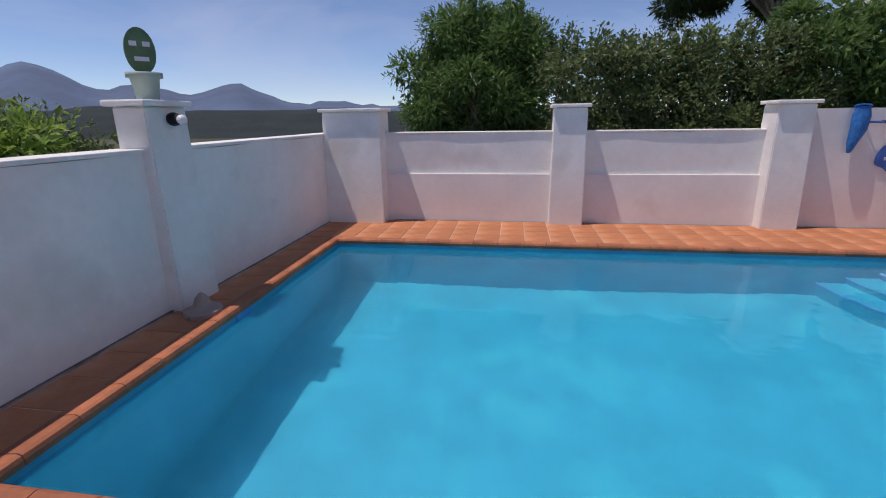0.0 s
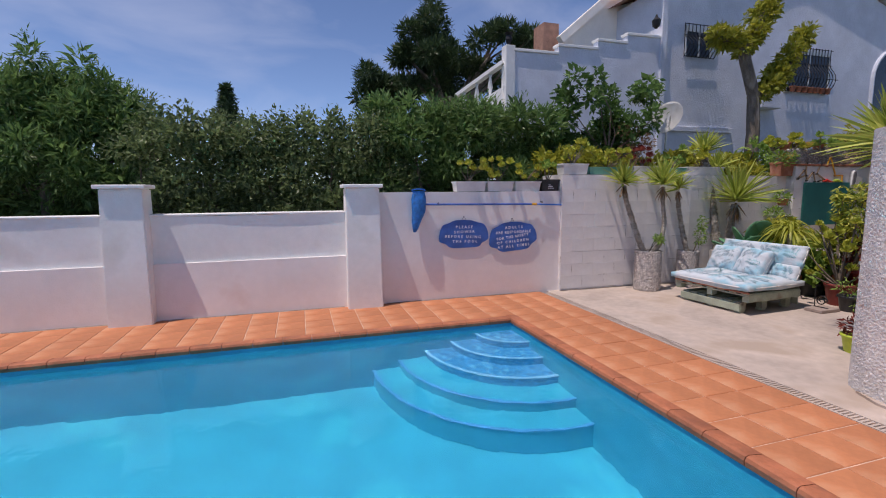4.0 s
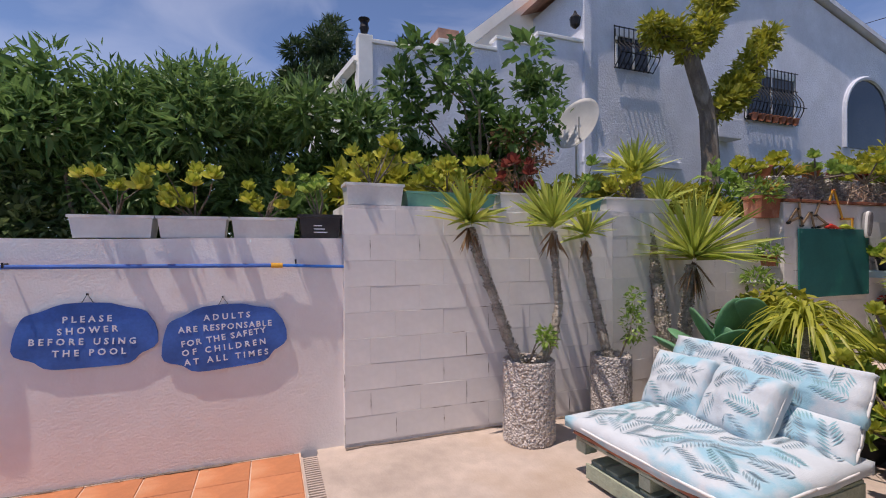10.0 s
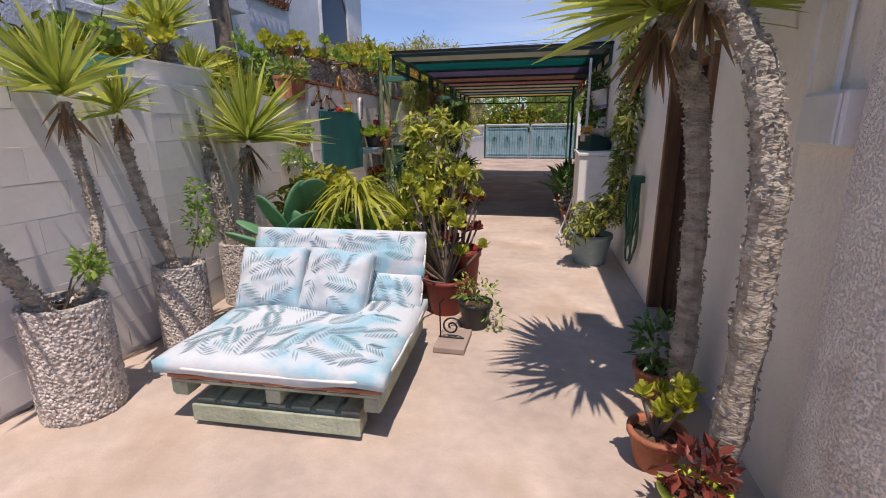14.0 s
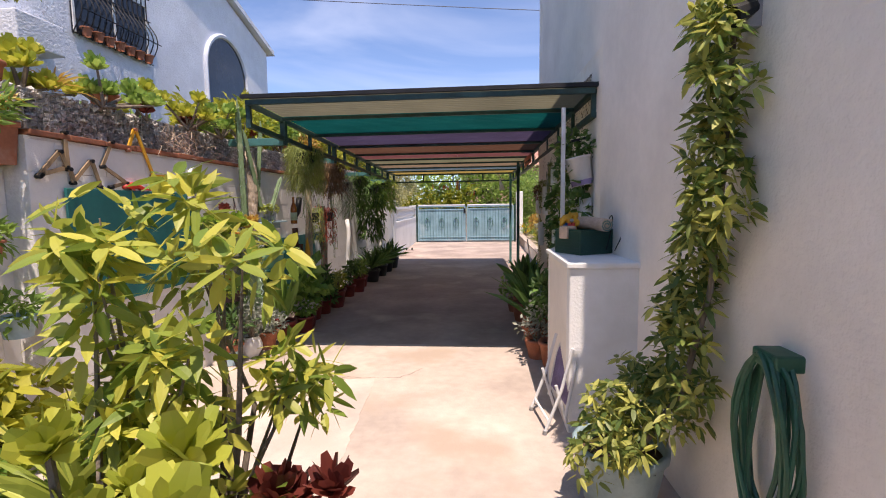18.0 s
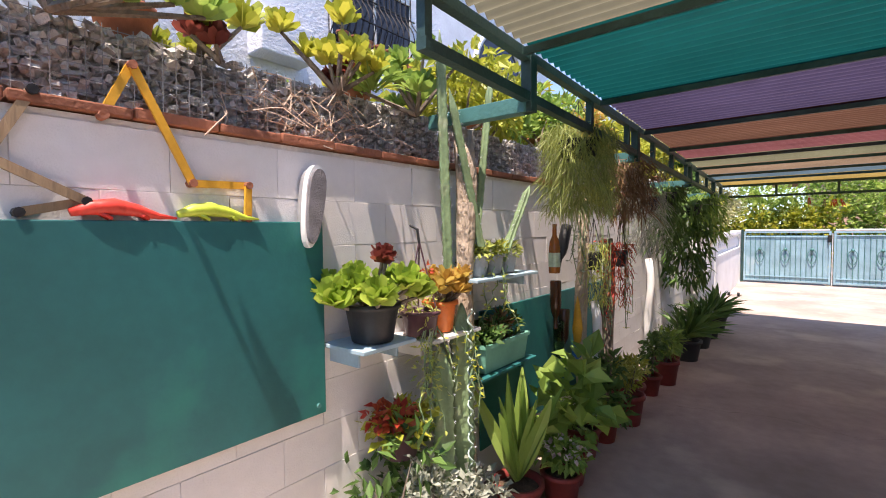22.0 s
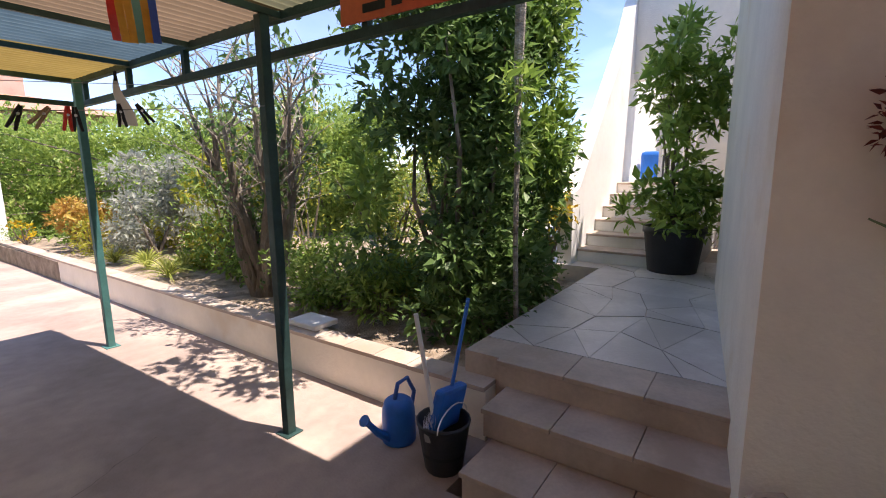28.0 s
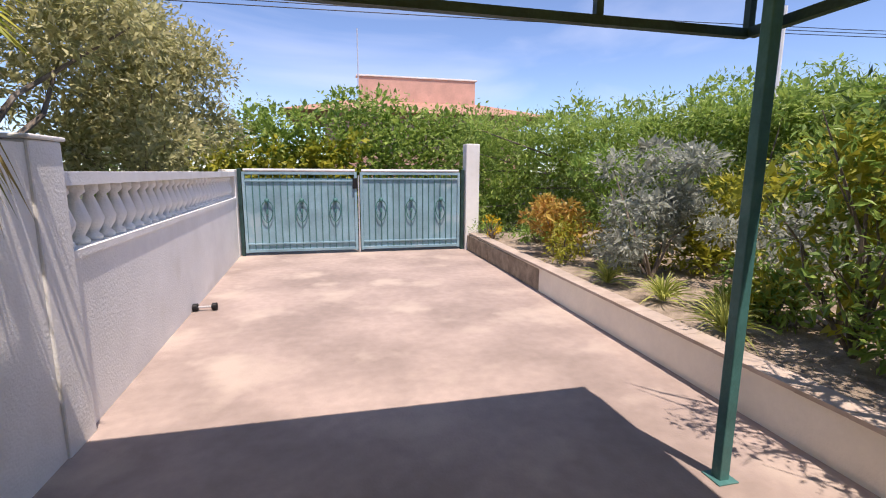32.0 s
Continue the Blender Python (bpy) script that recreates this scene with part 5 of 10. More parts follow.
def slab_scroll():
    t = thing("paving_slab", "loose square concrete slab on the ground", "slab")
    part("slab", cube(0.34, 0.56, 1.74, 2.08, 0.002, 0.045, 0.006), M_CONC2, t)
    s = thing("iron_scroll", "small black wrought iron scroll stand", "ornament", at=pose(0.44, 1.9, 0.046))
    pts = [(0.075 * (1 - k / 30) * math.cos(k * 0.42), 0.0, 0.09 + 0.075 * (1 - k / 30) * math.sin(k * 0.42)) for k in range(26)]
    part("scroll", tube(bmesh.new(), pts, 0.007, 6), M_BLACK, s)
    part("foot", tube(bmesh.new(), [(-0.09, 0, 0.006), (0.09, 0, 0.006)], 0.006, 6), M_BLACK, s)
    part("upright", tube(bmesh.new(), [(-0.08, 0, 0.006), (-0.085, 0, 0.26), (-0.05, 0, 0.3)], 0.006, 6), M_BLACK, s)


slab_scroll()


# ---- plant group behind the sofa ----
def potted(name, label, x, y, r, h, potm, build, potlabel=""):
    t = thing(name, label, "potted plant", at=pose(x, y, 0), group="terrace pots")
    pot(t, (0, 0, 0), r * 0.75, r, h, potm, potlabel)
    build(t, h)
    return t


potted("aeonium", "leggy yellow-green aeonium in a dark red pot", 0.27, 2.5, 0.17, 0.3, M_POTR, lambda t, h: aeonium(t, h, 26, 24, 0.085, L_AEON, 0.32, 0.12, 0.85))
potted("aeonium", "wine-red aeonium in a dark red pot", 0.36, 2.75, 0.16, 0.5, M_POTR, lambda t, h: aeonium(t, h, 12, 24, 0.085, L_RED, 0.22, 0.02, 0.4))
potted("small_plant", "sparse trailing plant in a dark plastic pot", 0.56, 2.24, 0.125, 0.21, M_POTB, lambda t, h: crown("leaves", [(0, 0, h + 0.1, 0.16, 0.16, 0.1), (0.15, -0.05, h - 0.08, 0.08, 0.06, 0.1)], 160, L_GREEN, t, 0.045, 0.02))
potted("aeonium", "mass of yellow-green aeonium heads at the path edge", -0.35, 3.3, 0.2, 0.3, M_POTB, lambda t, h: aeonium(t, h, 30, 22, 0.08, L_AEON, 0.36, 0.1, 0.5))


def dracaena(t, h):
    yucca_trunk(t, [(0, 0, h * 0.8), (0.03, 0, h + 0.35), (0, 0.02, h + 0.62)], 0.03)
    rosette("leaf_head", (0, 0.02, h + 0.64), (0, 0, 0), 110, 0.62, 0.03, L_LIME, t, (0.1, 1.3), 0.95, seg=4)


potted("dracaena", "arching yellow-green dracaena with ribbon leaves", -0.5, 2.5, 0.2, 0.3, M_POTT, dracaena)
potted("dracaena", "smaller spiky dracaena with yellow-edged leaves", -0.25, 3.0, 0.18, 0.35, M_POTB, lambda t, h: rosette("leaf_head", (0, 0, h + 0.3), (0, 0, 0.2), 80, 0.5, 0.04, L_YUCCA, t, (0.0, 1.4), 0.3, seg=3))


def prickly(t, h):
    for x, y, z, rz, s, tl in ((0.25, -0.25, h + 0.05, 30, 0.2, 50), (-0.1, -0.3, h + 0.1, -20, 0.2, 60), (0, 0, h + 0.1, 10, 0.17, 10), (0.12, -0.08, h + 0.22, 60, 0.16, 55), (-0.12, -0.05, h + 0.26, -30, 0.17, 30), (0.02, 0.03, h + 0.36, 80, 0.16, 20), (0.2, -0.1, h + 0.12, 20, 0.15, 70), (-0.2, -0.1, h + 0.14, -60, 0.16, 60), (0.1, 0.1, h + 0.42, 40, 0.15, 40)):
        bm = bmesh.new()
        g = bmesh.ops.create_uvsphere(bm, u_segments=14, v_segments=9, radius=s * 1.3)
        bmesh.ops.transform(bm, matrix=pose(x * 1.2, y * 1.2, z + 0.1, tl, 0, rz) @ Matrix.Diagonal((0.72, 0.13, 1, 1)), verts=g["verts"])
        part("pad", bm, L_PAD, t, "", None, True)


potted("prickly_pear", "prickly pear with broad green pads", -1.0, 2.35, 0.2, 0.45, M_POTT, prickly)
potted("agave", "blue-green agave behind the prickly pear", -1.2, 2.8, 0.18, 0.5, M_POTT, lambda t, h: rosette("leaf_head", (0, 0, h), (0, 0, 0.3), 26, 0.42, 0.09, L_DARK, t, (0.3, 1.3), 0.1, seg=3))


def schefflera(t, h, cl, n=50, ln=0.12, m=None, rad=0.014):
    """Hands of oval leaflets on thin stems."""
    if rad:
        part("woody_stem", twigs(bmesh.new(), (0, 0, h * 0.8), cl, rad), M_BARK, t)
    P, Wv = [], []
    for c in cl:
        for _ in range(n):
            d = Vector((R.gauss(0, 1), R.gauss(0, 1), R.gauss(0, 0.8))).normalized()
            o = Vector(c[:3]) + Vector((d.x * c[3], d.y * c[4], d.z * c[5])) * R.uniform(0.5, 1.05)
            up = (d + Vector((0, 0, 0.5))).normalized()
            s = up.orthogonal().normalized()
            for k in range(7):
                a = 2 * math.pi * k / 7
                w = s * math.cos(a) + up.cross(s) * math.sin(a) + up * 0.15
                P.append(o + w * 0.02)
                Wv.append(w)
    part("leaves", leaf_mesh("leaves", P, Wv, ln * (0.75 + 0.45 * NPR.rand(len(P))), ln * 0.4, 0.12, 0.12, 3), m or L_VARI, t)


potted("schefflera", "tall variegated umbrella plant with yellow leaves", 0.1, 2.98, 0.22, 0.36, M_POTT,
       lambda t, h: schefflera(t, h, [(R.uniform(-0.3, 0.28), R.uniform(-0.22, 0.24), R.uniform(0.8, 1.62), 0.11, 0.11, 0.09) for _ in range(22)], 8, 0.08))
potted("schefflera", "bushy umbrella plant near the wall", -1.25, 3.3, 0.2, 0.34, M_POTT,
       lambda t, h: schefflera(t, h, [(R.uniform(-0.3, 0.3), R.uniform(-0.3, 0.3), R.uniform(0.6, 1.15), 0.18, 0.18, 0.15) for _ in range(9)], 14, 0.12, L_YEL))
potted("ivy_pot", "large soft green leaves spilling from a pot", -0.9, 3.0, 0.22, 0.3, M_POTB,
       lambda t, h: crown("leaves", [(0, 0, h + 0.15, 0.4, 0.35, 0.28), (0.3, -0.2, h + 0.05, 0.28, 0.28, 0.2)], 260, L_GREEN, t, 0.17, 0.14))
potted("ivy_pot", "broad-leaved climber low by the path", -0.3, 2.75, 0.2, 0.2, M_POTB,
       lambda t, h: crown("leaves", [(0, 0, h + 0.18, 0.3, 0.3, 0.22), (-0.4, 0.2, h + 0.25, 0.3, 0.3, 0.25)], 240, L_GREEN, t, 0.16, 0.13))


# ---- house side ----
def door():
    t = thing("door_1", "dark brown wooden door standing in a brown frame", "door", kind="structure")
    xf = 1.965
    part("leaf", cube(xf + 0.1, xf + 0.145, 2.06, 2.9, 0.01, 1.9, 0.004), M_DOOR, t)
    for k in range(6):
        part("board", cube(xf + 0.088, xf + 0.099, 2.07 + k * 0.138, 2.2 + k * 0.138, 0.02, 1.89, 0.003), M_DOOR, t)
    part("jamb", cube(xf - 0.02, xf + 0.16, 2.9, 2.97, 0.0, 1.9, 0.006), M_FRAME, t)
    part("jamb", cube(xf - 0.02, xf + 0.16, 1.99, 2.06, 0.0, 1.9, 0.006), M_FRAME, t)
    part("head", cube(xf - 0.02, xf + 0.16, 1.99, 2.97, 1.902, 1.975, 0.006), M_FRAME, t)
    part("sill", cube(xf - 0.02, xf + 0.2, 1.99, 2.97, -0.02, 0.012, 0.004), M_CONC2, t)
    part("handle", tube(bmesh.new(), [(xf + 0.09, 2.2, 0.98), (xf + 0.04, 2.2, 0.98), (xf + 0.04, 2.32, 0.98)], 0.01, 8), M_BLACK, t)


door()
mb = thing("meter_box", "white plastic meter box on the wall", "box")
part("body", cube(1.95, 2.03, 0.66, 0.91, 1.44, 1.62, 0.01), M_WHITEP, mb)
part("lid", cube(1.938, 1.949, 0.67, 0.9, 1.45, 1.61, 0.004), M_WHITEP, mb)
part("conduit", tube(bmesh.new(), [(1.99, 0.8, 1.62), (1.99, 0.8, 3.0)], 0.012, 6), M_WHITEP, mb)

yucca("tall old yucca with two rough grey trunks",
      [([(1.81, 1.4, 0.0), (1.81, 1.4, 0.6), (1.78, 1.39, 1.2), (1.72, 1.39, 1.63), (1.62, 1.34, 1.84), (1.51, 1.26, 1.95)], 0.056), ([(1.78, 0.68, 0.0), (1.8, 0.66, 0.7), (1.79, 0.66, 1.25), (1.77, 0.69, 1.46), (1.74, 0.76, 1.7), (1.66, 0.86, 1.9), (1.6, 0.93, 2.0)], 0.054)],
      [((1.5, 1.25, 1.97), (-0.1, 0.05, -0.1), 2.0, 1.35), ((1.58, 0.95, 2.03), (0, -0.1, 0.0), 1.5, 1.25)], n=60, length=0.48, width=0.04, spike=0.45)
potted("spurge", "pale yellow-green flowering pot plant by the trunks", 1.6, 0.9, 0.12, 0.18, M_POTT, lambda t, h: aeonium(t, h, 8, 20, 0.07, L_LIME, 0.14, 0.05, 0.3))
potted("spurge", "leafy pot plant at the foot of the yucca", 1.72, 1.5, 0.12, 0.18, M_POTT, lambda t, h: crown("leaves", [(0, 0, h + 0.14, 0.13, 0.13, 0.16)], 200, L_DARK, t, 0.07, 0.03))
potted("spurge", "yellow-green pot with reddish leaves", 1.66, 0.55, 0.12, 0.18, M_LIME, lambda t, h: crown("leaves", [(0, 0, h + 0.07, 0.12, 0.12, 0.1)], 120, L_RED, t, 0.07, 0.03))


def hose():
    t = thing("garden_hose", "green garden hose coiled on a wall hanger", "hose")
    part("hanger", cube(1.84, 1.95, 3.47, 3.61, 1.0, 1.06, 0.01), M_HOSE, t)
    for k in range(9):
        pts = []
        w, h = R.uniform(0.09, 0.17), R.uniform(0.3, 0.46)
        for j in range(21):
            a = 2 * math.pi * j / 20
            pts.append((1.86 + 0.008 * k - 0.03 + 0.01 * math.sin(a * 3 + k), 3.54 + w * math.sin(a), 1.05 - h + h * math.cos(a)))
        part("coil", tube(bmesh.new(), pts, 0.009, 6), M_HOSE, t)


hose()
def vine(t, h):
    """A bushy foot, then a leafy column tied up the wall."""
    low = [(R.uniform(-0.18, 0.22), R.uniform(-0.3, 0.16), R.uniform(0.36, 0.7), 0.15, 0.15, 0.12) for _ in range(9)]
    schefflera(t, h, low, 18, 0.07, L_VARID, 0.007)
    line = [(0.05, -0.05, h * 0.8), (0.22, -0.2, 0.7), (0.27, -0.32, 1.2), (0.29, -0.36, 1.8), (0.3, -0.38, 2.6), (0.3, -0.4, 3.7)]
    part("climbing_stem", tube(bmesh.new(), line, [0.016, 0.015, 0.013, 0.012, 0.01, 0.006], 6), M_BARK, t)
    col = []
    for k in range(58):
        z = 0.7 + 0.053 * k
        if noise.noise((z * 2.1, 0.3, 4.0)) < -0.22:
            continue
        y = -0.18 - 0.2 * min(1, (z - 0.7) / 0.9) + 0.09 * noise.noise((z * 1.4, 7.0, 0.0))
        w = max(0.05, 0.23 - 0.15 * min(1, (z - 0.7) / 1.1)) * (1 + 0.7 * noise.noise((z * 2.6, 1.0, 0.0)))
        col.append((0.23 + R.uniform(-0.05, 0.05), y + R.uniform(-w, w), z, 0.09, 0.11, 0.07))
    schefflera(t, 0.9, col, 8, 0.075, L_VARID, 0.0)


potted("climbing_schefflera", "variegated umbrella plant climbing the wall from a grey-blue pot", 1.57, 4.25, 0.23, 0.34, M_POTBL, vine)


def wall_switch(y, z):
    t = thing("outdoor_spotlight", "small black and grey spotlight on the wall", "lamp")
    part("bracket", cube(1.86, 1.93, y, y + 0.06, z, z + 0.1, 0.006), M_GREYP, t)
    part("head", tube(bmesh.new(), [(1.9, y + 0.02, z + 0.08), (1.8, y - 0.02, z + 0.03)], [0.03, 0.045], 10), M_BLACK, t)


wall_switch(3.8, 2.25)

# ---- carport ----
def poly(name, base):
    """Tinted corrugated plastic, through which some sun shines."""
    base = [c * 0.6 for c in base]
    return mat(name, base, 0.45, 0.12, 1.5, 0.0, other=[c * 0.75 for c in base], mix=0.3, trans=0.55, spec=0.3)


C_PANELS = [(0.77, (0.3, 0.29, 0.2), "cream"), (1.1, (0.0, 0.13, 0.125), "teal"), (1.13, (0.12, 0.095, 0.18), "purple"), (1.0, (0.22, 0.11, 0.07), "brown"), (0.87, (0.32, 0.12, 0.12), "red"),
            (0.85, (0.32, 0.32, 0.19), "green"), (0.95, (0.42, 0.3, 0.19), "tan"), (0.87, (0.16, 0.27, 0.33), "blue"), (1.1, (0.58, 0.42, 0.12), "yellow")]
CY0 = 6.08
xl = lambda y: -1.32 - 0.029 * (y - 6.1)
xr = lambda y: 1.84 - 0.0163 * (y - 6.1)
zr = lambda y: 2.56 - 0.014 * (y - 6.1)


def carport():
    t = thing("carport", "carport of dark green steel with coloured corrugated sheets", "carport")
    y = CY0
    for w, col, nm in C_PANELS:
        m = poly("sheet_" + nm, col)
        n = max(6, int(w / 0.0095))
        V, F = [], []
        for k in range(n + 1):
            yy = y + (w + 0.02) * k / n
            dz = 0.013 * math.sin(2 * math.pi * yy / 0.076)
            V += [(xl(yy) + 0.03, yy, zr(yy) + 0.03 + dz), (xr(yy) + 0.03, yy, zr(yy) + 0.03 + dz)]
        F = [(2 * k, 2 * k + 1, 2 * k + 3, 2 * k + 2) for k in range(n)]
        me = raw("roof_sheet", V, F, True)
        ob = part("roof_sheet", me, m, t, nm + " corrugated plastic sheet")
        if y > CY0:
            part("cross_beam", bar(bmesh.new(), (xl(y), y, zr(y) - 0.005), (xr(y), y, zr(y) - 0.002), 0.024, 0.034), M_IRON, t)
        y += w
    y1 = y - 0.02
    part("cross_beam", bar(bmesh.new(), (xl(CY0), CY0 + 0.01, zr(CY0)), (xr(CY0), CY0 + 0.01, zr(CY0)), 0.04, 0.045), M_IRON, t)
    part("cross_beam", bar(bmesh.new(), (xl(y1), y1 - 0.03, zr(y1)), (xr(y1), y1 - 0.03, zr(y1)), 0.04, 0.045), M_IRON, t)
    part("front_flashing", bar(bmesh.new(), (xl(CY0) - 0.04, CY0 - 0.015, zr(CY0) + 0.05), (xr(CY0) + 0.04, CY0 - 0.015, zr(CY0) + 0.05), 0.03, 0.035), M_BLACK, t)
    # side and end trusses: a top and a bottom rail with short uprights
    for f in (xl, xr):
        part("top_rail", bar(bmesh.new(), (f(CY0), CY0 + 0.03, zr(CY0)), (f(y1), y1 - 0.05, zr(y1)), 0.045), M_IRON, t)
        part("bottom_rail", bar(bmesh.new(), (f(CY0), CY0 + 0.03, zr(CY0) - 0.2), (f(y1), y1 - 0.05, zr(y1) - 0.2), 0.045), M_IRON, t)
        k = CY0 + 0.05
        while k < y1:
            part("upright", bar(bmesh.new(), (f(k), k, zr(k) - 0.18), (f(k), k, zr(k) - 0.02), 0.04), M_IRON, t)
            k += 0.84
    part("bottom_rail", bar(bmesh.new(), (xl(y1), y1 - 0.03, zr(y1) - 0.2), (xr(y1), y1 - 0.03, zr(y1) - 0.2), 0.04), M_IRON, t)
    for k in range(5):
        x = xl(y1) + (xr(y1) - xl(y1)) * k / 4
        part("upright", bar(bmesh.new(), (x, y1 - 0.03, zr(y1) - 0.18), (x, y1 - 0.03, zr(y1) - 0.02), 0.035), M_IRON, t)
    # posts
    for y, m in ((11.82, M_IRON), (14.47, M_TEALPOST)):
        p = part("post", cube(-0.03, 0.03, -0.03, 0.03, 0, zr(y) - 0.02, 0.006), m, t, "", pose(1.62, y, 0))
        part("base_plate", cube(-0.06, 0.06, -0.06, 0.06, 0.0, 0.008, 0.002), m, p)
    part("post", cube(-0.018, 0.018, -0.018, 0.018, 0, 2.43, 0.004), M_ALU, t, "thin grey metal post", pose(1.58, 6.12, 0))
    # brackets to the wall
    for y in (6.95, 8.9, 11.4, 13.6):
        part("wall_bracket", cube(-1.98, xl(y), y - 0.035, y + 0.035, zr(y) - 0.27, zr(y) - 0.19, 0.004), M_TEALPOST, t)
        part("hanger", cube(xl(y) - 0.03, xl(y) + 0.03, y - 0.03, y + 0.03, zr(y) - 0.27, zr(y) + 0.0, 0.004), M_IRON, t)
    return t, y1


cp, CY1 = carport()


def pegs():
    """Washing lines under the roof, with a few clothes pegs left on them."""
    ln = thing("washing_line", "thin grey lines strung under the carport roof", "line")
    part("cord", tube(bmesh.new(), [(xl(11.8), 11.8, 2.02), (-0.4, 11.8, 1.87), (0.5, 11.8, 1.845), (1.0, 11.8, 1.9), (1.6, 11.8, 1.98)], 0.002, 5), M_GREYP, ln)
    part("cord", tube(bmesh.new(), [(xl(12.7), 12.7, 2.2), (-0.3, 12.7, 2.06), (0.1, 12.7, 2.02), (0.8, 12.75, 2.1), (xr(12.9), 12.9, 2.22)], 0.002, 5), M_GREYP, ln)
    spec = [(0.54, 11.8, 1.85, M_BLACK, 24, "black"), (0.62, 11.8, 1.855, M_WOOD, 38, "wooden"), (0.69, 11.8, 1.86, M_RED, 4, "red"), (0.715, 11.8, 1.86, M_BLACK, -3, "black"),
            (0.875, 11.8, 1.89, M_BLACK, -8, "black"), (0.955, 11.8, 1.9, M_BLACK, -32, "black"),
            (-0.29, 12.7, 2.06, M_RED, -6, "red"), (-0.13, 12.7, 2.035, M_WOOD, 0, "wooden"), (-0.045, 12.7, 2.03, M_RED, 6, "red"), (-0.02, 12.7, 2.03, M_RED, -4, "red"), (0.04, 12.7, 2.025, M_RED, -22, "red")]
    for x, y, z, m, tilt, nm in spec:
        t = thing("clothes_peg", nm + " clothes peg clipped on the washing line", "peg", at=pose(x, y, z, R.uniform(-8, 8), tilt, R.uniform(-20, 20)), group="clothes pegs")
        for sx in (-1, 1):
            part("prong", tube(bmesh.new(), [(sx * 0.004, 0, 0.022), (sx * 0.0065, 0, -0.01), (sx * 0.009, 0, -0.045), (sx * 0.014, 0, -0.075)], [0.004, 0.0065, 0.007, 0.0055], 6), m, t)
        part("spring", tube(bmesh.new(), [(0, -0.008, -0.012), (0, 0.008, -0.012)], 0.0055, 8), M_ALU, t)
    g = thing("hanging_rag", "pale grey rag hung on the line beside the post", "rag", at=pose(1.28, 12.83, 2.17, 0, 0, 20))
    V = []
    for j in range(9):
        z, w = 0.03 - 0.035 * j, 0.012 + 0.0075 * j
        q = 0.016 * math.sin(j * 0.8)
        V += [(-w + 0.006 * j, q, z), (0.006 * j, q + 0.014, z), (w + 0.006 * j, q - 0.004, z)]
    me = raw("cloth", V, [(3 * j + i, 3 * j + i + 1, 3 * j + i + 4, 3 * j + i + 3) for j in range(8) for i in range(2)], True)
    part("cloth", me, M_PIPE, g)
    part("peg", cube(-0.006, 0.006, -0.008, 0.008, 0.01, 0.07, 0.002), M_BLACK, g)


pegs()

def carport_extras():
    t = thing("orange_board", "narrow orange-red board fixed between the carport rails", "sign")
    part("board", cube(-0.012, 0.0, 0.0, 1.05, -0.16, 0.0, 0.003), M_SIGN, t)
    for k, (a, b) in enumerate(((0.12, 0.22), (0.25, 0.3), (0.33, 0.45), (0.49, 0.6), (0.66, 0.72), (0.76, 0.9))):
        part("faded_mark", cube(-0.0145, -0.0121, a, b, -0.125, -0.085), M_BLACK, t)
    t.matrix_basis = pose(xr(10.8) - 0.03, 10.25, zr(10.8) - 0.005, 0, 0, 0.9)
    c = thing("striped_cloth", "small cloth with red, yellow, green and blue stripes", "cloth", at=pose(0.41, 10.53, 2.01, 0, 0, -30))
    part("cord", tube(bmesh.new(), [(0, 0, 0.02), (0, 0, zr(10.53) - 2.01 + 0.02)], 0.0015, 4), M_GREYP, c)
    for k, m in enumerate((M_RED, M_YELLOW, M_YELLOW, M_POTG, M_YELLOW, M_BLUE)):
        V = []
        for j in range(8):
            v, q = 0.01 - 0.022 * j, 0.008 * math.sin(j * 0.9 + k)
            V += [(0.0135 * k - 0.04 + 0.0012 * j, q, v), (0.0135 * k - 0.0265 + 0.0012 * j, q + 0.003, v)]
        part("stripe", raw("stripe", V, [(2 * j, 2 * j + 1, 2 * j + 3, 2 * j + 2) for j in range(7)]), m, c)
    part("peg", cube(-0.006, 0.006, -0.01, 0.01, -0.03, 0.03, 0.002), M_WOOD, c)


carport_extras()

# ---- passage wall things ----
def green_board():
    t = thing("green_board", "large flat green painted board screwed to the wall", "board")
    part("panel", cube(BX + 0.02, BX + 0.04, 4.72, 6.09, 0.9, 1.735, 0.004), M_BOARD, t)
    for y in (4.76, 6.05):
        for z in (0.94, 1.69):
            part("screw", tube(bmesh.new(), [(BX + 0.035, y, z), (BX + 0.047, y, z)], 0.01, 8), M_TEALPOST, t)
    part("back_panel", cube(BX + 0.014, BX + 0.019, 4.8, 6.0, 0.95, 1.7), M_WOOD, t)
    b = thing("green_board", "second green board low behind the plants", "board")
    part("panel", cube(BX + 0.02, BX + 0.035, 7.3, 9.6, 0.25, 1.17, 0.004), M_BOARD, b)


green_board()


def stick_shape(label, pts, m, w=0.026, name="folding_rule"):
    t = thing(name, label, "ornament", group="wooden zigzag shapes")
    for k, (a, b) in enumerate(zip(pts, pts[1:])):
        x = BX + 0.02 + 0.012 * (k % 2)
        part("slat", bar(bmesh.new(), (x, a[0], a[1]), (x, b[0], b[1]), 0.012, w), m, t)
    for p in pts:
        part("rivet", tube(bmesh.new(), [(BX + 0.005, *p), (BX + 0.045, *p)], 0.014, 8), M_BLACK if m is M_WOOD else M_BRICKRED, t)
    return t


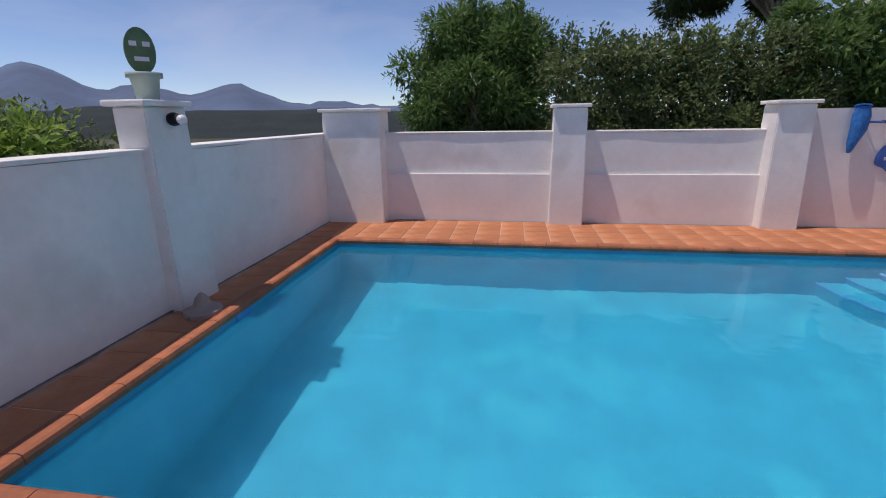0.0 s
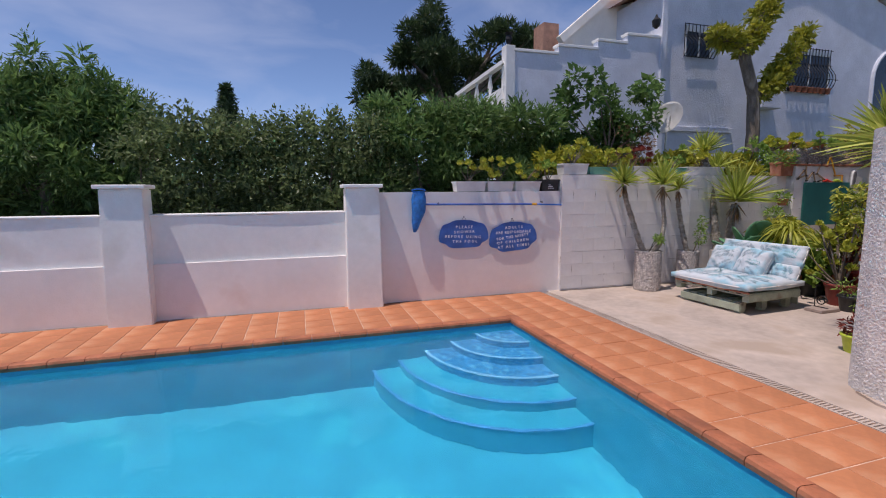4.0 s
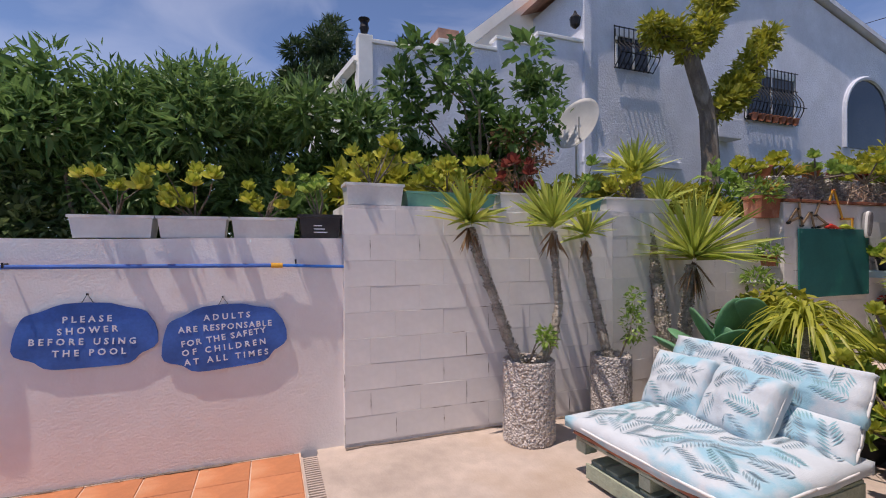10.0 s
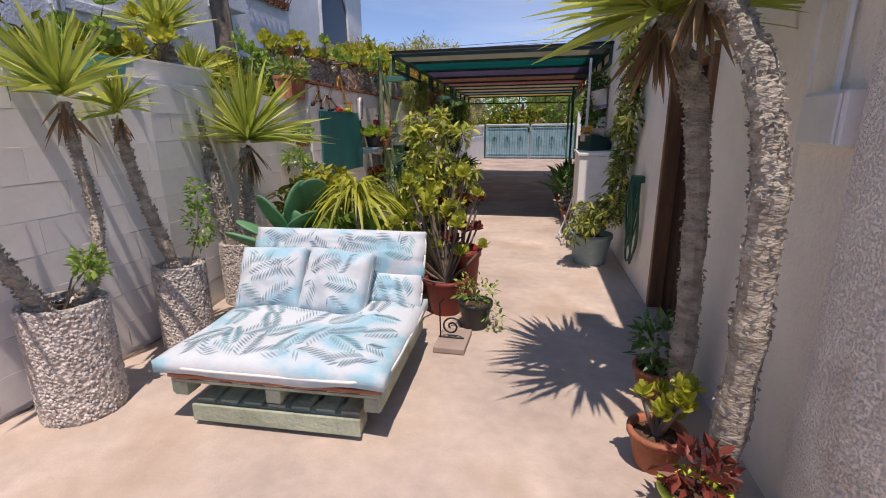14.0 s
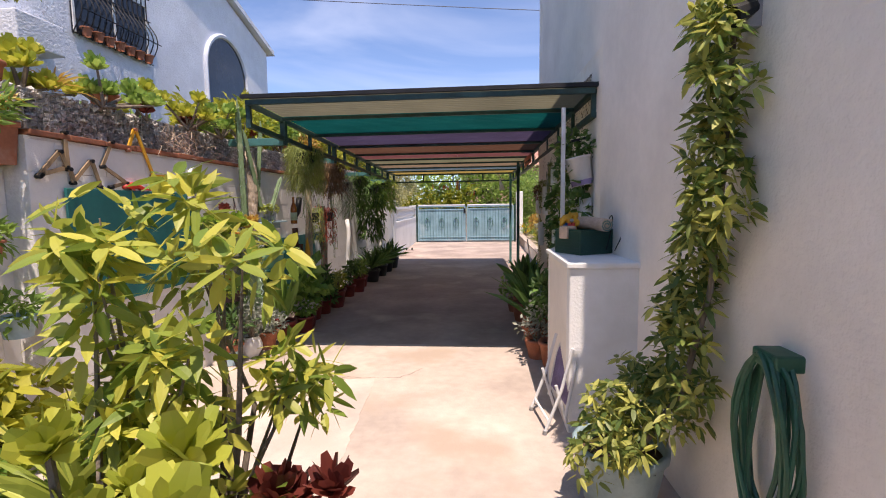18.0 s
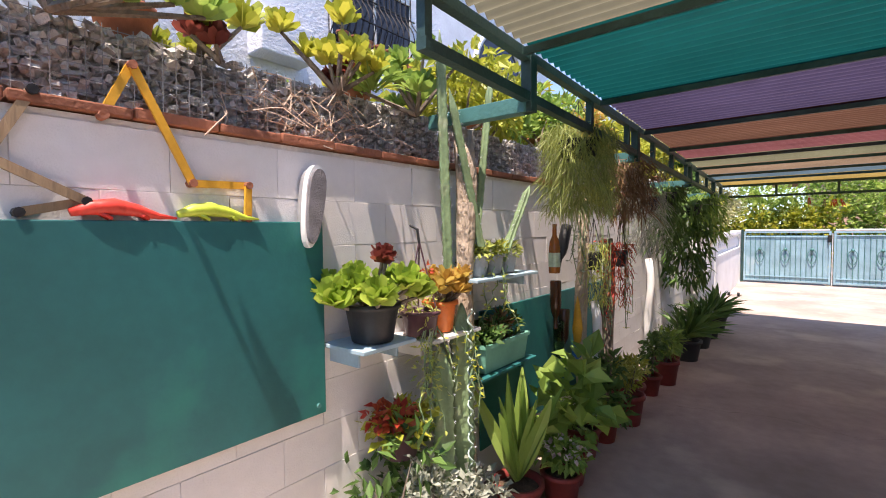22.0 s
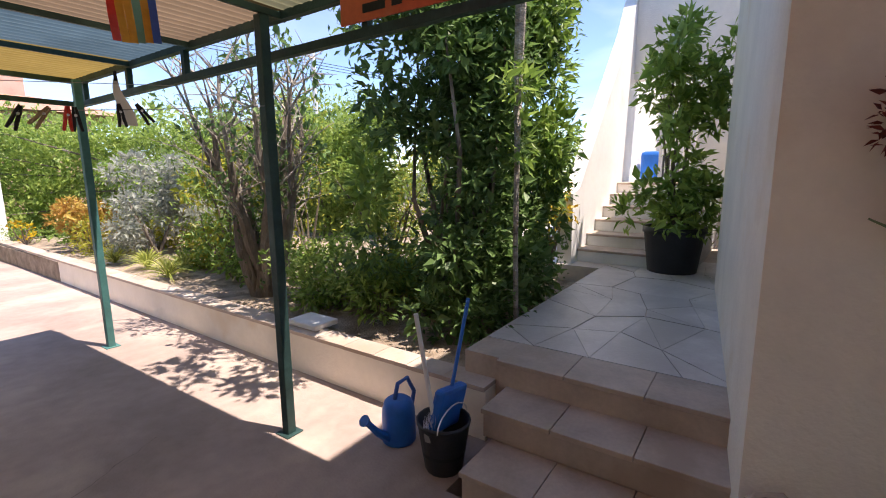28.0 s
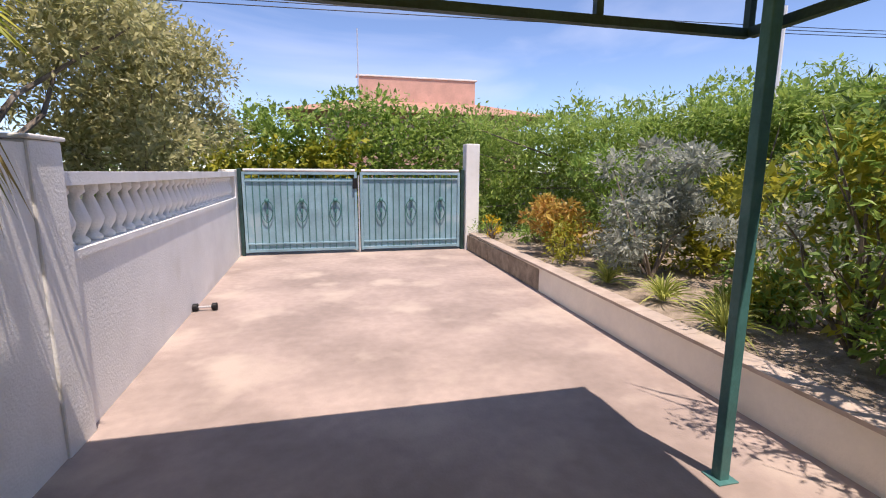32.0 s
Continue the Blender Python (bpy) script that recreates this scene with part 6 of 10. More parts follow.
stick_shape("old wooden slats joined into a triangle", [(4.55, 1.8), (4.71, 1.97), (4.75, 1.87), (4.56, 1.81)], M_WOOD)
stick_shape("old wooden slats joined in a zigzag", [(4.76, 2.1), (4.77, 1.86), (4.79, 1.77), (4.95, 1.93), (5.01, 1.75)], M_WOOD)
stick_shape("old wooden slats joined in a zigzag", [(5.15, 2.09), (5.05, 1.9), (5.26, 1.79), (5.11, 1.755)], M_WOOD)
stick_shape("yellow painted slats joined in a frame", [(5.31, 2.05), (5.39, 2.22), (5.56, 1.865), (5.76, 1.87), (5.755, 1.745)], M_YELLOW)


def lizard(y, m, label):
    t = thing("toy_lizard", label, "toy", at=pose(BX + 0.03, y, 1.737))
    body = [(0, -0.11, 0.02), (0, -0.06, 0.035), (0, 0.0, 0.04), (0, 0.06, 0.03), (0.01, 0.12, 0.012), (0.02, 0.17, 0.006)]
    part("body", tube(bmesh.new(), body, [0.012, 0.022, 0.026, 0.02, 0.01, 0.003], 8), m, t, "", None, True)
    for yy in (-0.05, 0.05):
        for s in (-1, 1):
            part("leg", tube(bmesh.new(), [(0, yy, 0.025), (s * 0.016, yy + 0.025, 0.012), (s * 0.012, yy + 0.04, 0.003)], 0.006, 5), m, t)


lizard(5.33, M_RED, "red plastic toy lizard on the board")
lizard(5.62, M_LIME, "lime green plastic toy lizard on the board")


def shoe():
    t = thing("canvas_shoe", "grey and white canvas shoe hung sole outward", "shoe", at=pose(BX + 0.03, 6.02, 1.8, 0, 0, 0))
    def outline(s):
        out = []
        for k in range(24):
            a = 2 * math.pi * k / 24
            w = 0.046 + 0.01 * math.sin(a) - 0.006 * math.cos(2 * a)
            out.append((s * w * math.cos(a), s * 0.165 * math.sin(a)))
        return out
    part("sole", extrude_x(bmesh.new(), outline(0.95), 0.05, 0.068), M_RUBBER, t, "patterned grey rubber sole", pose(0, 0, 0, -8))
    part("foxing", extrude_x(bmesh.new(), outline(1.06), 0.02, 0.05), M_WHITEP, t, "white rubber edge", pose(0, 0, 0, -8))
    part("upper", extrude_x(bmesh.new(), outline(0.98), -0.01, 0.02), M_GREYP, t, "", pose(0, 0, 0, -8))


shoe()


# rubble edging and clay strip on top of the wall
def wall_top():
    t = thing("clay_edging", "row of red clay edging pieces on the wall", "edging", kind="structure")
    y = 4.52
    while y < 12.7:
        w = R.uniform(0.24, 0.3)
        part("edging_tile", cube(BX - 0.12, BX + 0.028, y, min(y + w - 0.006, 12.79), 2.055, 2.09 + R.uniform(-0.004, 0.004), 0.006), M_BRICKRED, t)
        y += w
    s = thing("stone_edging", "dry stone edging behind wire on the wall top", "stone wall", kind="structure")
    V, F = [], []
    base = [Vector((x, y, z)) for z in (-1, 1) for x, y in ((-1, -1), (1, -1), (1, 1), (-1, 1))]
    fs = [(3, 2, 1, 0), (4, 5, 6, 7), (0, 1, 5, 4), (1, 2, 6, 5), (2, 3, 7, 6), (3, 0, 4, 7)]
    for row in range(15):
        y = 4.5
        while y < 12.6:
            w = R.uniform(0.018, 0.048)
            b = len(V)
            c = Vector((-2.1 + R.uniform(-0.025, 0.03), y + w / 2, 2.108 + row * 0.0188 + R.uniform(-0.008, 0.008)))
            e = Euler((R.uniform(-0.5, 0.5), R.uniform(-0.6, 0.6), R.uniform(-0.7, 0.7))).to_matrix()
            hh = R.uniform(0.008, 0.017)
            for p in base:
                q = Vector((p[0] * 0.026 * R.uniform(0.5, 1.1), p[1] * w * 0.52 * R.uniform(0.6, 1.1), p[2] * hh * R.uniform(0.5, 1.1)))
                V.append(tuple(c + e @ q))
            F += [tuple(b + i for i in f) for f in fs]
            y += w * R.uniform(0.8, 1.0)
    ob = part("rubble_fill", raw("rubble_fill", V, F), M_STONE, s)
    ob["kind"] = "stuff"
    part("core", cube(-2.4, -2.11, 4.5, 12.7, 1.9, 2.36), M_STONE, s)
    bm = bmesh.new()
    for k in range(7):
        bar(bm, (-2.05, 4.5, 2.1 + 0.045 * k), (-2.05, 12.6, 2.1 + 0.045 * k), 0.0022)
    for k in range(180):
        bar(bm, (-2.049, 4.5 + 0.045 * k, 2.09), (-2.049, 4.5 + 0.045 * k + 0.004, 2.385), 0.0022)
    part("wire_netting", bm, M_GREYP, s, "thin grey wire netting")["kind"] = "stuff"


wall_top()


def shelf_pot(kind, label, y, z, r, h, potm, leafm, clumps, n, ln, wd, x=-1.76, extra=None, group="wall pots"):
    t = thing(kind, label, "potted plant", at=pose(x, y, z), group=group)
    pot(t, (0, 0, 0), r * 0.78, r, h, potm)
    part("hook", tube(bmesh.new(), [(-0.02 - r, 0, h * 0.6), (BX - x + 0.005, 0, h * 0.6)], 0.006, 5), M_BLACK, t)
    if clumps:
        crown("leaves", clumps, n, leafm, t, ln, wd, 0.1)
    if extra:
        extra(t, h)
    return t


def small_shelf(y0, y1, z, m=None):
    t = thing("wall_shelf", "small pale blue bracket shelf", "shelf", group="wall shelves")
    part("board", cube(BX + 0.004, -1.64, y0, y1, z - 0.018, z, 0.003), m or M_SHELF, t)
    for y in (y0 + 0.04, y1 - 0.05):
        part("bracket", cube(BX + 0.004, -1.72, y, y + 0.012, z - 0.09, z - 0.019, 0.002), m or M_SHELF, t)


small_shelf(6.1, 6.42, 1.2)
small_shelf(6.92, 7.62, 1.42)
small_shelf(6.5, 6.95, 1.16, M_POTW)
small_shelf(6.95, 7.6, 0.86, M_BOARD)
shelf_pot("echeveria_pot", "lime green rosette succulents in a black pot", 6.26, 1.205, 0.12, 0.17, M_POTB, L_LIME, None, 0, 0, 0, extra=lambda t, h: (aeonium(t, h, 9, 54, 0.1, L_LETT, 0.15, 0.0, 0.1), aeonium(t, h, 2, 34, 0.075, L_RED, 0.06, 0.16, 0.2)))
shelf_pot("hanging_succulent", "trailing succulent in a plum plastic pot", 6.58, 1.165, 0.095, 0.13, M_POTP, L_FERN, [(0, 0, 0.15, 0.1, 0.1, 0.06), (0.06, -0.03, -0.15, 0.06, 0.06, 0.3)], 260, 0.04, 0.012)
shelf_pot("orange_pot", "orange-leaved succulent in an orange pot", 6.74, 1.165, 0.085, 0.16, M_POTO, L_ORANGE, None, 0, 0, 0, extra=lambda t, h: aeonium(t, h, 8, 22, 0.07, L_ORANGE, 0.1, 0.03, 0.12))
for k, (y, lm) in enumerate(((7.08, L_FERN), (7.24, L_LIME), (7.4, L_FERN))):
    shelf_pot("cup_pot", "small grey cup with succulents", y, 1.425, 0.075, 0.12, M_GREYP, lm, [(0, 0, 0.14, 0.09, 0.09, 0.05)], 150, 0.045, 0.02, group="grey cups")


def green_trough():
    t = thing("green_trough", "pale green trough of dark rosettes", "planter", at=pose(-1.74, 7.27, 0.865))
    part("trough", trough(bmesh.new(), 0, 0, 0, 0.17, 0.5, 0.17), M_POTG, t)
    part("soil", cube(-0.06, 0.06, -0.22, 0.22, 0.135, 0.14), M_SOIL, t)
    P = []
    for k in range(12):
        y = R.uniform(-0.22, 0.22)
        P.append((R.uniform(-0.05, 0.06), y, 0.19 + R.uniform(0, 0.07), 0.06, 0.06, 0.03))
    crown("leaves", P[:8], 320, L_DARK, t, 0.06, 0.03, -0.3)
    crown("leaves", P[8:], 140, L_BROWN, t, 0.055, 0.03, -0.3)


green_trough()


def cork_post(y, x, top, r=0.06, m=None, label="rough pale trunk post with cacti tied to it", lean=0.0, name="trunk_post"):
    t = thing(name, label, "post", at=pose(x, y, 0), group="trunk posts")
    pts = [(0.02 * math.sin(k * 1.3), lean * k / 8 + 0.02 * math.cos(k * 1.7), top * k / 8) for k in range(9)]
    part("trunk", tube(bmesh.new(), pts, [r * R.uniform(0.85, 1.15) for _ in pts], 10), m or M_CORK, t, "", None, True)
    return t


def cactus(y, x, z0, z1, r, label, lean=(0, 0), ribs=5):
    t = thing("column_cactus", label, "cactus", at=pose(x, y, z0), group="column cacti")
    bm = bmesh.new()
    n = max(14, int((z1 - z0) / 0.02))
    seg = ribs * 4
    rings = []
    for k in range(n + 1):
        f = k / n
        rr = r * (1 - 0.9 * max(0, f - 0.88) / 0.12)
        rings.append([bm.verts.new((lean[0] * f + rr * (1 + (0.32 + 0.12 * math.sin((z1 - z0) * f * 90)) * math.cos(ribs * a)) * math.cos(a), lean[1] * f + rr * (1 + (0.32 + 0.12 * math.sin((z1 - z0) * f * 90)) * math.cos(ribs * a)) * math.sin(a), (z1 - z0) * f)) for a in [2 * math.pi * j / seg for j in range(seg)]])
    for a, b in zip(rings, rings[1:]):
        for j in range(seg):
            bm.faces.new((a[j], a[(j + 1) % seg], b[(j + 1) % seg], b[j]))
    bm.faces.new(rings[-1])
    part("stem", bm, M_CACTUS, t, "", None, True)
    P, Wv = [], []
    for k in range(16):
        for j in range(ribs):
            a = 2 * math.pi * j / ribs
            f = (k + 0.5) / 16
            for _ in range(3):
                P.append((lean[0] * f + r * 1.25 * math.cos(a), lean[1] * f + r * 1.25 * math.sin(a), (z1 - z0) * f))
                Wv.append((math.cos(a) + R.gauss(0, 0.5), math.sin(a) + R.gauss(0, 0.5), R.gauss(0, 0.5)))
    part("spines", leaf_mesh("spines", P, Wv, 0.02, 0.002), M_LETTER, t)


cork_post(6.98, -1.77, 2.25, 0.056)
cactus(6.85, -1.7, 0.0, 1.3, 0.062, "tall ribbed cactus against the post", (0, 0), 4)
cactus(6.9, -1.82, 1.2, 2.75, 0.026, "pale column cactus rising above the wall", (0.04, -0.12), 4)
cactus(7.04, -1.7, 1.6, 2.45, 0.022, "thin finned cactus tied to the post", (-0.05, -0.22), 4)
cactus(7.06, -1.74, 1.7, 2.6, 0.02, "thin finned cactus tied to the post", (0.02, 0.12), 4)
def wavy_ridge(y, x, z0, z1):
    t = thing("spiny_ridge", "pale wavy spined ridge of a cactus stem", "cactus", at=pose(x, y, 0))
    pts = [(0.012 * math.sin(z * 70), 0.016 * math.cos(z * 70), z) for z in [z0 + (z1 - z0) * k / 150 for k in range(151)]]
    part("ridge", tube(bmesh.new(), pts, 0.005, 5), M_CELADON, t)


wavy_ridge(6.82, -1.622, 0.02, 1.28)


def trailer(y, x, z0, z1, m, label, n=5):
    """Thin stems that hang down from a shelf, with a few small leaves."""
    t = thing("trailing_stems", label, "plant", at=pose(x, y, z0), group="trailing stems")
    P, Wv = [], []
    for k in range(n):
        p = [Vector((R.uniform(-0.04, 0.04), R.uniform(-0.08, 0.08), 0.02))]
        ln = (z0 - z1) * R.uniform(0.6, 1.0)
        for j in range(7):
            p.append(p[-1] + Vector((R.uniform(-0.02, 0.025), R.uniform(-0.035, 0.035), -ln / 7)))
            for _ in range(2):
                P.append(p[-1])
                Wv.append((R.gauss(0, 1), R.gauss(0, 1), R.gauss(-0.2, 0.6)))
        part("stem", tube(bmesh.new(), p, 0.0035, 4), M_CACTUS, t)
    part("leaves", leaf_mesh("leaves", P, Wv, 0.035, 0.016), m, t)


trailer(6.56, -1.64, 1.2, 0.72, L_FERN, "pale trailing stems hanging from the plum pot", 7)
trailer(6.78, -1.64, 1.18, 0.68, L_LIME, "yellow-green trailing stems below the orange pot", 4)
trailer(7.15, -1.66, 1.46, 1.1, L_FERN, "thin trailing stems from the grey cups", 4)
trailer(8.75, -1.62, 1.7, 0.6, L_REDB, "long red-leaved trailing stems", 8)
trailer(9.3, -1.6, 1.9, 0.7, L_FERN, "long pale trailing stems among the posts", 8)
trailer(8.35, -1.66, 1.9, 1.2, L_GREY, "grey trailing stems over the bottles", 8)


def wire_hanger(y, x, z):
    t = thing("wire_hanger", "three dark plastic wires on a wall hook with a red flower", "hanger", at=pose(x, y, z))
    for a in (0.3, 2.4, 4.5):
        part("wire", tube(bmesh.new(), [(0.09 * math.cos(a), 0.09 * math.sin(a), 0.0), (0.02 * math.cos(a), 0.02 * math.sin(a), 0.26), (0, 0, 0.34)], 0.0045, 5), M_POTP, t)
    part("hook", tube(bmesh.new(), [(0, 0, 0.33), (-0.01, 0, 0.4), (-0.06, 0, 0.42)], 0.007, 6), M_BLACK, t)
    crown("flowers", [(0.02, 0.02, 0.2, 0.03, 0.05, 0.02)], 14, L_REDB, t, 0.03, 0.02)


wire_hanger(6.58, -1.76, 1.3)
cactus(6.68, -1.68, 0.0, 1.12, 0.052, "tall dark green column cactus", (0, -0.03), 4)
cactus(7.3, -1.72, 1.5, 1.98, 0.022, "leaning thin cactus in a cup", (0.05, 0.26), 5)
cork_post(8.5, -1.7, 1.95, 0.05)
cork_post(9.05, -1.68, 1.6, 0.06, M_BARK, "dark trunk post wrapped in climbers")
cork_post(10.35, -1.66, 1.35, 0.045, M_PIPE, "white plastic pipe standing by the wall", name="white_pipe")
cork_post(8.55, -1.6, 1.1, 0.035, M_PIPE, "thin white pipe standing by the wall", name="white_pipe")


def pot_shrub(label, x, y, r, h, potm, leafm, clumps, n, ln, wd, kind="potted_shrub", stems=5):
    t = thing(kind, label, "potted plant", at=pose(x, y, 0), group="pots along the passage")
    pot(t, (0, 0, 0), r * 0.75, r, h, potm)
    part("woody_stem", twigs(bmesh.new(), (0, 0, h * 0.8), clumps[:stems], 0.012), M_BARK, t)
    crown("crown", clumps, n, leafm, t, ln, wd)
    return t


B = lambda w, z0, z1, k, s: [(R.uniform(-w, w), R.uniform(-w, w), R.uniform(z0, z1), s, s, s) for _ in range(k)]
bw = pot_shrub("sparse shrub in a clay pot painted blue below its rim", -1.72, 6.26, 0.13, 0.22, M_POTT, L_DARK, B(0.16, 0.3, 0.72, 8, 0.12), 240, 0.085, 0.035)
part("painted_band", lathe(bmesh.new(), [(0.1, 0.004), (0.1045, 0.03), (0.124, 0.15)], 20, close=False), M_SHELF, bw, "chalky blue painted band", None, True)
vs = thing("potted_shrub", "grey-green bush in a bulging white vase", "potted plant", at=pose(-1.62, 6.5, 0), group="pots along the passage")
part("pot", lathe(bmesh.new(), [(0.07, 0), (0.075, 0.008), (0.115, 0.08), (0.12, 0.13), (0.1, 0.19), (0.085, 0.21), (0.092, 0.225), (0.08, 0.225), (0.075, 0.2)], 22, close=False), M_POTW, vs, "", None, True)
part("soil", lathe(bmesh.new(), [(0.078, 0.2), (0.03, 0.206), (0.002, 0.207)], 12), M_SOIL, vs)
vcl = B(0.15, 0.3, 0.58, 8, 0.12)
part("woody_stem", twigs(bmesh.new(), (0, 0, 0.18), vcl[:5], 0.01), M_BARK, vs)
crown("crown", vcl, 560, L_GREY, vs, 0.045, 0.024)
pot_shrub("grey leafy bush with pale flowers", -1.6, 6.8, 0.13, 0.2, M_POTT, L_GREY, B(0.15, 0.25, 0.5, 7, 0.12), 420, 0.05, 0.03)
shelf_pot("red_flower_pot", "red-flowered kalanchoe in a hanging pot", 6.42, 0.62, 0.11, 0.14, M_POTP, L_REDB, [(0, -0.05, 0.2, 0.1, 0.12, 0.05)], 120, 0.05, 0.035, extra=lambda t, h: crown("leaves", [(0, 0, 0.15, 0.14, 0.16, 0.08)], 160, L_LIME, t, 0.06, 0.04))


def snake_plant(t, h, n=14, ln=0.6, m=None):
    rosette("leaf_head", (0, 0, h * 0.85), (0, 0, 1.2), n, ln, 0.09, m or L_GREEN, t, (0.6, 1.5), 0.05, seg=6, spoon="lance")


def low_pot(label, x, y, r, h, potm, build, kind="potted_plant"):
    t = thing(kind, label, "potted plant", at=pose(x, y, 0), group="pots along the passage")
    pot(t, (0, 0, 0), r * 0.78, r, h, potm)
    build(t, h)
    return t


low_pot("broad upright green leaves in a dark red pot", -1.55, 7.2, 0.14, 0.22, M_POTR, lambda t, h: snake_plant(t, h, 12, 0.62))
low_pot("big-leaved green plant in a red pot", -1.5, 7.75, 0.15, 0.24, M_POTR, lambda t, h: crown("leaves", [(0, 0, h + 0.25, 0.22, 0.22, 0.25), (0.05, 0.1, h + 0.5, 0.12, 0.12, 0.1)], 120, L_GREEN, t, 0.16, 0.12))
low_pot("pink and white flowering plant in a red pot", -1.42, 7.5, 0.12, 0.2, M_POTR, lambda t, h: (crown("leaves", [(0, 0, h + 0.1, 0.15, 0.15, 0.08)], 140, L_GREEN, t, 0.06, 0.04), crown("flowers", [(0.03, 0, h + 0.15, 0.14, 0.14, 0.05)], 50, L_PINKW, t, 0.04, 0.035)))
for k, y in enumerate((8.15, 8.5, 8.95, 9.3, 9.8, 10.25, 10.8)):
    lm = (L_GREEN, L_DARK, L_FERN, L_LIME, L_OLEA, L_GREEN, L_DARK)[k]
    hh = (0.14, 0.34, 0.2, 0.1, 0.3, 0.18, 0.36)[k]
    def tuft(t, h, hh=hh, lm=lm, k=k):
        cl = [(R.uniform(-0.08, 0.1), R.uniform(-0.1, 0.1), h + R.uniform(0.04, hh + 0.1), 0.09, 0.1, 0.08) for _ in range(7)]
        part("woody_stem", twigs(bmesh.new(), (0, 0, h * 0.8), cl, 0.006), M_BARK, t)
        crown("leaves", cl, 260, lm, t, (0.07, 0.1, 0.06, 0.08)[k % 4], (0.04, 0.04, 0.015, 0.05)[k % 4])
    low_pot("leafy plant in a dark red pot along the wall", -1.56 + 0.05 * (k % 3), y, (0.14, 0.11, 0.13)[k % 3], (0.23, 0.2, 0.26)[k % 3], M_POTR, tuft)
for y in (11.4, 12.2, 12.9, 13.6):
    low_pot("dark shade plant with long leaves by the wall", -1.48, y, 0.17, 0.26, M_POTB, lambda t, h: rosette("leaf_head", (0, 0, h), (0.2, 0, 0.4), 34, 0.6, 0.07, L_DARK, t, (0.1, 1.4), 0.25, seg=3))


def hanging_fern(label, x, y, z, r, drop, m, n, ln, wd, kind="hanging_plant", moss=None):
    t = thing(kind, label, "hanging plant", at=pose(x, y, z), group="hanging plants")
    part("basket", lathe(bmesh.new(), [(r * 0.35, -0.14), (r * 0.5, -0.1), (r * 0.6, 0)], 14, close=False), moss or M_POTB, t, "", None, True)
    for k in range(3):
        a = 2.1 * k
        part("wire", tube(bmesh.new(), [(r * 0.55 * math.cos(a), r * 0.55 * math.sin(a), 0), (0, 0, 0.28)], 0.003, 4), M_BLACK, t)
    a = NPR.rand(n) * 6.283
    rad = r * NPR.rand(n) ** 0.5
    P = np.stack([rad * np.cos(a), rad * np.sin(a), 0.08 - drop * NPR.rand(n) ** 1.3], 1)
    Wv = np.stack([np.cos(a) * 0.5, np.sin(a) * 0.5, -0.6 + 0.9 * NPR.normal(size=n) * 0.5], 1) + 0.55 * NPR.normal(size=(n, 3))
    part("foliage", leaf_mesh("foliage", P, Wv, ln * (0.6 + 0.7 * NPR.rand(n)), wd, 0.2, 0.4, 3), m, t)


hanging_fern("dense mistletoe cactus hanging from a bracket", -1.5, 7.95, 2.3, 0.24, 0.55, L_TRAIL, 3000, 0.11, 0.007)
hanging_fern("rust-brown hanging fern ball", -1.5, 9.0, 2.2, 0.2, 0.45, L_BROWN, 900, 0.14, 0.012, moss=M_CORK)
hanging_fern("grey hanging air plants in a small basket", -1.5, 9.7, 2.0, 0.15, 0.6, L_GREY, 600, 0.14, 0.008)
hanging_fern("dark green trailing plant in a hanging basket", -1.55, 10.6, 2.1, 0.18, 0.7, L_DARK, 600, 0.12, 0.02)
hanging_fern("red trailing tassels of a hanging succulent", -1.55, 9.0, 1.5, 0.1, 0.55, L_REDB, 400, 0.07, 0.008)
hanging_fern("pale trailing succulent in a hanging basket", -1.62, 8.55, 1.5, 0.12, 0.5, L_FERN, 500, 0.06, 0.008)
hanging_fern("dark climber mass at the wall end", -1.6, 12.0, 2.0, 0.3, 1.2, L_DARK, 900, 0.12, 0.04)
hanging_fern("green hanging plant at the wall end", -1.6, 13.3, 2.15, 0.3, 0.7, L_GREEN, 700, 0.12, 0.03)
rosette_t = thing("bromeliad", "yellow-green bromeliad on a trunk post", "plant", at=pose(-1.6, 8.65, 1.85))
rosette("leaf_head", (0, 0, 0), (0, 0, 0.3), 30, 0.35, 0.03, L_LIME, rosette_t, (0.1, 1.4), 0.3)


def bottle(y, z, m, label, tilt=0, paper=False, turn=180):
    t = thing("bottle", label, "bottle", at=pose(-1.76, y, z, tilt, turn, 0) @ Matrix.Scale(1.2, 4), group="hung bottles")
    part("glass", lathe(bmesh.new(), [(0.034, 0), (0.036, 0.01), (0.036, 0.16), (0.03, 0.2), (0.014, 0.24), (0.013, 0.3), (0.015, 0.302), (0.015, 0.31)], 14), m, t, "", None, True)
    if paper:
        part("paper_label", lathe(bmesh.new(), [(0.0368, 0.04), (0.0368, 0.13)], 14, close=False), M_LABEL, t)


bottle(8.12, 1.36, M_AMBER, "amber glass bottle with a pale green label", 0, True, 0)
bottle(8.34, 1.72, M_POTB, "black flask hung aslant on the wall", 25)
bottle(8.14, 1.3, M_BOTTLEB, "dark brown glass bottle hung upside down")
bottle(8.3, 1.06, M_BOTTLEB, "dark brown glass bottle hung upside down", 6)
bottle(8.2, 0.98, M_BOTTLE, "green glass bottle hung among the plants")
sk = thing("painted_gourd", "yellow and orange painted gourd hanging down", "ornament", at=pose(-1.7, 8.42, 0.95))
part("body", lathe(bmesh.new(), [(0.004, -0.2), (0.03, -0.16), (0.042, -0.06), (0.03, 0.05), (0.016, 0.14), (0.004, 0.2)], 10), M_YELLOW, sk, "", None, True)
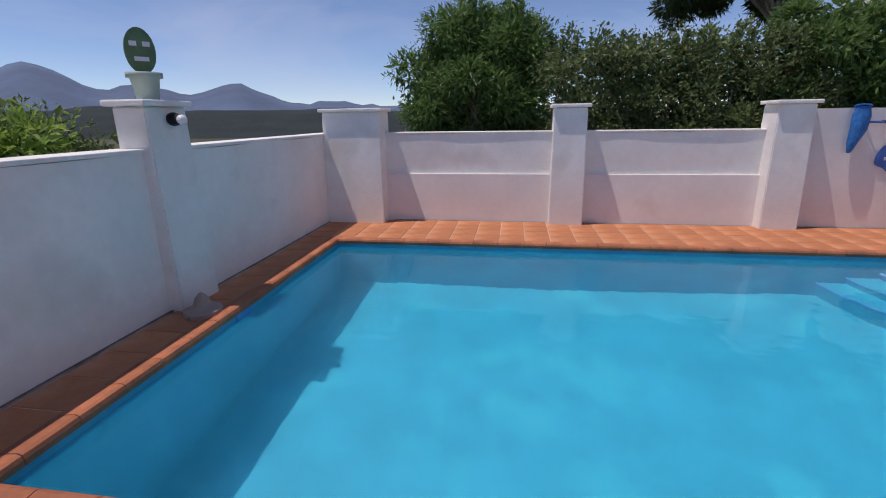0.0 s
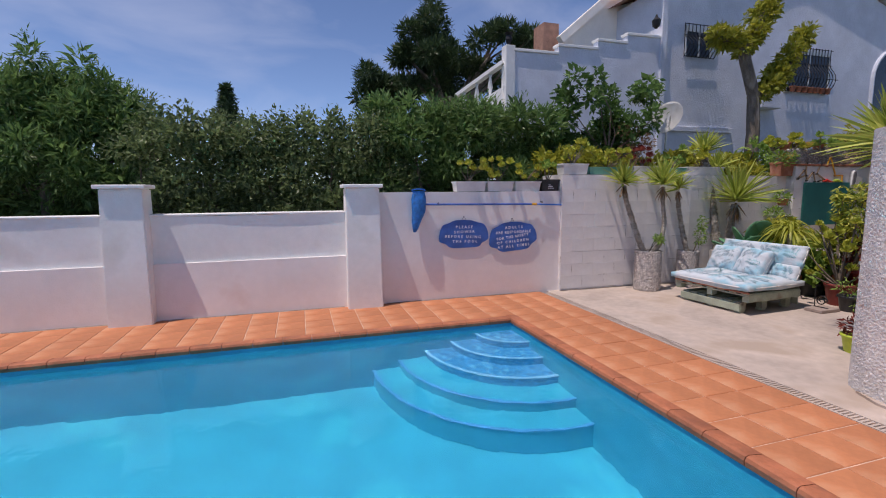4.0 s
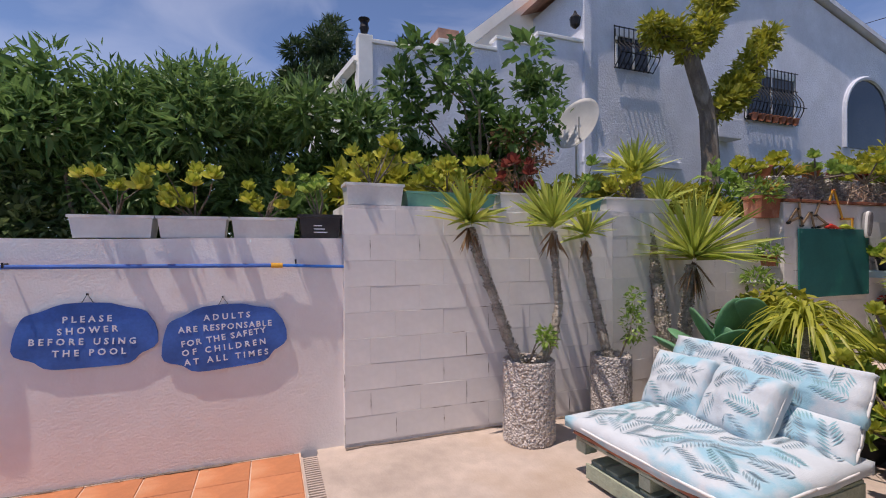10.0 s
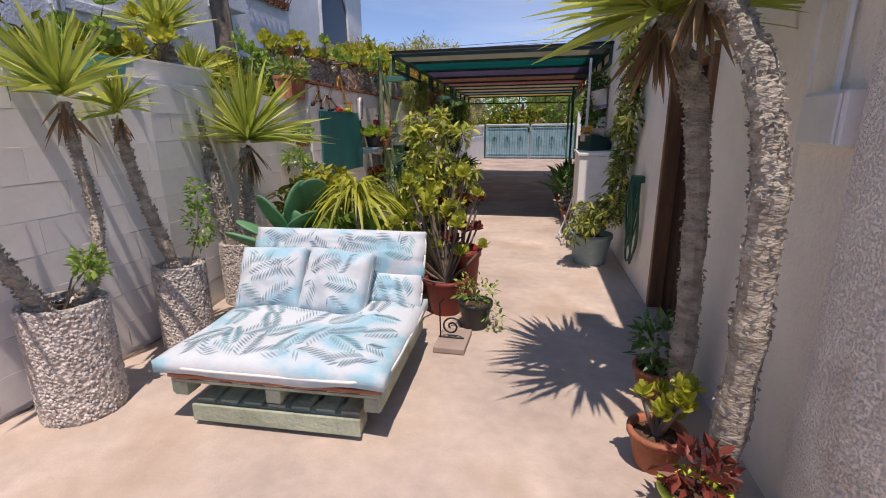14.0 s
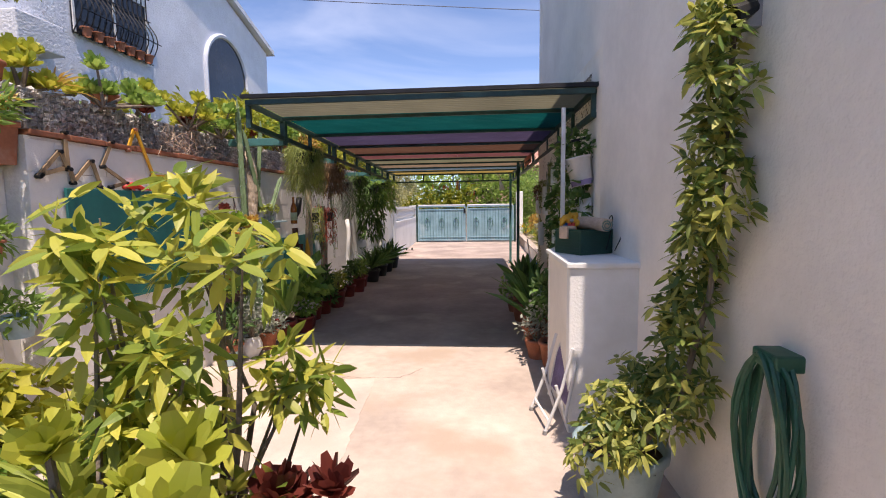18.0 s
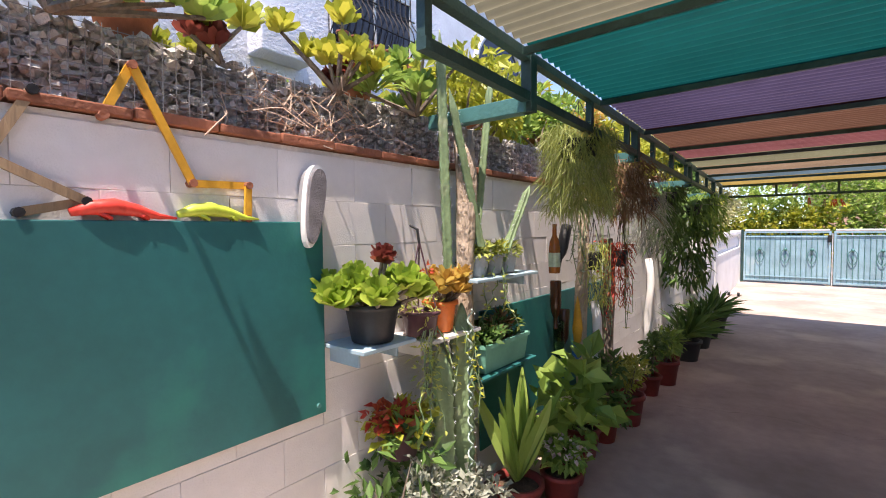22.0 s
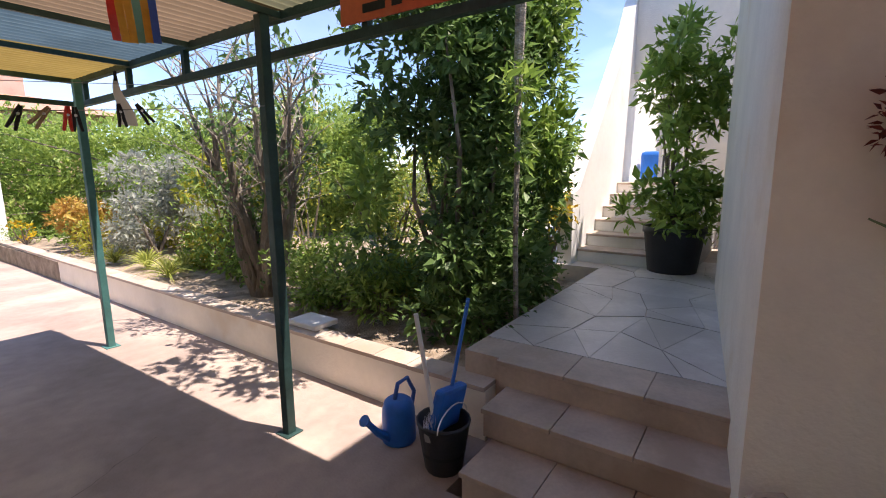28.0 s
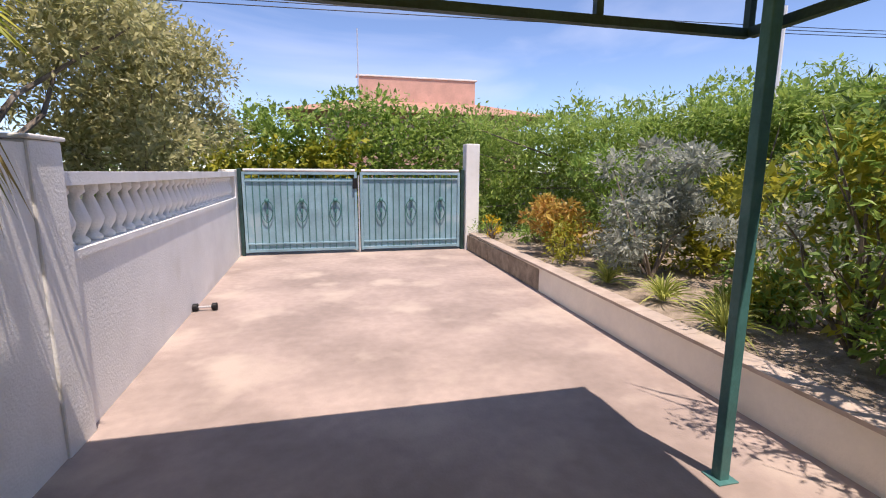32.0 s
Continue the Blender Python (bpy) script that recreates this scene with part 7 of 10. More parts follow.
part("tip", lathe(bmesh.new(), [(0.002, -0.32), (0.045, -0.27), (0.03, -0.201)], 10), M_BLUEP, sk, "blue tip")

# a dry twig tangle and plants on top of the passage wall
def top_plants():
    y = 4.3
    specs = [(L_LIME, 0.11), (L_AEON, 0.1), (L_GREEN, 0.12), (L_AEON, 0.09), (L_YEL, 0.1), (L_ORANGE, 0.09)]
    k = 0
    while y < 12.6:
        lm, ln = specs[k % len(specs)]
        x = -2.2 + R.uniform(-0.15, 0.14)
        big = 1.6 if y > 7.2 else 1.0
        cl = [(R.uniform(-0.25, 0.25), R.uniform(-0.3, 0.3), R.uniform(0.05, 0.38 * big), 0.15, 0.17, 0.11) for _ in range(6)]
        if y > 7.2:
            bush("wall_top_plant", "mixed succulents growing along the wall top", (x, y, 2.36), cl, int(330 * big), lm, ln * 0.8, ln * 0.4, "plant", 5, 0.012, "plants along the wall top")
        else:
            tp = thing("wall_top_plant", "clump of lime green aeonium rosettes on the wall top", "plant", at=pose(x + 0.1, y, 2.36), group="plants along the wall top")
            aeonium(tp, 0.0, 9 if k % 3 else 6, 24, 0.1, (L_AEON, L_LIME, L_GREEN)[k % 3], 0.24, 0.03, 0.26)
            if k % 3 == 1:
                rosette("strap_leaves", (0.05, 0.18, 0.02), (0.15, 0, 0.2), 34, 0.28, 0.022, (L_GREEN, L_ORANGE)[k % 2], tp, (0.1, 1.4), 0.4, seg=3)
        if k % 2 == 0:
            tp = thing("flower_pot", "small terracotta pot on the wall top", "pot", at=pose(-2.2, y + 0.25, 2.36), group="wall top pots")
            pot(tp, (0, 0, 0), 0.075, 0.1, 0.16, M_POTT, "", 14)
        y += R.uniform(0.42, 0.6)
        k += 1
    t = thing("dry_twigs", "tangle of dry pale twigs over the wall edge", "twigs")
    bm = bmesh.new()
    for _ in range(46):
        a = Vector((-2.02 + R.uniform(-0.1, 0.05), 6.15 + R.uniform(-0.35, 0.35), 2.2 + R.uniform(-0.05, 0.1)))
        p = [a]
        for j in range(4):
            p.append(p[-1] + Vector((R.uniform(-0.02, 0.07), R.uniform(-0.12, 0.12), R.uniform(-0.1, 0.07))))
        tube(bm, p, 0.0026, 4)
    part("twig_tangle", bm, M_MAT, t)
    for y in (5.75, 6.3, 7.6):
        tp = thing("wall_top_rosette", "dark red aeonium rosette on a stem", "plant", at=pose(-2.05, y, 2.36), group="dark rosettes")
        aeonium(tp, 0.0, 2, 30, 0.075, L_RED, 0.1, 0.05, 0.16)


top_plants()
# red trough at the end of the terrace wall
tr = thing("terracotta_trough", "red-brown plastic trough on the lower wall", "planter")
part("trough", trough(bmesh.new(), -2.06, 4.33, 1.865, 0.24, 0.34, 0.26), M_POTT, tr)
crown("leaves", [(-2.06, 4.33, 2.2, 0.2, 0.22, 0.12), (-1.95, 4.3, 2.15, 0.1, 0.12, 0.1)], 240, L_GREEN, tr, 0.1, 0.03)
crown("flowers", [(-2.0, 4.33, 2.25, 0.12, 0.16, 0.06)], 30, L_ORANGE, tr, 0.06, 0.04)
for k, (y, z) in enumerate(((4.15, 1.3), (3.95, 1.0), (4.3, 0.85))):
    shelf_pot("wall_pot", "green succulent in a pot on the lower wall", y, z, 0.09, 0.13, (M_POTT, M_POTW, M_SHELF)[k], L_GREEN, [(0, 0, 0.16, 0.13, 0.13, 0.1)], 160, 0.08, 0.03, x=-1.86)

# ---- white block with the crate, chair and tub ----
def utility_block():
    t = thing("utility_block", "low white rendered cupboard against the house", "cupboard", kind="structure")
    part("side_wall", cube(1.44, 1.93, 5.0, 5.1, -0.05, 1.15, 0.01), M_WALL, t)
    part("side_wall", cube(1.44, 1.9, 5.9, 6.0, -0.05, 1.15, 0.01), M_WALL, t)
    part("front", cube(1.44, 1.5, 5.1, 5.9, -0.05, 1.15, 0.006), M_STUCCO2, t)
    part("top", cube(1.42, 1.93, 4.98, 6.02, 1.152, 1.19, 0.008), M_WALL, t)
    c = thing("plastic_crate", "dark green plastic crate filled with garden oddments", "crate", at=pose(1.681, 5.64, 1.192, 0, 0, 30))
    part("base", cube(-0.172, 0.172, -0.142, 0.142, 0, 0.012), M_CRATE, c)
    for sx in (-1, 1):
        part("side", cube(sx * 0.172 - 0.005, sx * 0.172 + 0.005, -0.142, 0.142, 0.0, 0.18, 0.002), M_CRATE, c)
        part("side", cube(-0.165, 0.165, sx * 0.142 - 0.005, sx * 0.142 + 0.005, 0.0, 0.18, 0.002), M_CRATE, c)
        part("rim", cube(sx * 0.176 - 0.009, sx * 0.176 + 0.009, -0.152, 0.152, 0.178, 0.194, 0.004), M_CRATE, c)
        part("rim", cube(-0.166, 0.166, sx * 0.146 - 0.009, sx * 0.146 + 0.009, 0.179, 0.193, 0.004), M_CRATE, c)
        for sy in (-1, 1):
            part("corner", cube(sx * 0.174 - 0.008, sx * 0.174 + 0.008, sy * 0.144 - 0.008, sy * 0.144 + 0.008, 0, 0.178, 0.004), M_CRATE, c)
    for k in range(7):
        z = 0.022 + 0.022 * k
        part("rib", cube(-0.15, 0.15, -0.151, -0.146, z, z + 0.006), M_CRATE, c)
        part("rib", cube(-0.181, -0.176, -0.12, 0.12, z, z + 0.006), M_CRATE, c)
    r = thing("rolled_mat", "rolled-up pale pink mat with a turquoise inside", "mat", at=pose(1.69, 5.62, 1.425, 0, 0, 18))
    part("outer", tube(bmesh.new(), [(0.02, -0.24, -0.004), (0, 0.0, 0.008), (-0.02, 0.24, 0.0)], 0.05, 16), M_MAT, r)
    sp = [(0.02 + (0.012 + 0.0016 * k) * math.cos(k * 0.6), -0.243, -0.004 + (0.012 + 0.0016 * k) * math.sin(k * 0.6)) for k in range(23)]
    part("roll_end", tube(bmesh.new(), sp, 0.0045, 4), M_TEALPOST, r, "turquoise inner layer of the roll")
    part("flap", tube(bmesh.new(), [(0.055, -0.24, 0.03), (0.045, 0.0, 0.04), (0.025, 0.24, 0.035)], 0.012, 6), M_MAT, r)
    y = thing("yellow_bag", "crumpled bright yellow plastic bag in the crate", "bag", at=pose(1.585, 5.74, 1.385))
    bm = bmesh.new()
    bmesh.ops.create_icosphere(bm, subdivisions=3, radius=1.0)
    for v in bm.verts:
        n = 1 + 0.55 * noise.noise(v.co * 1.7) + 0.2 * noise.noise(v.co * 4.3)
        v.co = Vector((v.co.x * 0.075 * n, v.co.y * 0.11 * n, v.co.z * 0.075 * n + 0.05))
    part("body", bm, M_YELLOW, y)
    part("flap", tube(bmesh.new(), [(-0.02, -0.02, 0.09), (-0.06, -0.07, 0.08), (-0.1, -0.1, 0.03)], [0.03, 0.032, 0.012], 7), M_YELLOW, y)
    o = thing("folded_cloth", "peach coloured folded cloth over the crate rim", "cloth", at=pose(1.52, 5.585, 1.38, 0, 0, 30))
    part("fold", cube(-0.02, 0.06, -0.05, 0.06, -0.0, 0.03, 0.012), M_MAT, o)
    part("fold", cube(-0.032, -0.012, -0.05, 0.05, -0.07, 0.028, 0.008), M_MAT, o)
    for x, yy, z, m, nm in ((1.53, 5.69, 1.37, M_BLUE, "blue"), (1.57, 5.66, 1.39, M_RED, "red"), (1.62, 5.8, 1.37, M_POTP, "pale")):
        o = thing("garden_oddment", nm + " plastic garden oddment in the crate", "oddment", at=pose(x, yy, z, R.uniform(-30, 30), R.uniform(-40, 40), R.uniform(0, 90)), group="crate oddments")
        part("body", lathe(bmesh.new(), [(0.012, -0.06), (0.03, -0.05), (0.034, 0.0), (0.026, 0.05), (0.012, 0.06), (0.012, 0.075)], 10), m, o)
        part("cap", lathe(bmesh.new(), [(0.015, 0.074), (0.015, 0.09)], 8), M_GREYP, o)
    w = thing("wire_hoops", "bent dark wire plant hoops in the crate", "wire", at=pose(1.7, 5.62, 1.2))
    for dx, dy, rr, lean in ((0.1, -0.04, 0.11, 0.5), (0.15, -0.1, 0.1, 0.9), (-0.06, 0.1, 0.15, -0.4)):
        part("hoop", tube(bmesh.new(), [(dx + lean * 0.1 * math.sin(a), dy + rr * math.cos(a) - lean * 0.12 * math.sin(a), 0.03 + 0.26 * math.sin(a)) for a in [math.pi * j / 12 for j in range(13)]], 0.004, 5), M_BLACK, w)


utility_block()


def folding_chair():
    t = thing("folding_chair", "folded chair with lavender fabric and white tube legs", "chair", at=pose(1.38, 5.18, 0, 0, 0, 8))
    arc = [(0.19 * math.cos(a), 0.19 * math.sin(a)) for a in [math.pi * k / 10 for k in range(11)]]
    m = pose(0, 0, 0, 0, 11, 0)
    bm = bmesh.new()
    ring = [(y - 0.01, 0.42 + z) for y, z in arc] + [(-0.19, 0.2), (0.17, 0.2)]
    fa = bm.faces.new([bm.verts.new(m @ Vector((-0.02, y, z))) for y, z in ring])
    bmesh.ops.solidify(bm, geom=[fa], thickness=0.014)
    part("seat", bm, M_PURPLE, t)
    part("back_tube", tube(bmesh.new(), [m @ Vector((-0.015, 0.19, 0.12))] + [m @ Vector((-0.015, y * 1.06 - 0.01, 0.42 + z * 1.06)) for y, z in arc] + [m @ Vector((-0.015, -0.21, 0.12))], 0.012, 8), M_POTW, t, "white tube round the seat")
    for y in (-0.2, 0.18):
        part("frame_tube", tube(bmesh.new(), [(-0.13, y, 0.012), (-0.02, y, 0.3), (0.06, y, 0.6)], 0.012, 8), M_POTW, t)
        part("leg", tube(bmesh.new(), [(0.05, y * 0.9, 0.012), (-0.05, y * 0.9, 0.34)], 0.011, 8), M_POTW, t)
        part("foot_cap", lathe(bmesh.new(), [(0.015, 0), (0.015, 0.03)], 8, (-0.13, y, 0)), M_GREYP, t)
    part("cross_tube", tube(bmesh.new(), [(-0.1, -0.2, 0.09), (-0.1, 0.18, 0.09)], 0.01, 8), M_POTW, t)


folding_chair()


def hanging_tub():
    t = thing("hanging_tub", "white tub planter hung beside the post", "planter", at=pose(1.77, 6.2, 1.75, 0, -12, 0))
    part("tub", lathe(bmesh.new(), [(0.085, 0), (0.09, 0.01), (0.115, 0.24), (0.125, 0.245), (0.125, 0.26), (0.11, 0.26), (0.1, 0.2)], 18, close=False), M_POTW, t, "", None, True)
    part("base_band", lathe(bmesh.new(), [(0.092, 0.005), (0.1, 0.05)], 18, close=False), M_PURPLE, t, "violet lower band")
    part("handle", tube(bmesh.new(), [(0.12 * math.cos(a), 0, 0.25 + 0.16 * math.sin(a)) for a in [math.pi * k / 8 for k in range(9)]], 0.004, 5), M_BLACK, t)
    crown("leaves", [(0, 0, 0.36, 0.16, 0.16, 0.14), (-0.14, 0.0, 0.1, 0.08, 0.08, 0.2)], 260, L_DARK, t, 0.06, 0.035)
    part("bracket", cube(-0.02, 0.14, -0.01, 0.01, 0.4, 0.42), M_BLACK, t)


hanging_tub()


# ---- cream wall: white pipes as planters ----
def pipe_planter(y, z0, z1, lm, cl, n, ln, wd, label, r=0.042, bare=()):
    x = 1.955 - 0.028 * (y - 3.0) - r - 0.012
    t = thing("pipe_planter", label, "planter", at=pose(x, y, z0), group="white pipe planters")
    h = z1 - z0
    part("pipe", lathe(bmesh.new(), [(r * 0.9, 0), (r, 0.006), (r, h), (r - 0.004, h), (r - 0.004, h - 0.04)], 18, close=False), M_PIPE, t, "", None, True)
    part("soil", lathe(bmesh.new(), [(r - 0.004, h - 0.03), (0.002, h - 0.025)], 12), M_SOIL, t)
    part("screw", tube(bmesh.new(), [(r, 0, h * 0.7), (r + 0.014, 0, h * 0.7)], 0.006, 6), M_BLACK, t)
    bm = bmesh.new()
    for line in bare:
        tube(bm, [(a, b, h + c) for a, b, c in line], [0.008, 0.007, 0.006, 0.003][:len(line)], 6)
    for q in cl[:3]:
        tube(bm, [(0, 0, h - 0.03), (q[0] * 0.5, q[1] * 0.5, h + max(q[2], 0) + 0.02), (q[0], q[1], h + q[2])], [0.005, 0.004, 0.002], 5)
    part("woody_stem", bm, M_CACTUS, t)
    crown("leaves", [(a, b, h + c, d, e, f) for a, b, c, d, e, f in cl], n, lm, t, ln, wd)


pipe_planter(9.15, 1.44, 1.78, L_RED, [(-0.02, 0.0, 0.04, 0.06, 0.09, 0.04), (-0.02, 0.07, -0.05, 0.03, 0.03, 0.09), (-0.02, -0.06, -0.04, 0.03, 0.03, 0.07)], 260, 0.035, 0.016, "short white pipe planter with a dark dry plant")
pipe_planter(8.5, 1.44, 1.83, L_TRAIL, [(-0.03, 0.16, 0.02, 0.06, 0.12, 0.06), (-0.03, 0.19, -0.1, 0.05, 0.09, 0.1), (-0.03, 0.17, -0.22, 0.04, 0.06, 0.1), (-0.03, -0.05, 0.05, 0.05, 0.06, 0.04)], 900, 0.022, 0.011, "white pipe planter with a bushy trailing plant")
bare_stems = [[(0, 0.02, 0), (0, 0.1, 0.12), (0, 0.17, 0.3), (0, 0.2, 0.36)], [(0, -0.02, 0), (0, -0.1, 0.14), (0, -0.17, 0.32), (0, -0.2, 0.5)], [(0, 0.0, 0), (0, 0.02, 0.2), (0, 0.05, 0.48)], [(0, 0, 0), (0, -0.05, 0.16), (0, -0.04, 0.26)]]
pipe_planter(8.26, 1.32, 1.67, L_GREY, [(0, -0.05, 0.2, 0.025, 0.03, 0.1), (0, -0.17, 0.36, 0.025, 0.04, 0.12), (-0.02, -0.05, -0.05, 0.04, 0.07, 0.06), (-0.02, 0.0, 0.02, 0.04, 0.05, 0.03)], 150, 0.035, 0.016, "white pipe planter with long bare stems", bare=bare_stems)
pipe_planter(8.88, 0.97, 1.32, L_TRAIL, [(-0.02, 0.02, 0.01, 0.03, 0.06, 0.02), (-0.02, 0.08, -0.2, 0.025, 0.035, 0.2), (-0.02, 0.08, -0.5, 0.025, 0.03, 0.2)], 480, 0.02, 0.009, "white pipe planter with a thin trailing plant", bare=[[(0, 0.02, 0), (0, 0.14, 0.07), (0, 0.26, 0.1), (0, 0.36, 0.15)]])
pipe_planter(7.86, 1.68, 2.03, L_TRAIL, [(-0.02, 0.13, 0.0, 0.03, 0.06, 0.1)] + [(-0.02 + R.uniform(-0.01, 0.01), 0.14 + R.uniform(-0.03, 0.03), -0.1 - 0.1 * k, 0.025, 0.034, 0.09) for k in range(12)], 1250, 0.02, 0.009, "white pipe planter with a long green curtain")
pipe_planter(7.45, 1.4, 1.74, L_TRAIL, [(-0.03, 0.05, 0.0, 0.04, 0.08, 0.05), (-0.02, 0.07, -0.15, 0.03, 0.05, 0.15), (-0.02, 0.06, -0.35, 0.03, 0.04, 0.12)], 800, 0.024, 0.014, "white pipe planter with hanging stems", 0.05)
pipe_planter(7.55, 0.95, 1.28, L_DARK, [(-0.05, 0.08, 0.05, 0.08, 0.14, 0.06), (-0.05, 0.2, -0.04, 0.05, 0.08, 0.06), (-0.05, 0.14, -0.14, 0.05, 0.06, 0.06)], 420, 0.042, 0.018, "white pipe planter with a dark leafy plant", 0.06, bare=[[(0, 0.02, 0), (-0.03, 0.15, 0.1), (-0.03, 0.27, 0.12)]])
pipe_planter(7.0, 1.5, 1.85, L_TRAIL, [(-0.05, 0.05, 0.05, 0.08, 0.14, 0.06), (-0.03, 0.1, -0.12, 0.04, 0.06, 0.12)], 600, 0.03, 0.015, "white pipe planter with trailing stems", 0.05)
pipe_planter(6.6, 1.2, 1.55, L_GREEN, [(-0.05, 0.05, 0.05, 0.1, 0.14, 0.1)], 260, 0.05, 0.025, "white pipe planter with a green plant", 0.05)

for yy, zz in ((6.2, 1.3), (6.45, 1.62), (6.8, 0.95), (7.2, 1.2)):
    pipe_planter(yy, zz, zz + 0.34, L_DARK, [(-0.06, 0.05, 0.1, 0.1, 0.14, 0.1), (-0.07, -0.08, -0.08, 0.07, 0.1, 0.1)], 70, 0.1, 0.075, "white pipe planter with broad dark leaves", 0.055, bare=[[(0, 0.02, 0), (-0.05, 0.1, 0.1), (-0.06, 0.2, 0.16)]])


def aspidistra(x, y, n, ln, label):
    t = thing("aspidistra", label, "potted plant", at=pose(x, y, 0), group="aspidistras by the cream wall")
    pot(t, (0, 0, 0), 0.12, 0.16, 0.26, M_POTT)
    rosette("leaves", (0, 0, 0.24), (-0.12, 0, 0.8), int(n * 0.66), ln * 1.24, 0.115, L_DARK, t, (0.5, 1.5), 0.3, seg=7, spoon="lance")


aspidistra(1.47, 8.5, 22, 0.62, "broad dark aspidistra leaves in a clay pot")
aspidistra(1.42, 8.15, 24, 0.75, "tall dark aspidistra leaves in a clay pot")
aspidistra(1.5, 7.8, 22, 0.66, "broad dark aspidistra leaves in a clay pot")
aspidistra(1.5, 7.4, 18, 0.6, "dark aspidistra leaves in a clay pot")
pot_shrub("leafy green plant by the stone base", 1.34, 8.72, 0.12, 0.18, M_POTT, L_GREEN, B(0.13, 0.22, 0.42, 6, 0.11), 260, 0.08, 0.04)
pot_shrub("white-flowered shrub in a pot by the cupboard", 1.55, 6.35, 0.14, 0.25, M_POTT, L_DARK, B(0.15, 0.35, 0.9, 8, 0.15), 420, 0.08, 0.04)
pot_shrub("pale variegated shrub by the cupboard", 1.42, 6.6, 0.12, 0.2, M_POTT, L_GREY, B(0.14, 0.25, 0.6, 7, 0.12), 300, 0.06, 0.03)
low_pot("long dark strap leaves under the carport", 1.45, 6.95, 0.15, 0.25, M_POTT, lambda t, h: rosette("leaves", (0, 0, h), (-0.1, 0, 0.6), 34, 0.95, 0.065, L_DARK, t, (0.2, 1.4), 0.3, seg=3))

# ---- steps, landing, drive, gate ----
def entrance():
    t = thing("entrance_steps", "three low stone steps up from the drive", "stairs", kind="structure")
    for k, (x, z) in enumerate(((1.68, 0.17), (2.0, 0.34), (2.29, 0.5))):
        y1 = 10.6 + 0.06 * k
        part("riser", cube(x + 0.02, x + 0.33, 9.475, y1 - 0.01, -0.2 if k == 0 else z - 0.17, z - 0.03), M_TREAD, t)
        n = 3
        for j in range(n):
            a, b = 9.475 + (y1 - 9.475) * j / n, 9.475 + (y1 - 9.475) * (j + 1) / n
            part("tread_tile", cube(x, x + 0.34, a + 0.002, b - 0.002, z - 0.029, z, 0.004), M_TREAD, t)
    p = thing("floor_landing", "pale irregular stone tiles on the landing", "floor", kind="structure")
    part("bed", cube(2.35, 12, 9.475, 10.97, -0.2, 0.492), M_TREAD, p)
    part("bed", cube(5.3, 12, 10.971, 13.2, -0.2, 0.492), M_MARBLE, p)
    rr = random.Random(21)
    xs, ys = [2.63 + 0.46 * i for i in range(9)], [9.48 + 0.37 * j for j in range(5)]
    knot = {}
    for i in range(9):
        for j in range(5):
            jx, jy = (0 if i in (0, 8) else rr.uniform(-0.17, 0.17)), (0 if j in (0, 4) else rr.uniform(-0.13, 0.13))
            knot[i, j] = Vector((xs[i] + jx, ys[j] + jy, 0))
    for i in range(8):
        for j in range(4):
            quad = [knot[i, j], knot[i + 1, j], knot[i + 1, j + 1], knot[i, j + 1]]
            for tri in ((quad,) if rr.random() < 0.55 else (quad[:3], [quad[0], quad[2], quad[3]])):
                mid = sum(tri, Vector()) / len(tri)
                part("tile", prism(bmesh.new(), [tuple((q + (mid - q).normalized() * 0.005).xy) for q in tri], 0.493, 0.5 + rr.uniform(-0.002, 0.003)), M_MARBLE, p)
    s = thing("garden_stair", "flight of pale steps up to a gated arch", "stairs", kind="structure", at=pose(5.6, 11.33, 0.5, 0, 0, -1))
    for k in range(6):
        part("step", cube(0.33 * k, 3.4, -1.3, -0.002, -0.2 + 0.155 * k, 0.155 * (k + 1) - 0.03), M_WALL, s)
        part("tread", cube(0.33 * k - 0.02, 0.33 * k + 0.34, -1.3, -0.002, 0.155 * (k + 1) - 0.029, 0.155 * (k + 1), 0.006), M_TREAD, s)
    prof = [(-0.22, -0.2), (5.0, -0.2), (5.0, 4.4), (2.7, 4.4), (1.9, 3.1), (0.0, 0.9), (-0.22, 0.84)]
    bm = bmesh.new()
    lo, hi = [bm.verts.new((x, 0.0, z)) for x, z in prof], [bm.verts.new((x, 0.18, z)) for x, z in prof]
    n = len(prof)
    for k in range(n):
        bm.faces.new((lo[k], lo[(k + 1) % n], hi[(k + 1) % n], hi[k]))
    bm.faces.new(lo[::-1])
    bm.faces.new(hi)
    bmesh.ops.recalc_face_normals(bm, faces=bm.faces)
    part("side_wall", bm, M_WALL, s)
    part("end_wall", cube(2.3, 2.55, -2.6, -0.95, -0.2, 4.6), M_STUCCO2, s)
    part("end_wall", cube(2.3, 2.55, -0.95, -0.004, 2.5, 4.6), M_STUCCO2, s)
    part("back_wall", cube(4.6, 4.8, -2.6, -0.004, -0.2, 4.6), M_STUCCO2, s)
    d = thing("door_2", "white barred gate standing at the top of the steps", "door", kind="structure")
    d.matrix_basis = pose(5.6, 11.33, 0.5, 0, 0, -1)
    for y in (-0.93, -0.5):
        part("frame", cube(2.2, 2.25, y, y + 0.05, 0.94, 2.45, 0.004), M_WHITEP, d)
    for z in (0.96, 2.2, 2.4):
        part("rail", cube(2.205, 2.245, -0.88, -0.5, z, z + 0.04), M_WHITEP, d)
    for k in range(5):
        part("bar", cube(2.215, 2.235, -0.85 + 0.075 * k, -0.835 + 0.075 * k, 1.0, 2.4), M_WHITEP, d)
    c = thing("stored_bag", "blue and black things stored at the stair top", "bag")
    c.matrix_basis = pose(5.6, 11.33, 0.5, 0, 0, -1)
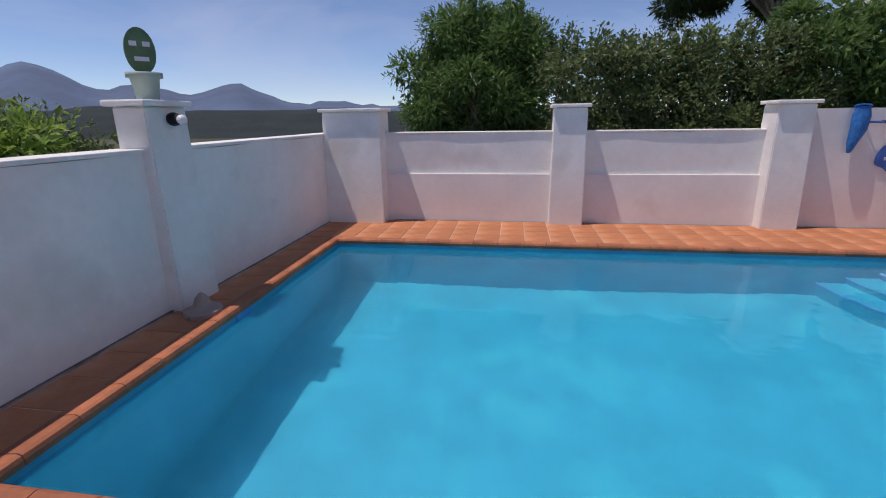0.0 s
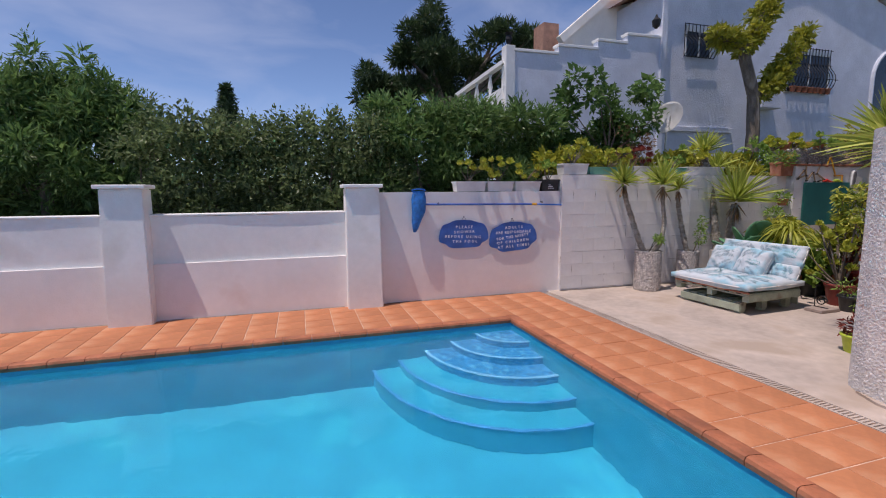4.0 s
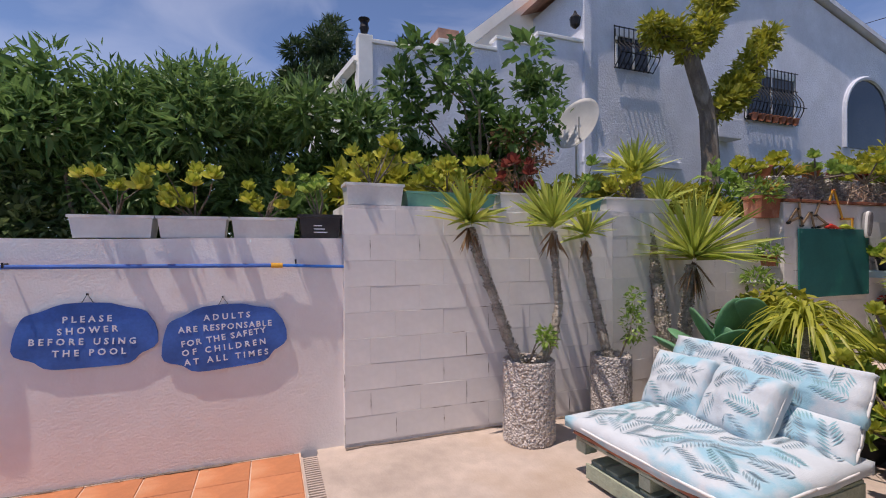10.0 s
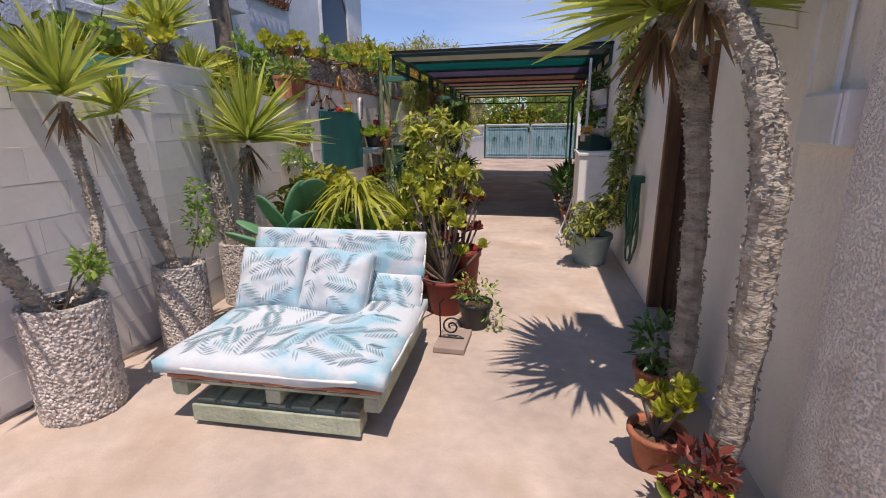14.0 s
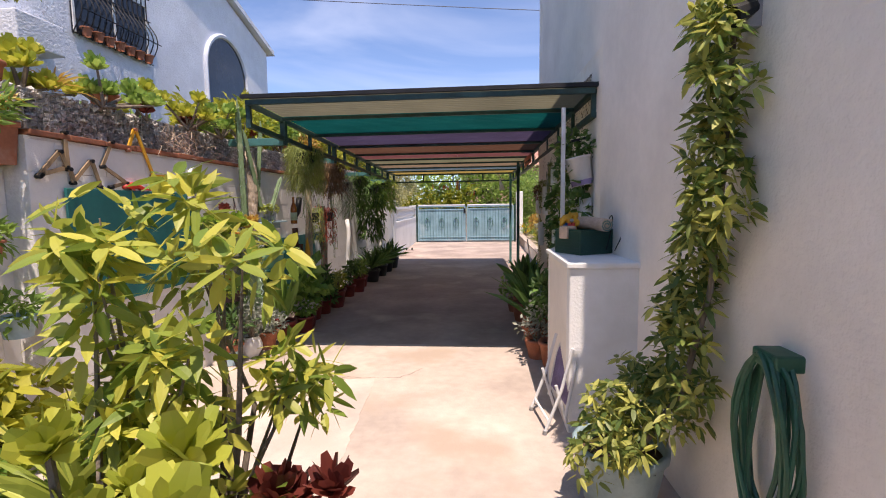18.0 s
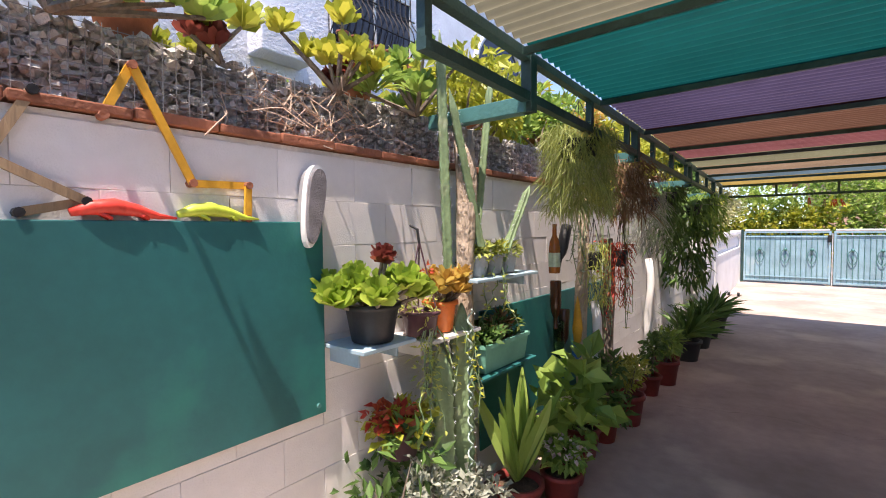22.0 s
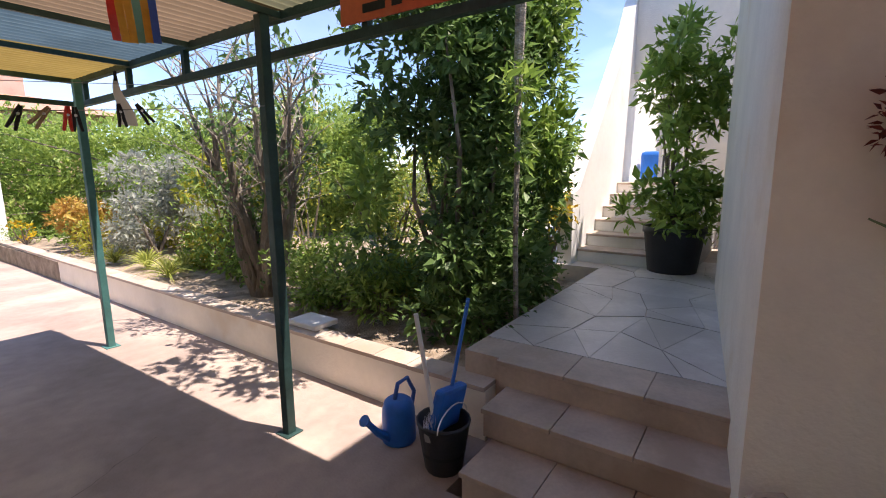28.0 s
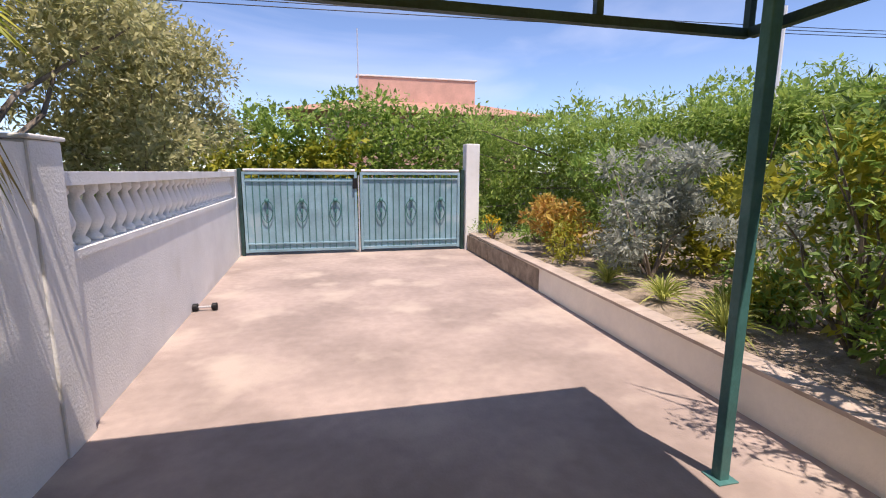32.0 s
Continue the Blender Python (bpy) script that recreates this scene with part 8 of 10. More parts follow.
    part("blue_bag", cube(2.8, 3.1, -0.34, -0.05, 0.932, 1.42, 0.06), M_BLUEP, c)
    part("black_bag", cube(2.8, 3.1, -0.62, -0.36, 0.932, 1.36, 0.06), M_POTB, c)


entrance()


def kerb():
    t = thing("bed_wall", "low cream kerb wall of the flower bed with a clay-tiled top", "kerb", kind="structure")
    f = lambda y: 2.24 + 0.016 * (y - 12)
    bm = prism(bmesh.new(), [(f(10.75), 10.75), (f(10.75) + 0.14, 10.75), (f(22) + 0.14, 22), (f(22), 22)], -0.2, 0.32)
    part("wall", bm, M_CREAM, t)
    y = 10.75
    while y < 21.9:
        part("cap_tile", prism(bmesh.new(), [(f(y) - 0.02, y), (f(y) + 0.17, y), (f(y) + 0.17, y + 0.295), (f(y) - 0.02, y + 0.295)], 0.322, 0.35), M_TREAD, t)
        y += 0.3
    solid("flower_bed", cube(2.34, 30, 10.9, 21.9, -0.2, 0.3), M_BED, "dry gravelly flower bed earth", "ground", kind="structure")
    solid("white_stone", cube(2.3, 2.55, 12.35, 12.7, 0.352, 0.4, 0.012), M_WHITEP, "pale flat stone on the bed wall", "stone")


kerb()


def gate():
    t = thing("drive_gate", "double steel gate painted pale blue with scroll ornaments", "gate")
    G = 21.82
    for x0, x1, lower in ((-1.93, 0.14, True), (0.2, 2.2, False)):
        g = part("leaf_frame", cube(x0, x1, G - 0.02, G + 0.02, 0.06, 0.11, 0.004), M_GATE, t)
        top = 1.56
        part("rail", cube(x0, x1, G - 0.02, G + 0.02, top - 0.05, top, 0.004), M_GATE, g)
        part("rail", cube(x0, x1, G - 0.015, G + 0.015, 1.38 if lower else 1.42, 1.41 if lower else 1.45, 0.004), M_GATE, g)
        part("rail", cube(x0, x1, G - 0.015, G + 0.015, 0.2, 0.23, 0.004), M_GATE, g)
        for x in (x0, x1 - 0.05):
            part("stile", cube(x, x + 0.05, G - 0.022, G + 0.022, 0.05, top, 0.004), M_GATE, g)
        n = 16
        for k in range(n):
            a = x0 + 0.05 + (x1 - x0 - 0.1) * k / n
            b = x0 + 0.05 + (x1 - x0 - 0.1) * (k + 1) / n
            part("sheet", cube(a + 0.003, b - 0.003, G + 0.012, G + 0.02 + 0.006 * (k % 2), 0.11, 1.44, 0.002), M_GATE, g)
            part("bar", cube(a - 0.007, a + 0.007, G - 0.012, G + 0.011, 0.11, top - 0.05), M_TEALPOST, g)
        for k in range(3):
            cx = x0 + (x1 - x0) * (0.2 + 0.3 * k)
            for s in (-1, 1):
                pts = [(cx + s * 0.1 * math.sin(a) * (1 - 0.25 * math.cos(a)), G - 0.025, 0.82 - 0.2 * math.cos(a)) for a in [math.pi * j / 10 for j in range(11)]]
                part("scroll", tube(bmesh.new(), pts, 0.009, 6), M_TEALPOST, g)
            bm = bmesh.new()
            bmesh.ops.create_uvsphere(bm, u_segments=8, v_segments=6, radius=0.045)
            part("rosette", bm, M_TEALPOST, g, "", pose(cx, G - 0.025, 1.03), True)
            part("collar", cube(cx - 0.02, cx + 0.02, G - 0.035, G - 0.013, 0.78, 0.86, 0.004), M_TEALPOST, g)
        part("top_tube", tube(bmesh.new(), [(x0 + 0.03, G, top + 0.03), (x1 - 0.03, G, top + 0.03)], 0.03, 8), M_ALU, g, "pale wrapped tube")
    part("lock", cube(0.06, 0.15, G - 0.05, G - 0.023, 1.25, 1.45, 0.008), M_BLACK, t)
    part("drop_bar", tube(bmesh.new(), [(0.17, G - 0.03, 0.02), (0.17, G - 0.03, 1.5)], 0.014, 8), M_ALU, t)
    for x in (-2.0, 2.22):
        part("hinge_post", cube(x, x + 0.06, G - 0.04, G + 0.04, 0.0, 1.62, 0.006), M_IRON, t)
    p = thing("gate_pier", "white rendered gate pier", "pier", kind="structure")
    part("shaft", cube(2.3, 2.58, 21.7, 21.98, -0.2, 2.13, 0.015), M_WALL, p)
    q = thing("gate_pier", "white rendered gate pier", "pier", kind="structure")
    part("shaft", cube(-2.3, -2.02, 21.7, 21.98, -0.2, 1.6, 0.015), M_WALL, q)


gate()


def balustrade():
    t = thing("balustrade", "white concrete balustrade on a low wall", "balustrade", kind="structure")
    f = lambda y: -1.79 - 0.04 * (y - 15.7)
    part("base_wall", prism(bmesh.new(), [(f(15.56) - 0.2, 15.56), (f(15.56), 15.56), (f(21.7), 21.7), (f(21.7) - 0.2, 21.7)], -0.2, 1.05), M_WALL, t)
    part("plinth", prism(bmesh.new(), [(f(15.72) - 0.2, 15.72), (f(15.72) + 0.015, 15.72), (f(21.7) + 0.015, 21.7), (f(21.7) - 0.2, 21.7)], 1.052, 1.1), M_WALL, t)
    part("hand_rail", prism(bmesh.new(), [(f(15.72) - 0.2, 15.72), (f(15.72) + 0.02, 15.72), (f(21.7) + 0.02, 21.7), (f(21.7) - 0.2, 21.7)], 1.48, 1.56), M_WALL, t)
    part("pier", cube(-2.1, -1.75, 15.4, 15.7, -0.2, 1.72, 0.012), M_WALL, t)
    part("pier_cap", cube(-2.12, -1.735, 15.38, 15.72, 1.722, 1.745, 0.008), M_WALL, t)
    prof = [(0.06, 0), (0.06, 0.03), (0.035, 0.05), (0.068, 0.11), (0.078, 0.15), (0.05, 0.24), (0.03, 0.3), (0.06, 0.33), (0.06, 0.378)]
    me = smooth(mesh_of(lathe(bmesh.new(), prof, 10), "baluster"))
    y = 15.86
    while y < 21.6:
        part("baluster", me, M_WALL, t, "", pose(f(y) - 0.09, y, 1.101))
        y += 0.2


balustrade()

db = thing("dumbbell", "small dark dumbbell lying on the drive", "dumbbell", at=pose(-1.76, 18.22, 0.045, 0, 90, 0))
part("bar", tube(bmesh.new(), [(0, 0, -0.09), (0, 0, 0.09)], 0.012, 8), M_ALU, db)
for z in (-0.1, 0.1):
    part("weight", lathe(bmesh.new(), [(0.03, -0.03), (0.044, -0.022), (0.044, 0.022), (0.03, 0.03)], 12, (0, 0, z)), M_BLACK, db)


def watering_can():
    t = thing("watering_can", "blue plastic watering can", "watering can", at=pose(1.95, 11.2, 0, 0, 0, 175))
    part("body", lathe(bmesh.new(), [(0.1, 0), (0.105, 0.01), (0.1, 0.2), (0.085, 0.25), (0.06, 0.27), (0.04, 0.27)], 18), M_BLUEP, t, "", None, True)
    part("spout", tube(bmesh.new(), [(0.09, 0, 0.05), (0.17, 0, 0.12), (0.25, 0, 0.22)], [0.03, 0.022, 0.018], 8), M_BLUEP, t)
    part("rose", tube(bmesh.new(), [(0.24, 0, 0.21), (0.27, 0, 0.24)], [0.018, 0.035], 10), M_BLUEP, t)
    part("handle", tube(bmesh.new(), [(0.03, 0, 0.27), (0.0, 0, 0.36), (-0.08, 0, 0.37), (-0.14, 0, 0.26), (-0.1, 0, 0.1)], 0.013, 8), M_BLUE, t)


watering_can()


def bucket():
    t = thing("bucket", "black rubber bucket with brushes standing in it", "bucket", at=pose(1.88, 10.82, 0))
    part("pail", lathe(bmesh.new(), [(0.1, 0), (0.105, 0.01), (0.145, 0.27), (0.15, 0.275), (0.15, 0.29), (0.138, 0.29), (0.12, 0.1)], 18, close=False), M_POTB, t, "", None, True)
    part("bail", tube(bmesh.new(), [(0.145 * math.cos(a), -0.06 + 0.0 * a, 0.28 + 0.1 * math.sin(a)) for a in [math.pi * k / 8 for k in range(9)]], 0.004, 5), M_ALU, t)
    b = thing("dustpan", "blue long-handled dustpan in the bucket", "dustpan", at=pose(1.9, 10.84, 0.2, 8, 10, 0))
    part("pan", cube(-0.13, 0.13, -0.03, 0.03, 0.02, 0.26, 0.02), M_BLUEP, b)
    part("stick", tube(bmesh.new(), [(0, 0, 0.2), (0.02, 0.03, 0.75)], 0.011, 8), M_BLUEP, b)
    c = thing("hand_broom", "broom with a pale worn handle in the bucket", "broom", at=pose(1.84, 10.82, 0.1, -4, -8, 0))
    part("stick", tube(bmesh.new(), [(0, 0, 0), (0, 0, 0.82)], 0.012, 8), M_PIPE, c)
    part("head", cube(-0.08, 0.08, -0.02, 0.02, 0.12, 0.17, 0.006), M_GREYP, c)
    V = []
    P = np.stack([NPR.rand(120) * 0.16 - 0.08, NPR.rand(120) * 0.04 - 0.02, np.full(120, 0.17)], 1)
    part("bristles", leaf_mesh("bristles", P, np.tile([0, 0, 1.0], (120, 1)) + NPR.normal(size=(120, 3)) * 0.1, 0.09, 0.004), M_LETTER, c)


bucket()


# ---- planting along the drive ----
def shrub(label, x, y, z, w, h, k, n, lm, ln, wd, s=0.2, stems=7, rad=0.02, name="garden_shrub", low=0.15):
    cl = [(R.uniform(-w, w), R.uniform(-w, w), R.uniform(h * low, h), s * R.uniform(0.7, 1.3), s * R.uniform(0.7, 1.3), s * R.uniform(0.6, 1.1)) for _ in range(k)]
    return bush(name, label, (x, y, z), cl, n, lm, ln, wd, "shrub", stems, rad, "garden shrubs")


shrub("yellow daisies at the gate end of the bed", 2.75, 21.3, 0.3, 0.3, 0.35, 8, 260, L_GREEN, 0.08, 0.02, 0.12)
shrub("tuft of bright yellow flowers in the bed", 2.65, 21.0, 0.3, 0.25, 0.45, 6, 120, L_FLOW, 0.05, 0.05, 0.08)
shrub("orange and yellow leaved spurge bush", 3.2, 19.4, 0.3, 0.5, 0.9, 16, 1300, L_ORANGE, 0.07, 0.025, 0.18)
shrub("yellow-green spurge bush in the bed", 2.95, 18.7, 0.3, 0.35, 0.5, 12, 800, L_YEL, 0.07, 0.025, 0.15)
shrub("silvery grey rounded bush", 3.4, 17.4, 0.3, 0.6, 1.5, 26, 4600, L_GREY, 0.06, 0.02, 0.26)
shrub("grey-green bush in the bed", 4.4, 16.6, 0.3, 0.5, 1.4, 16, 1800, L_GREY, 0.06, 0.02, 0.26)
shrub("fresh green bush behind the bed", 4.3, 19.2, 0.3, 0.7, 1.5, 20, 2200, L_GREEN, 0.08, 0.035, 0.3)
shrub("yellow-green bush in the bed", 4.6, 17.8, 0.3, 0.5, 1.3, 14, 1500, L_YEL, 0.08, 0.03, 0.28)
for x, y in ((2.75, 17.3), (2.85, 16.5), (2.7, 15.6), (3.1, 16.0)):
    g = thing("grass_tuft", "arching pale green grass tuft in the bed", "grass", at=pose(x, y, 0.3), group="grass tufts")
    rosette("grass_clump", (0, 0, 0), (0, 0, 0.2), 130, 0.5, 0.012, L_FERN, g, (0.3, 1.4), 0.5, seg=4)
shrub("thin-leaved green shrub beside the drive", 3.2, 15.0, 0.3, 0.4, 1.7, 14, 1100, L_GREEN, 0.09, 0.03, 0.28, 12)
shrub("airy yellow-green shrub beside the drive", 3.6, 15.4, 0.3, 0.5, 1.5, 16, 1400, L_YEL, 0.08, 0.03, 0.28, 10)


def gnarled_tree():
    t = thing("gnarled_tree", "dark shaggy many-stemmed shrub tree with bare pale twigs", "tree", at=pose(2.95, 13.9, 0.3))
    bm, dry = bmesh.new(), bmesh.new()
    ends = []
    for k in range(11):
        a = k * 0.7
        p = [Vector((0.1 * math.cos(a), 0.1 * math.sin(a), 0))]
        d = Vector((0.17 * math.cos(a), 0.22 * math.sin(a), 1)).normalized()
        for j in range(8):
            p.append(p[-1] + d * 0.28 + Vector((R.uniform(-0.06, 0.06), R.uniform(-0.06, 0.06), 0)))
        tube(bm, p, [0.085, 0.078, 0.066, 0.055, 0.045, 0.034, 0.024, 0.015, 0.006], 8)
        for j in range(3, 9):
            for _ in range(2):
                e = p[j] + Vector((R.uniform(-0.5, 0.5), R.uniform(-0.5, 0.5), R.uniform(0.1, 0.5)))
                mid = p[j].lerp(e, 0.5) + Vector((R.uniform(-0.05, 0.05), R.uniform(-0.05, 0.05), 0.06))
                tube(dry, [p[j], mid, e], [0.014, 0.009, 0.003], 4)
                for _ in range(2):
                    tube(dry, [mid, mid + Vector((R.uniform(-0.2, 0.2), R.uniform(-0.2, 0.2), R.uniform(0.05, 0.3)))], [0.006, 0.002], 4)
                if R.random() < 0.6:
                    ends.append((e.x, e.y, e.z, 0.13, 0.13, 0.1))
    part("trunk", bm, M_BARK, t)
    part("twig_tangle", dry, M_YTRUNK, t, "bare pale grey twigs")
    crown("crown", ends, 1500, L_OLEA, t, 0.05, 0.016)
    crown("ivy", [(R.gauss(0, 0.14), R.gauss(0, 0.16), R.uniform(0.15, 2.2), 0.16, 0.16, 0.22) for _ in range(20)], 1000, L_DARK, t, 0.06, 0.03, label="dark ivy round the trunks")


gnarled_tree()


def jasmine():
    t = thing("climber_bush", "big dark green climber mass over the bed corner", "bush", at=pose(3.32, 11.68, 0.3))
    cl = [(R.uniform(-0.5, 1.2), R.uniform(-0.5, 0.55), R.uniform(0.1, 3.0), 0.3, 0.3, 0.28) for _ in range(104)]
    cl += [(R.uniform(-0.65, 0.95), R.uniform(-0.6, 0.1), R.uniform(0.1, 1.0), 0.22, 0.22, 0.2) for _ in range(24)]
    cl += [(R.uniform(-1.3, -0.6), R.uniform(-0.4, 1.1), R.uniform(2.5, 3.3), 0.17, 0.2, 0.14) for _ in range(18)]
    cl += [(R.uniform(-0.7, 1.5), R.uniform(-0.6, 0.9), R.uniform(2.6, 3.9), 0.3, 0.3, 0.26) for _ in range(46)]
    part("woody_stem", twigs(bmesh.new(), (0, 0, 0), cl[:16], 0.03), M_BARK, t)
    part("trunk", tube(bmesh.new(), [(-0.2, -0.7, 0), (-0.2, -0.68, 0.8), (-0.24, -0.7, 1.5), (-0.16, -0.66, 2.0), (-0.22, -0.7, 2.5), (-0.12, -0.7, 2.8)], [0.02, 0.02, 0.022, 0.035, 0.04, 0.03], 7), M_YTRUNK, t, "pale twisted stem")
    crown("crown", cl, 22000, L_OLEA, t, 0.068, 0.025)
    # same climber in a brighter leaf colour, painting sun on its outer sprays
    crown("sunlit_sprays", [(-0.3, -0.75, 1.9, 0.3, 0.1, 0.12), (-0.2, -0.7, 1.5, 0.12, 0.1, 0.3), (0.75, -0.6, 1.6, 0.3, 0.2, 0.5), (0.95, -0.4, 1.2, 0.25, 0.2, 0.5), (0.6, -0.6, 2.6, 0.3, 0.2, 0.4), (-0.5, 0.5, 1.2, 0.2, 0.2, 0.5), (1.35, -0.3, 2.3, 0.25, 0.25, 0.5), (1.6, -0.2, 3.1, 0.35, 0.3, 0.35), (1.75, 0.0, 3.6, 0.3, 0.3, 0.3), (1.2, -0.5, 3.3, 0.3, 0.25, 0.4), (1.3, -0.2, 1.6, 0.2, 0.25, 0.4)], 2600, L_GREEN, t, 0.08, 0.024)


jasmine()
shrub("yellow flowering bush beside the stair", 5.0, 11.6, 0.5, 0.25, 1.3, 10, 500, L_YEL, 0.08, 0.03, 0.2)
shrub("bright yellow flowers by the stair wall", 5.15, 11.5, 0.5, 0.15, 0.9, 5, 160, L_FLOW, 0.07, 0.05, 0.13)
shrub("undergrowth in the flower bed", 3.2, 12.9, 0.3, 0.5, 0.6, 14, 900, L_BRIGHT, 0.07, 0.03, 0.2)
shrub("undergrowth in the flower bed", 3.0, 13.2, 0.3, 0.3, 0.5, 12, 800, L_GREEN, 0.07, 0.03, 0.18)
for x, y, lm in ((3.1, 12.3, L_GREEN), (3.05, 12.9, L_GREEN), (3.5, 12.6, L_YEL), (4.1, 12.8, L_BRIGHT), (3.15, 14.4, L_GREEN), (3.9, 14.0, L_BRIGHT), (4.6, 12.3, L_GREEN), (3.4, 15.8, L_GREEN), (3.8, 18.2, L_YEL), (3.3, 20.4, L_GREEN)):
    shrub("low undergrowth filling the flower bed", x, y, 0.3, 0.35, 0.42, 12, 900, lm, 0.08, 0.035, 0.17)
shrub("green shrub deeper in the bed", 4.9, 13.0, 0.3, 0.6, 1.5, 14, 900, L_YEL, 0.08, 0.03, 0.3)
bp = thing("potted_tree", "tall bushy plant in a large black pot on the landing", "potted plant", at=pose(5.55, 10.25, 0.5))
pot(bp, (0, 0, 0), 0.25, 0.31, 0.5, M_POTB)
pcl = [(R.gauss(0, 0.2), R.gauss(0, 0.2), R.uniform(0.5, 2.6), R.uniform(0.14, 0.26), R.uniform(0.14, 0.26), 0.2) for _ in range(46)]
part("woody_stem", twigs(bmesh.new(), (0, 0, 0.4), pcl[:9], 0.02), M_BARK, bp)
crown("crown", pcl, 2500, L_GREEN, bp, 0.09, 0.03)

shrub("dense leafy shrub between the trees in the bed", 4.1, 14.6, 0.3, 0.6, 2.2, 18, 1000, L_YEL, 0.07, 0.026, 0.3)
shrub("airy bright shrub between the trees in the bed", 4.3, 13.3, 0.3, 0.5, 1.3, 14, 1000, L_BRIGHT, 0.07, 0.028, 0.28)

# ---- neighbour's house, hedges, trees, distance ----
def neighbour():
    t = thing("neighbour_house", "white rendered neighbour house with a tiled gable roof", "house")
    X = -5.8
    bm = bmesh.new()
    prof = [(4.65, 1.2), (16.1, 1.2), (16.2, 6.35), (9.3, 8.45), (4.65, 6.9)]
    lo, hi = [bm.verts.new((X, y, z)) for y, z in prof], [bm.verts.new((X - 6, y, z)) for y, z in prof]
    n = len(prof)
    for k in range(n):
        bm.faces.new((lo[k], hi[k], hi[(k + 1) % n], lo[(k + 1) % n]))
    bm.faces.new(lo)
    bm.faces.new(hi[::-1])
    bmesh.ops.recalc_face_normals(bm, faces=bm.faces)
    part("wall", bm, M_HOUSE, t)
    for a, b in (((4.5, 6.9), (9.3, 8.5)), ((9.3, 8.5), (16.4, 6.33))):
        r = part("verge", bar(bmesh.new(), (X + 0.06, a[0], a[1] + 0.08), (X + 0.06, b[0], b[1] + 0.08), 0.2, 0.12), M_HOUSE, t)
    part("pilaster", cube(X, X + 0.07, 4.62, 4.78, 1.2, 7.0), M_HOUSE, t)
    part("ledge", cube(X, X + 0.06, 4.6, 7.2, 3.2, 3.34, 0.01), M_HOUSE, t)
    # windows with bellied grilles
    for y0, y1, z0, z1 in ((5.35, 6.35, 5.15, 6.02), (9.1, 10.95, 4.45, 5.75)):
        w = part("window", cube(X + 0.002, X + 0.03, y0 + 0.06, y1 - 0.06, z0 + 0.05, z1 - 0.05), M_GLASSD_SHADE, t)
        for yy in (y0 + 0.06, (y0 + y1) / 2, y1 - 0.1):
            part("mullion", cube(X + 0.031, X + 0.05, yy, yy + 0.04, z0 + 0.05, z1 - 0.05), M_WHITEP, w)
        part("shutter_box", cube(X + 0.031, X + 0.06, y0 + 0.06, y1 - 0.06, z1 - 0.2, z1 - 0.05), M_WHITEP, w)
        k = y0
        while k <= y1 + 0.01:
            H = z1 - z0
            pts = [(X + 0.07 + (0.2 * math.sin(math.pi * min(1, max(0, (0.62 - f) / 0.6))) if f < 0.62 else 0.0), k, z0 + H * f) for f in [j / 12 for j in range(13)]]
            part("grille_bar", tube(bmesh.new(), pts, 0.011, 5), M_BLACK, w)
            k += 0.125
        for f, d in ((0.02, 0.07), (0.3, 0.27), (0.65, 0.07), (0.98, 0.07)):
            part("grille_rail", bar(bmesh.new(), (X + d, y0, z0 + (z1 - z0) * f), (X + d, y1, z0 + (z1 - z0) * f), 0.025, 0.012), M_BLACK, w)
    for k in range(7):
        pw = part("sill_pot", lathe(bmesh.new(), pot_profile(0.06, 0.085, 0.14)[:-1], 12, (X + 0.14, 9.3 + k * 0.24, 4.46), close=False), M_POTT, t)
    part("air_unit", cube(X + 0.002, X + 0.35, 7.9, 8.65, 3.9, 4.35, 0.02), M_HOUSE, t)
    # arched opening: no recess, its shade is a dark panel on the wall
    bm = bmesh.new()
    arc = [(12.85, 4.1)] + [(13.83 - 0.98 * math.cos(a), 5.05 + 0.95 * math.sin(a)) for a in [math.pi * k / 14 for k in range(15)]] + [(14.81, 4.1)]
    extrude_x(bm, arc[::-1], X + 0.004, X + 0.02)
    part("arch_opening", bm, M_GLASSD_SHADE, t, "flat dark panel for the shade inside an arched opening")
    pts = [(X + 0.03, y, z) for y, z in arc]
    part("arch_trim", tube(bmesh.new(), pts, 0.06, 6), M_HOUSE, t)
    # roof slopes seen past the side wall
    bm = bmesh.new()
    for y0, z0, y1, z1 in ((4.3, 6.8, 9.3, 8.56), (9.3, 8.56, 16.6, 6.28)):
        vs = [bm.verts.new(p) for p in ((X + 0.1, y0, z0 + 0.12), (X + 0.1, y1, z1 + 0.12), (X - 6, y1, z1 + 0.12), (X - 6, y0, z0 + 0.12))]
        bm.faces.new(vs)
    part("roof", bm, M_ROOF, t)
    part("lamp", lathe(bmesh.new(), [(0.03, 0), (0.09, 0.06), (0.11, 0.2), (0.04, 0.28), (0.02, 0.34)], 8, (X + 0.14, 4.35, 5.75)), M_BLACK, t)
    # stepped terrace wall
    s = thing("stepped_wall", "white stepped parapet wall of the neighbour terrace", "wall", kind="structure")
    for y0, y1, z in ((0.42, 1.6, 4.92), (1.6, 2.72, 5.12), (2.72, 3.6, 5.34), (3.6, 4.64, 5.56)):
        part("wall", cube(X - 0.2, X, y0, y1, 0.8, z), M_HOUSE, s)
        part("coping", cube(X - 0.24, X + 0.04, y0 - 0.03, y1, z + 0.001, z + 0.07, 0.012), M_WALL, s)
    part("pier", cube(X - 0.24, X + 0.03, 0.18, 0.42, 0.8, 5.05, 0.01), M_WALL, s)
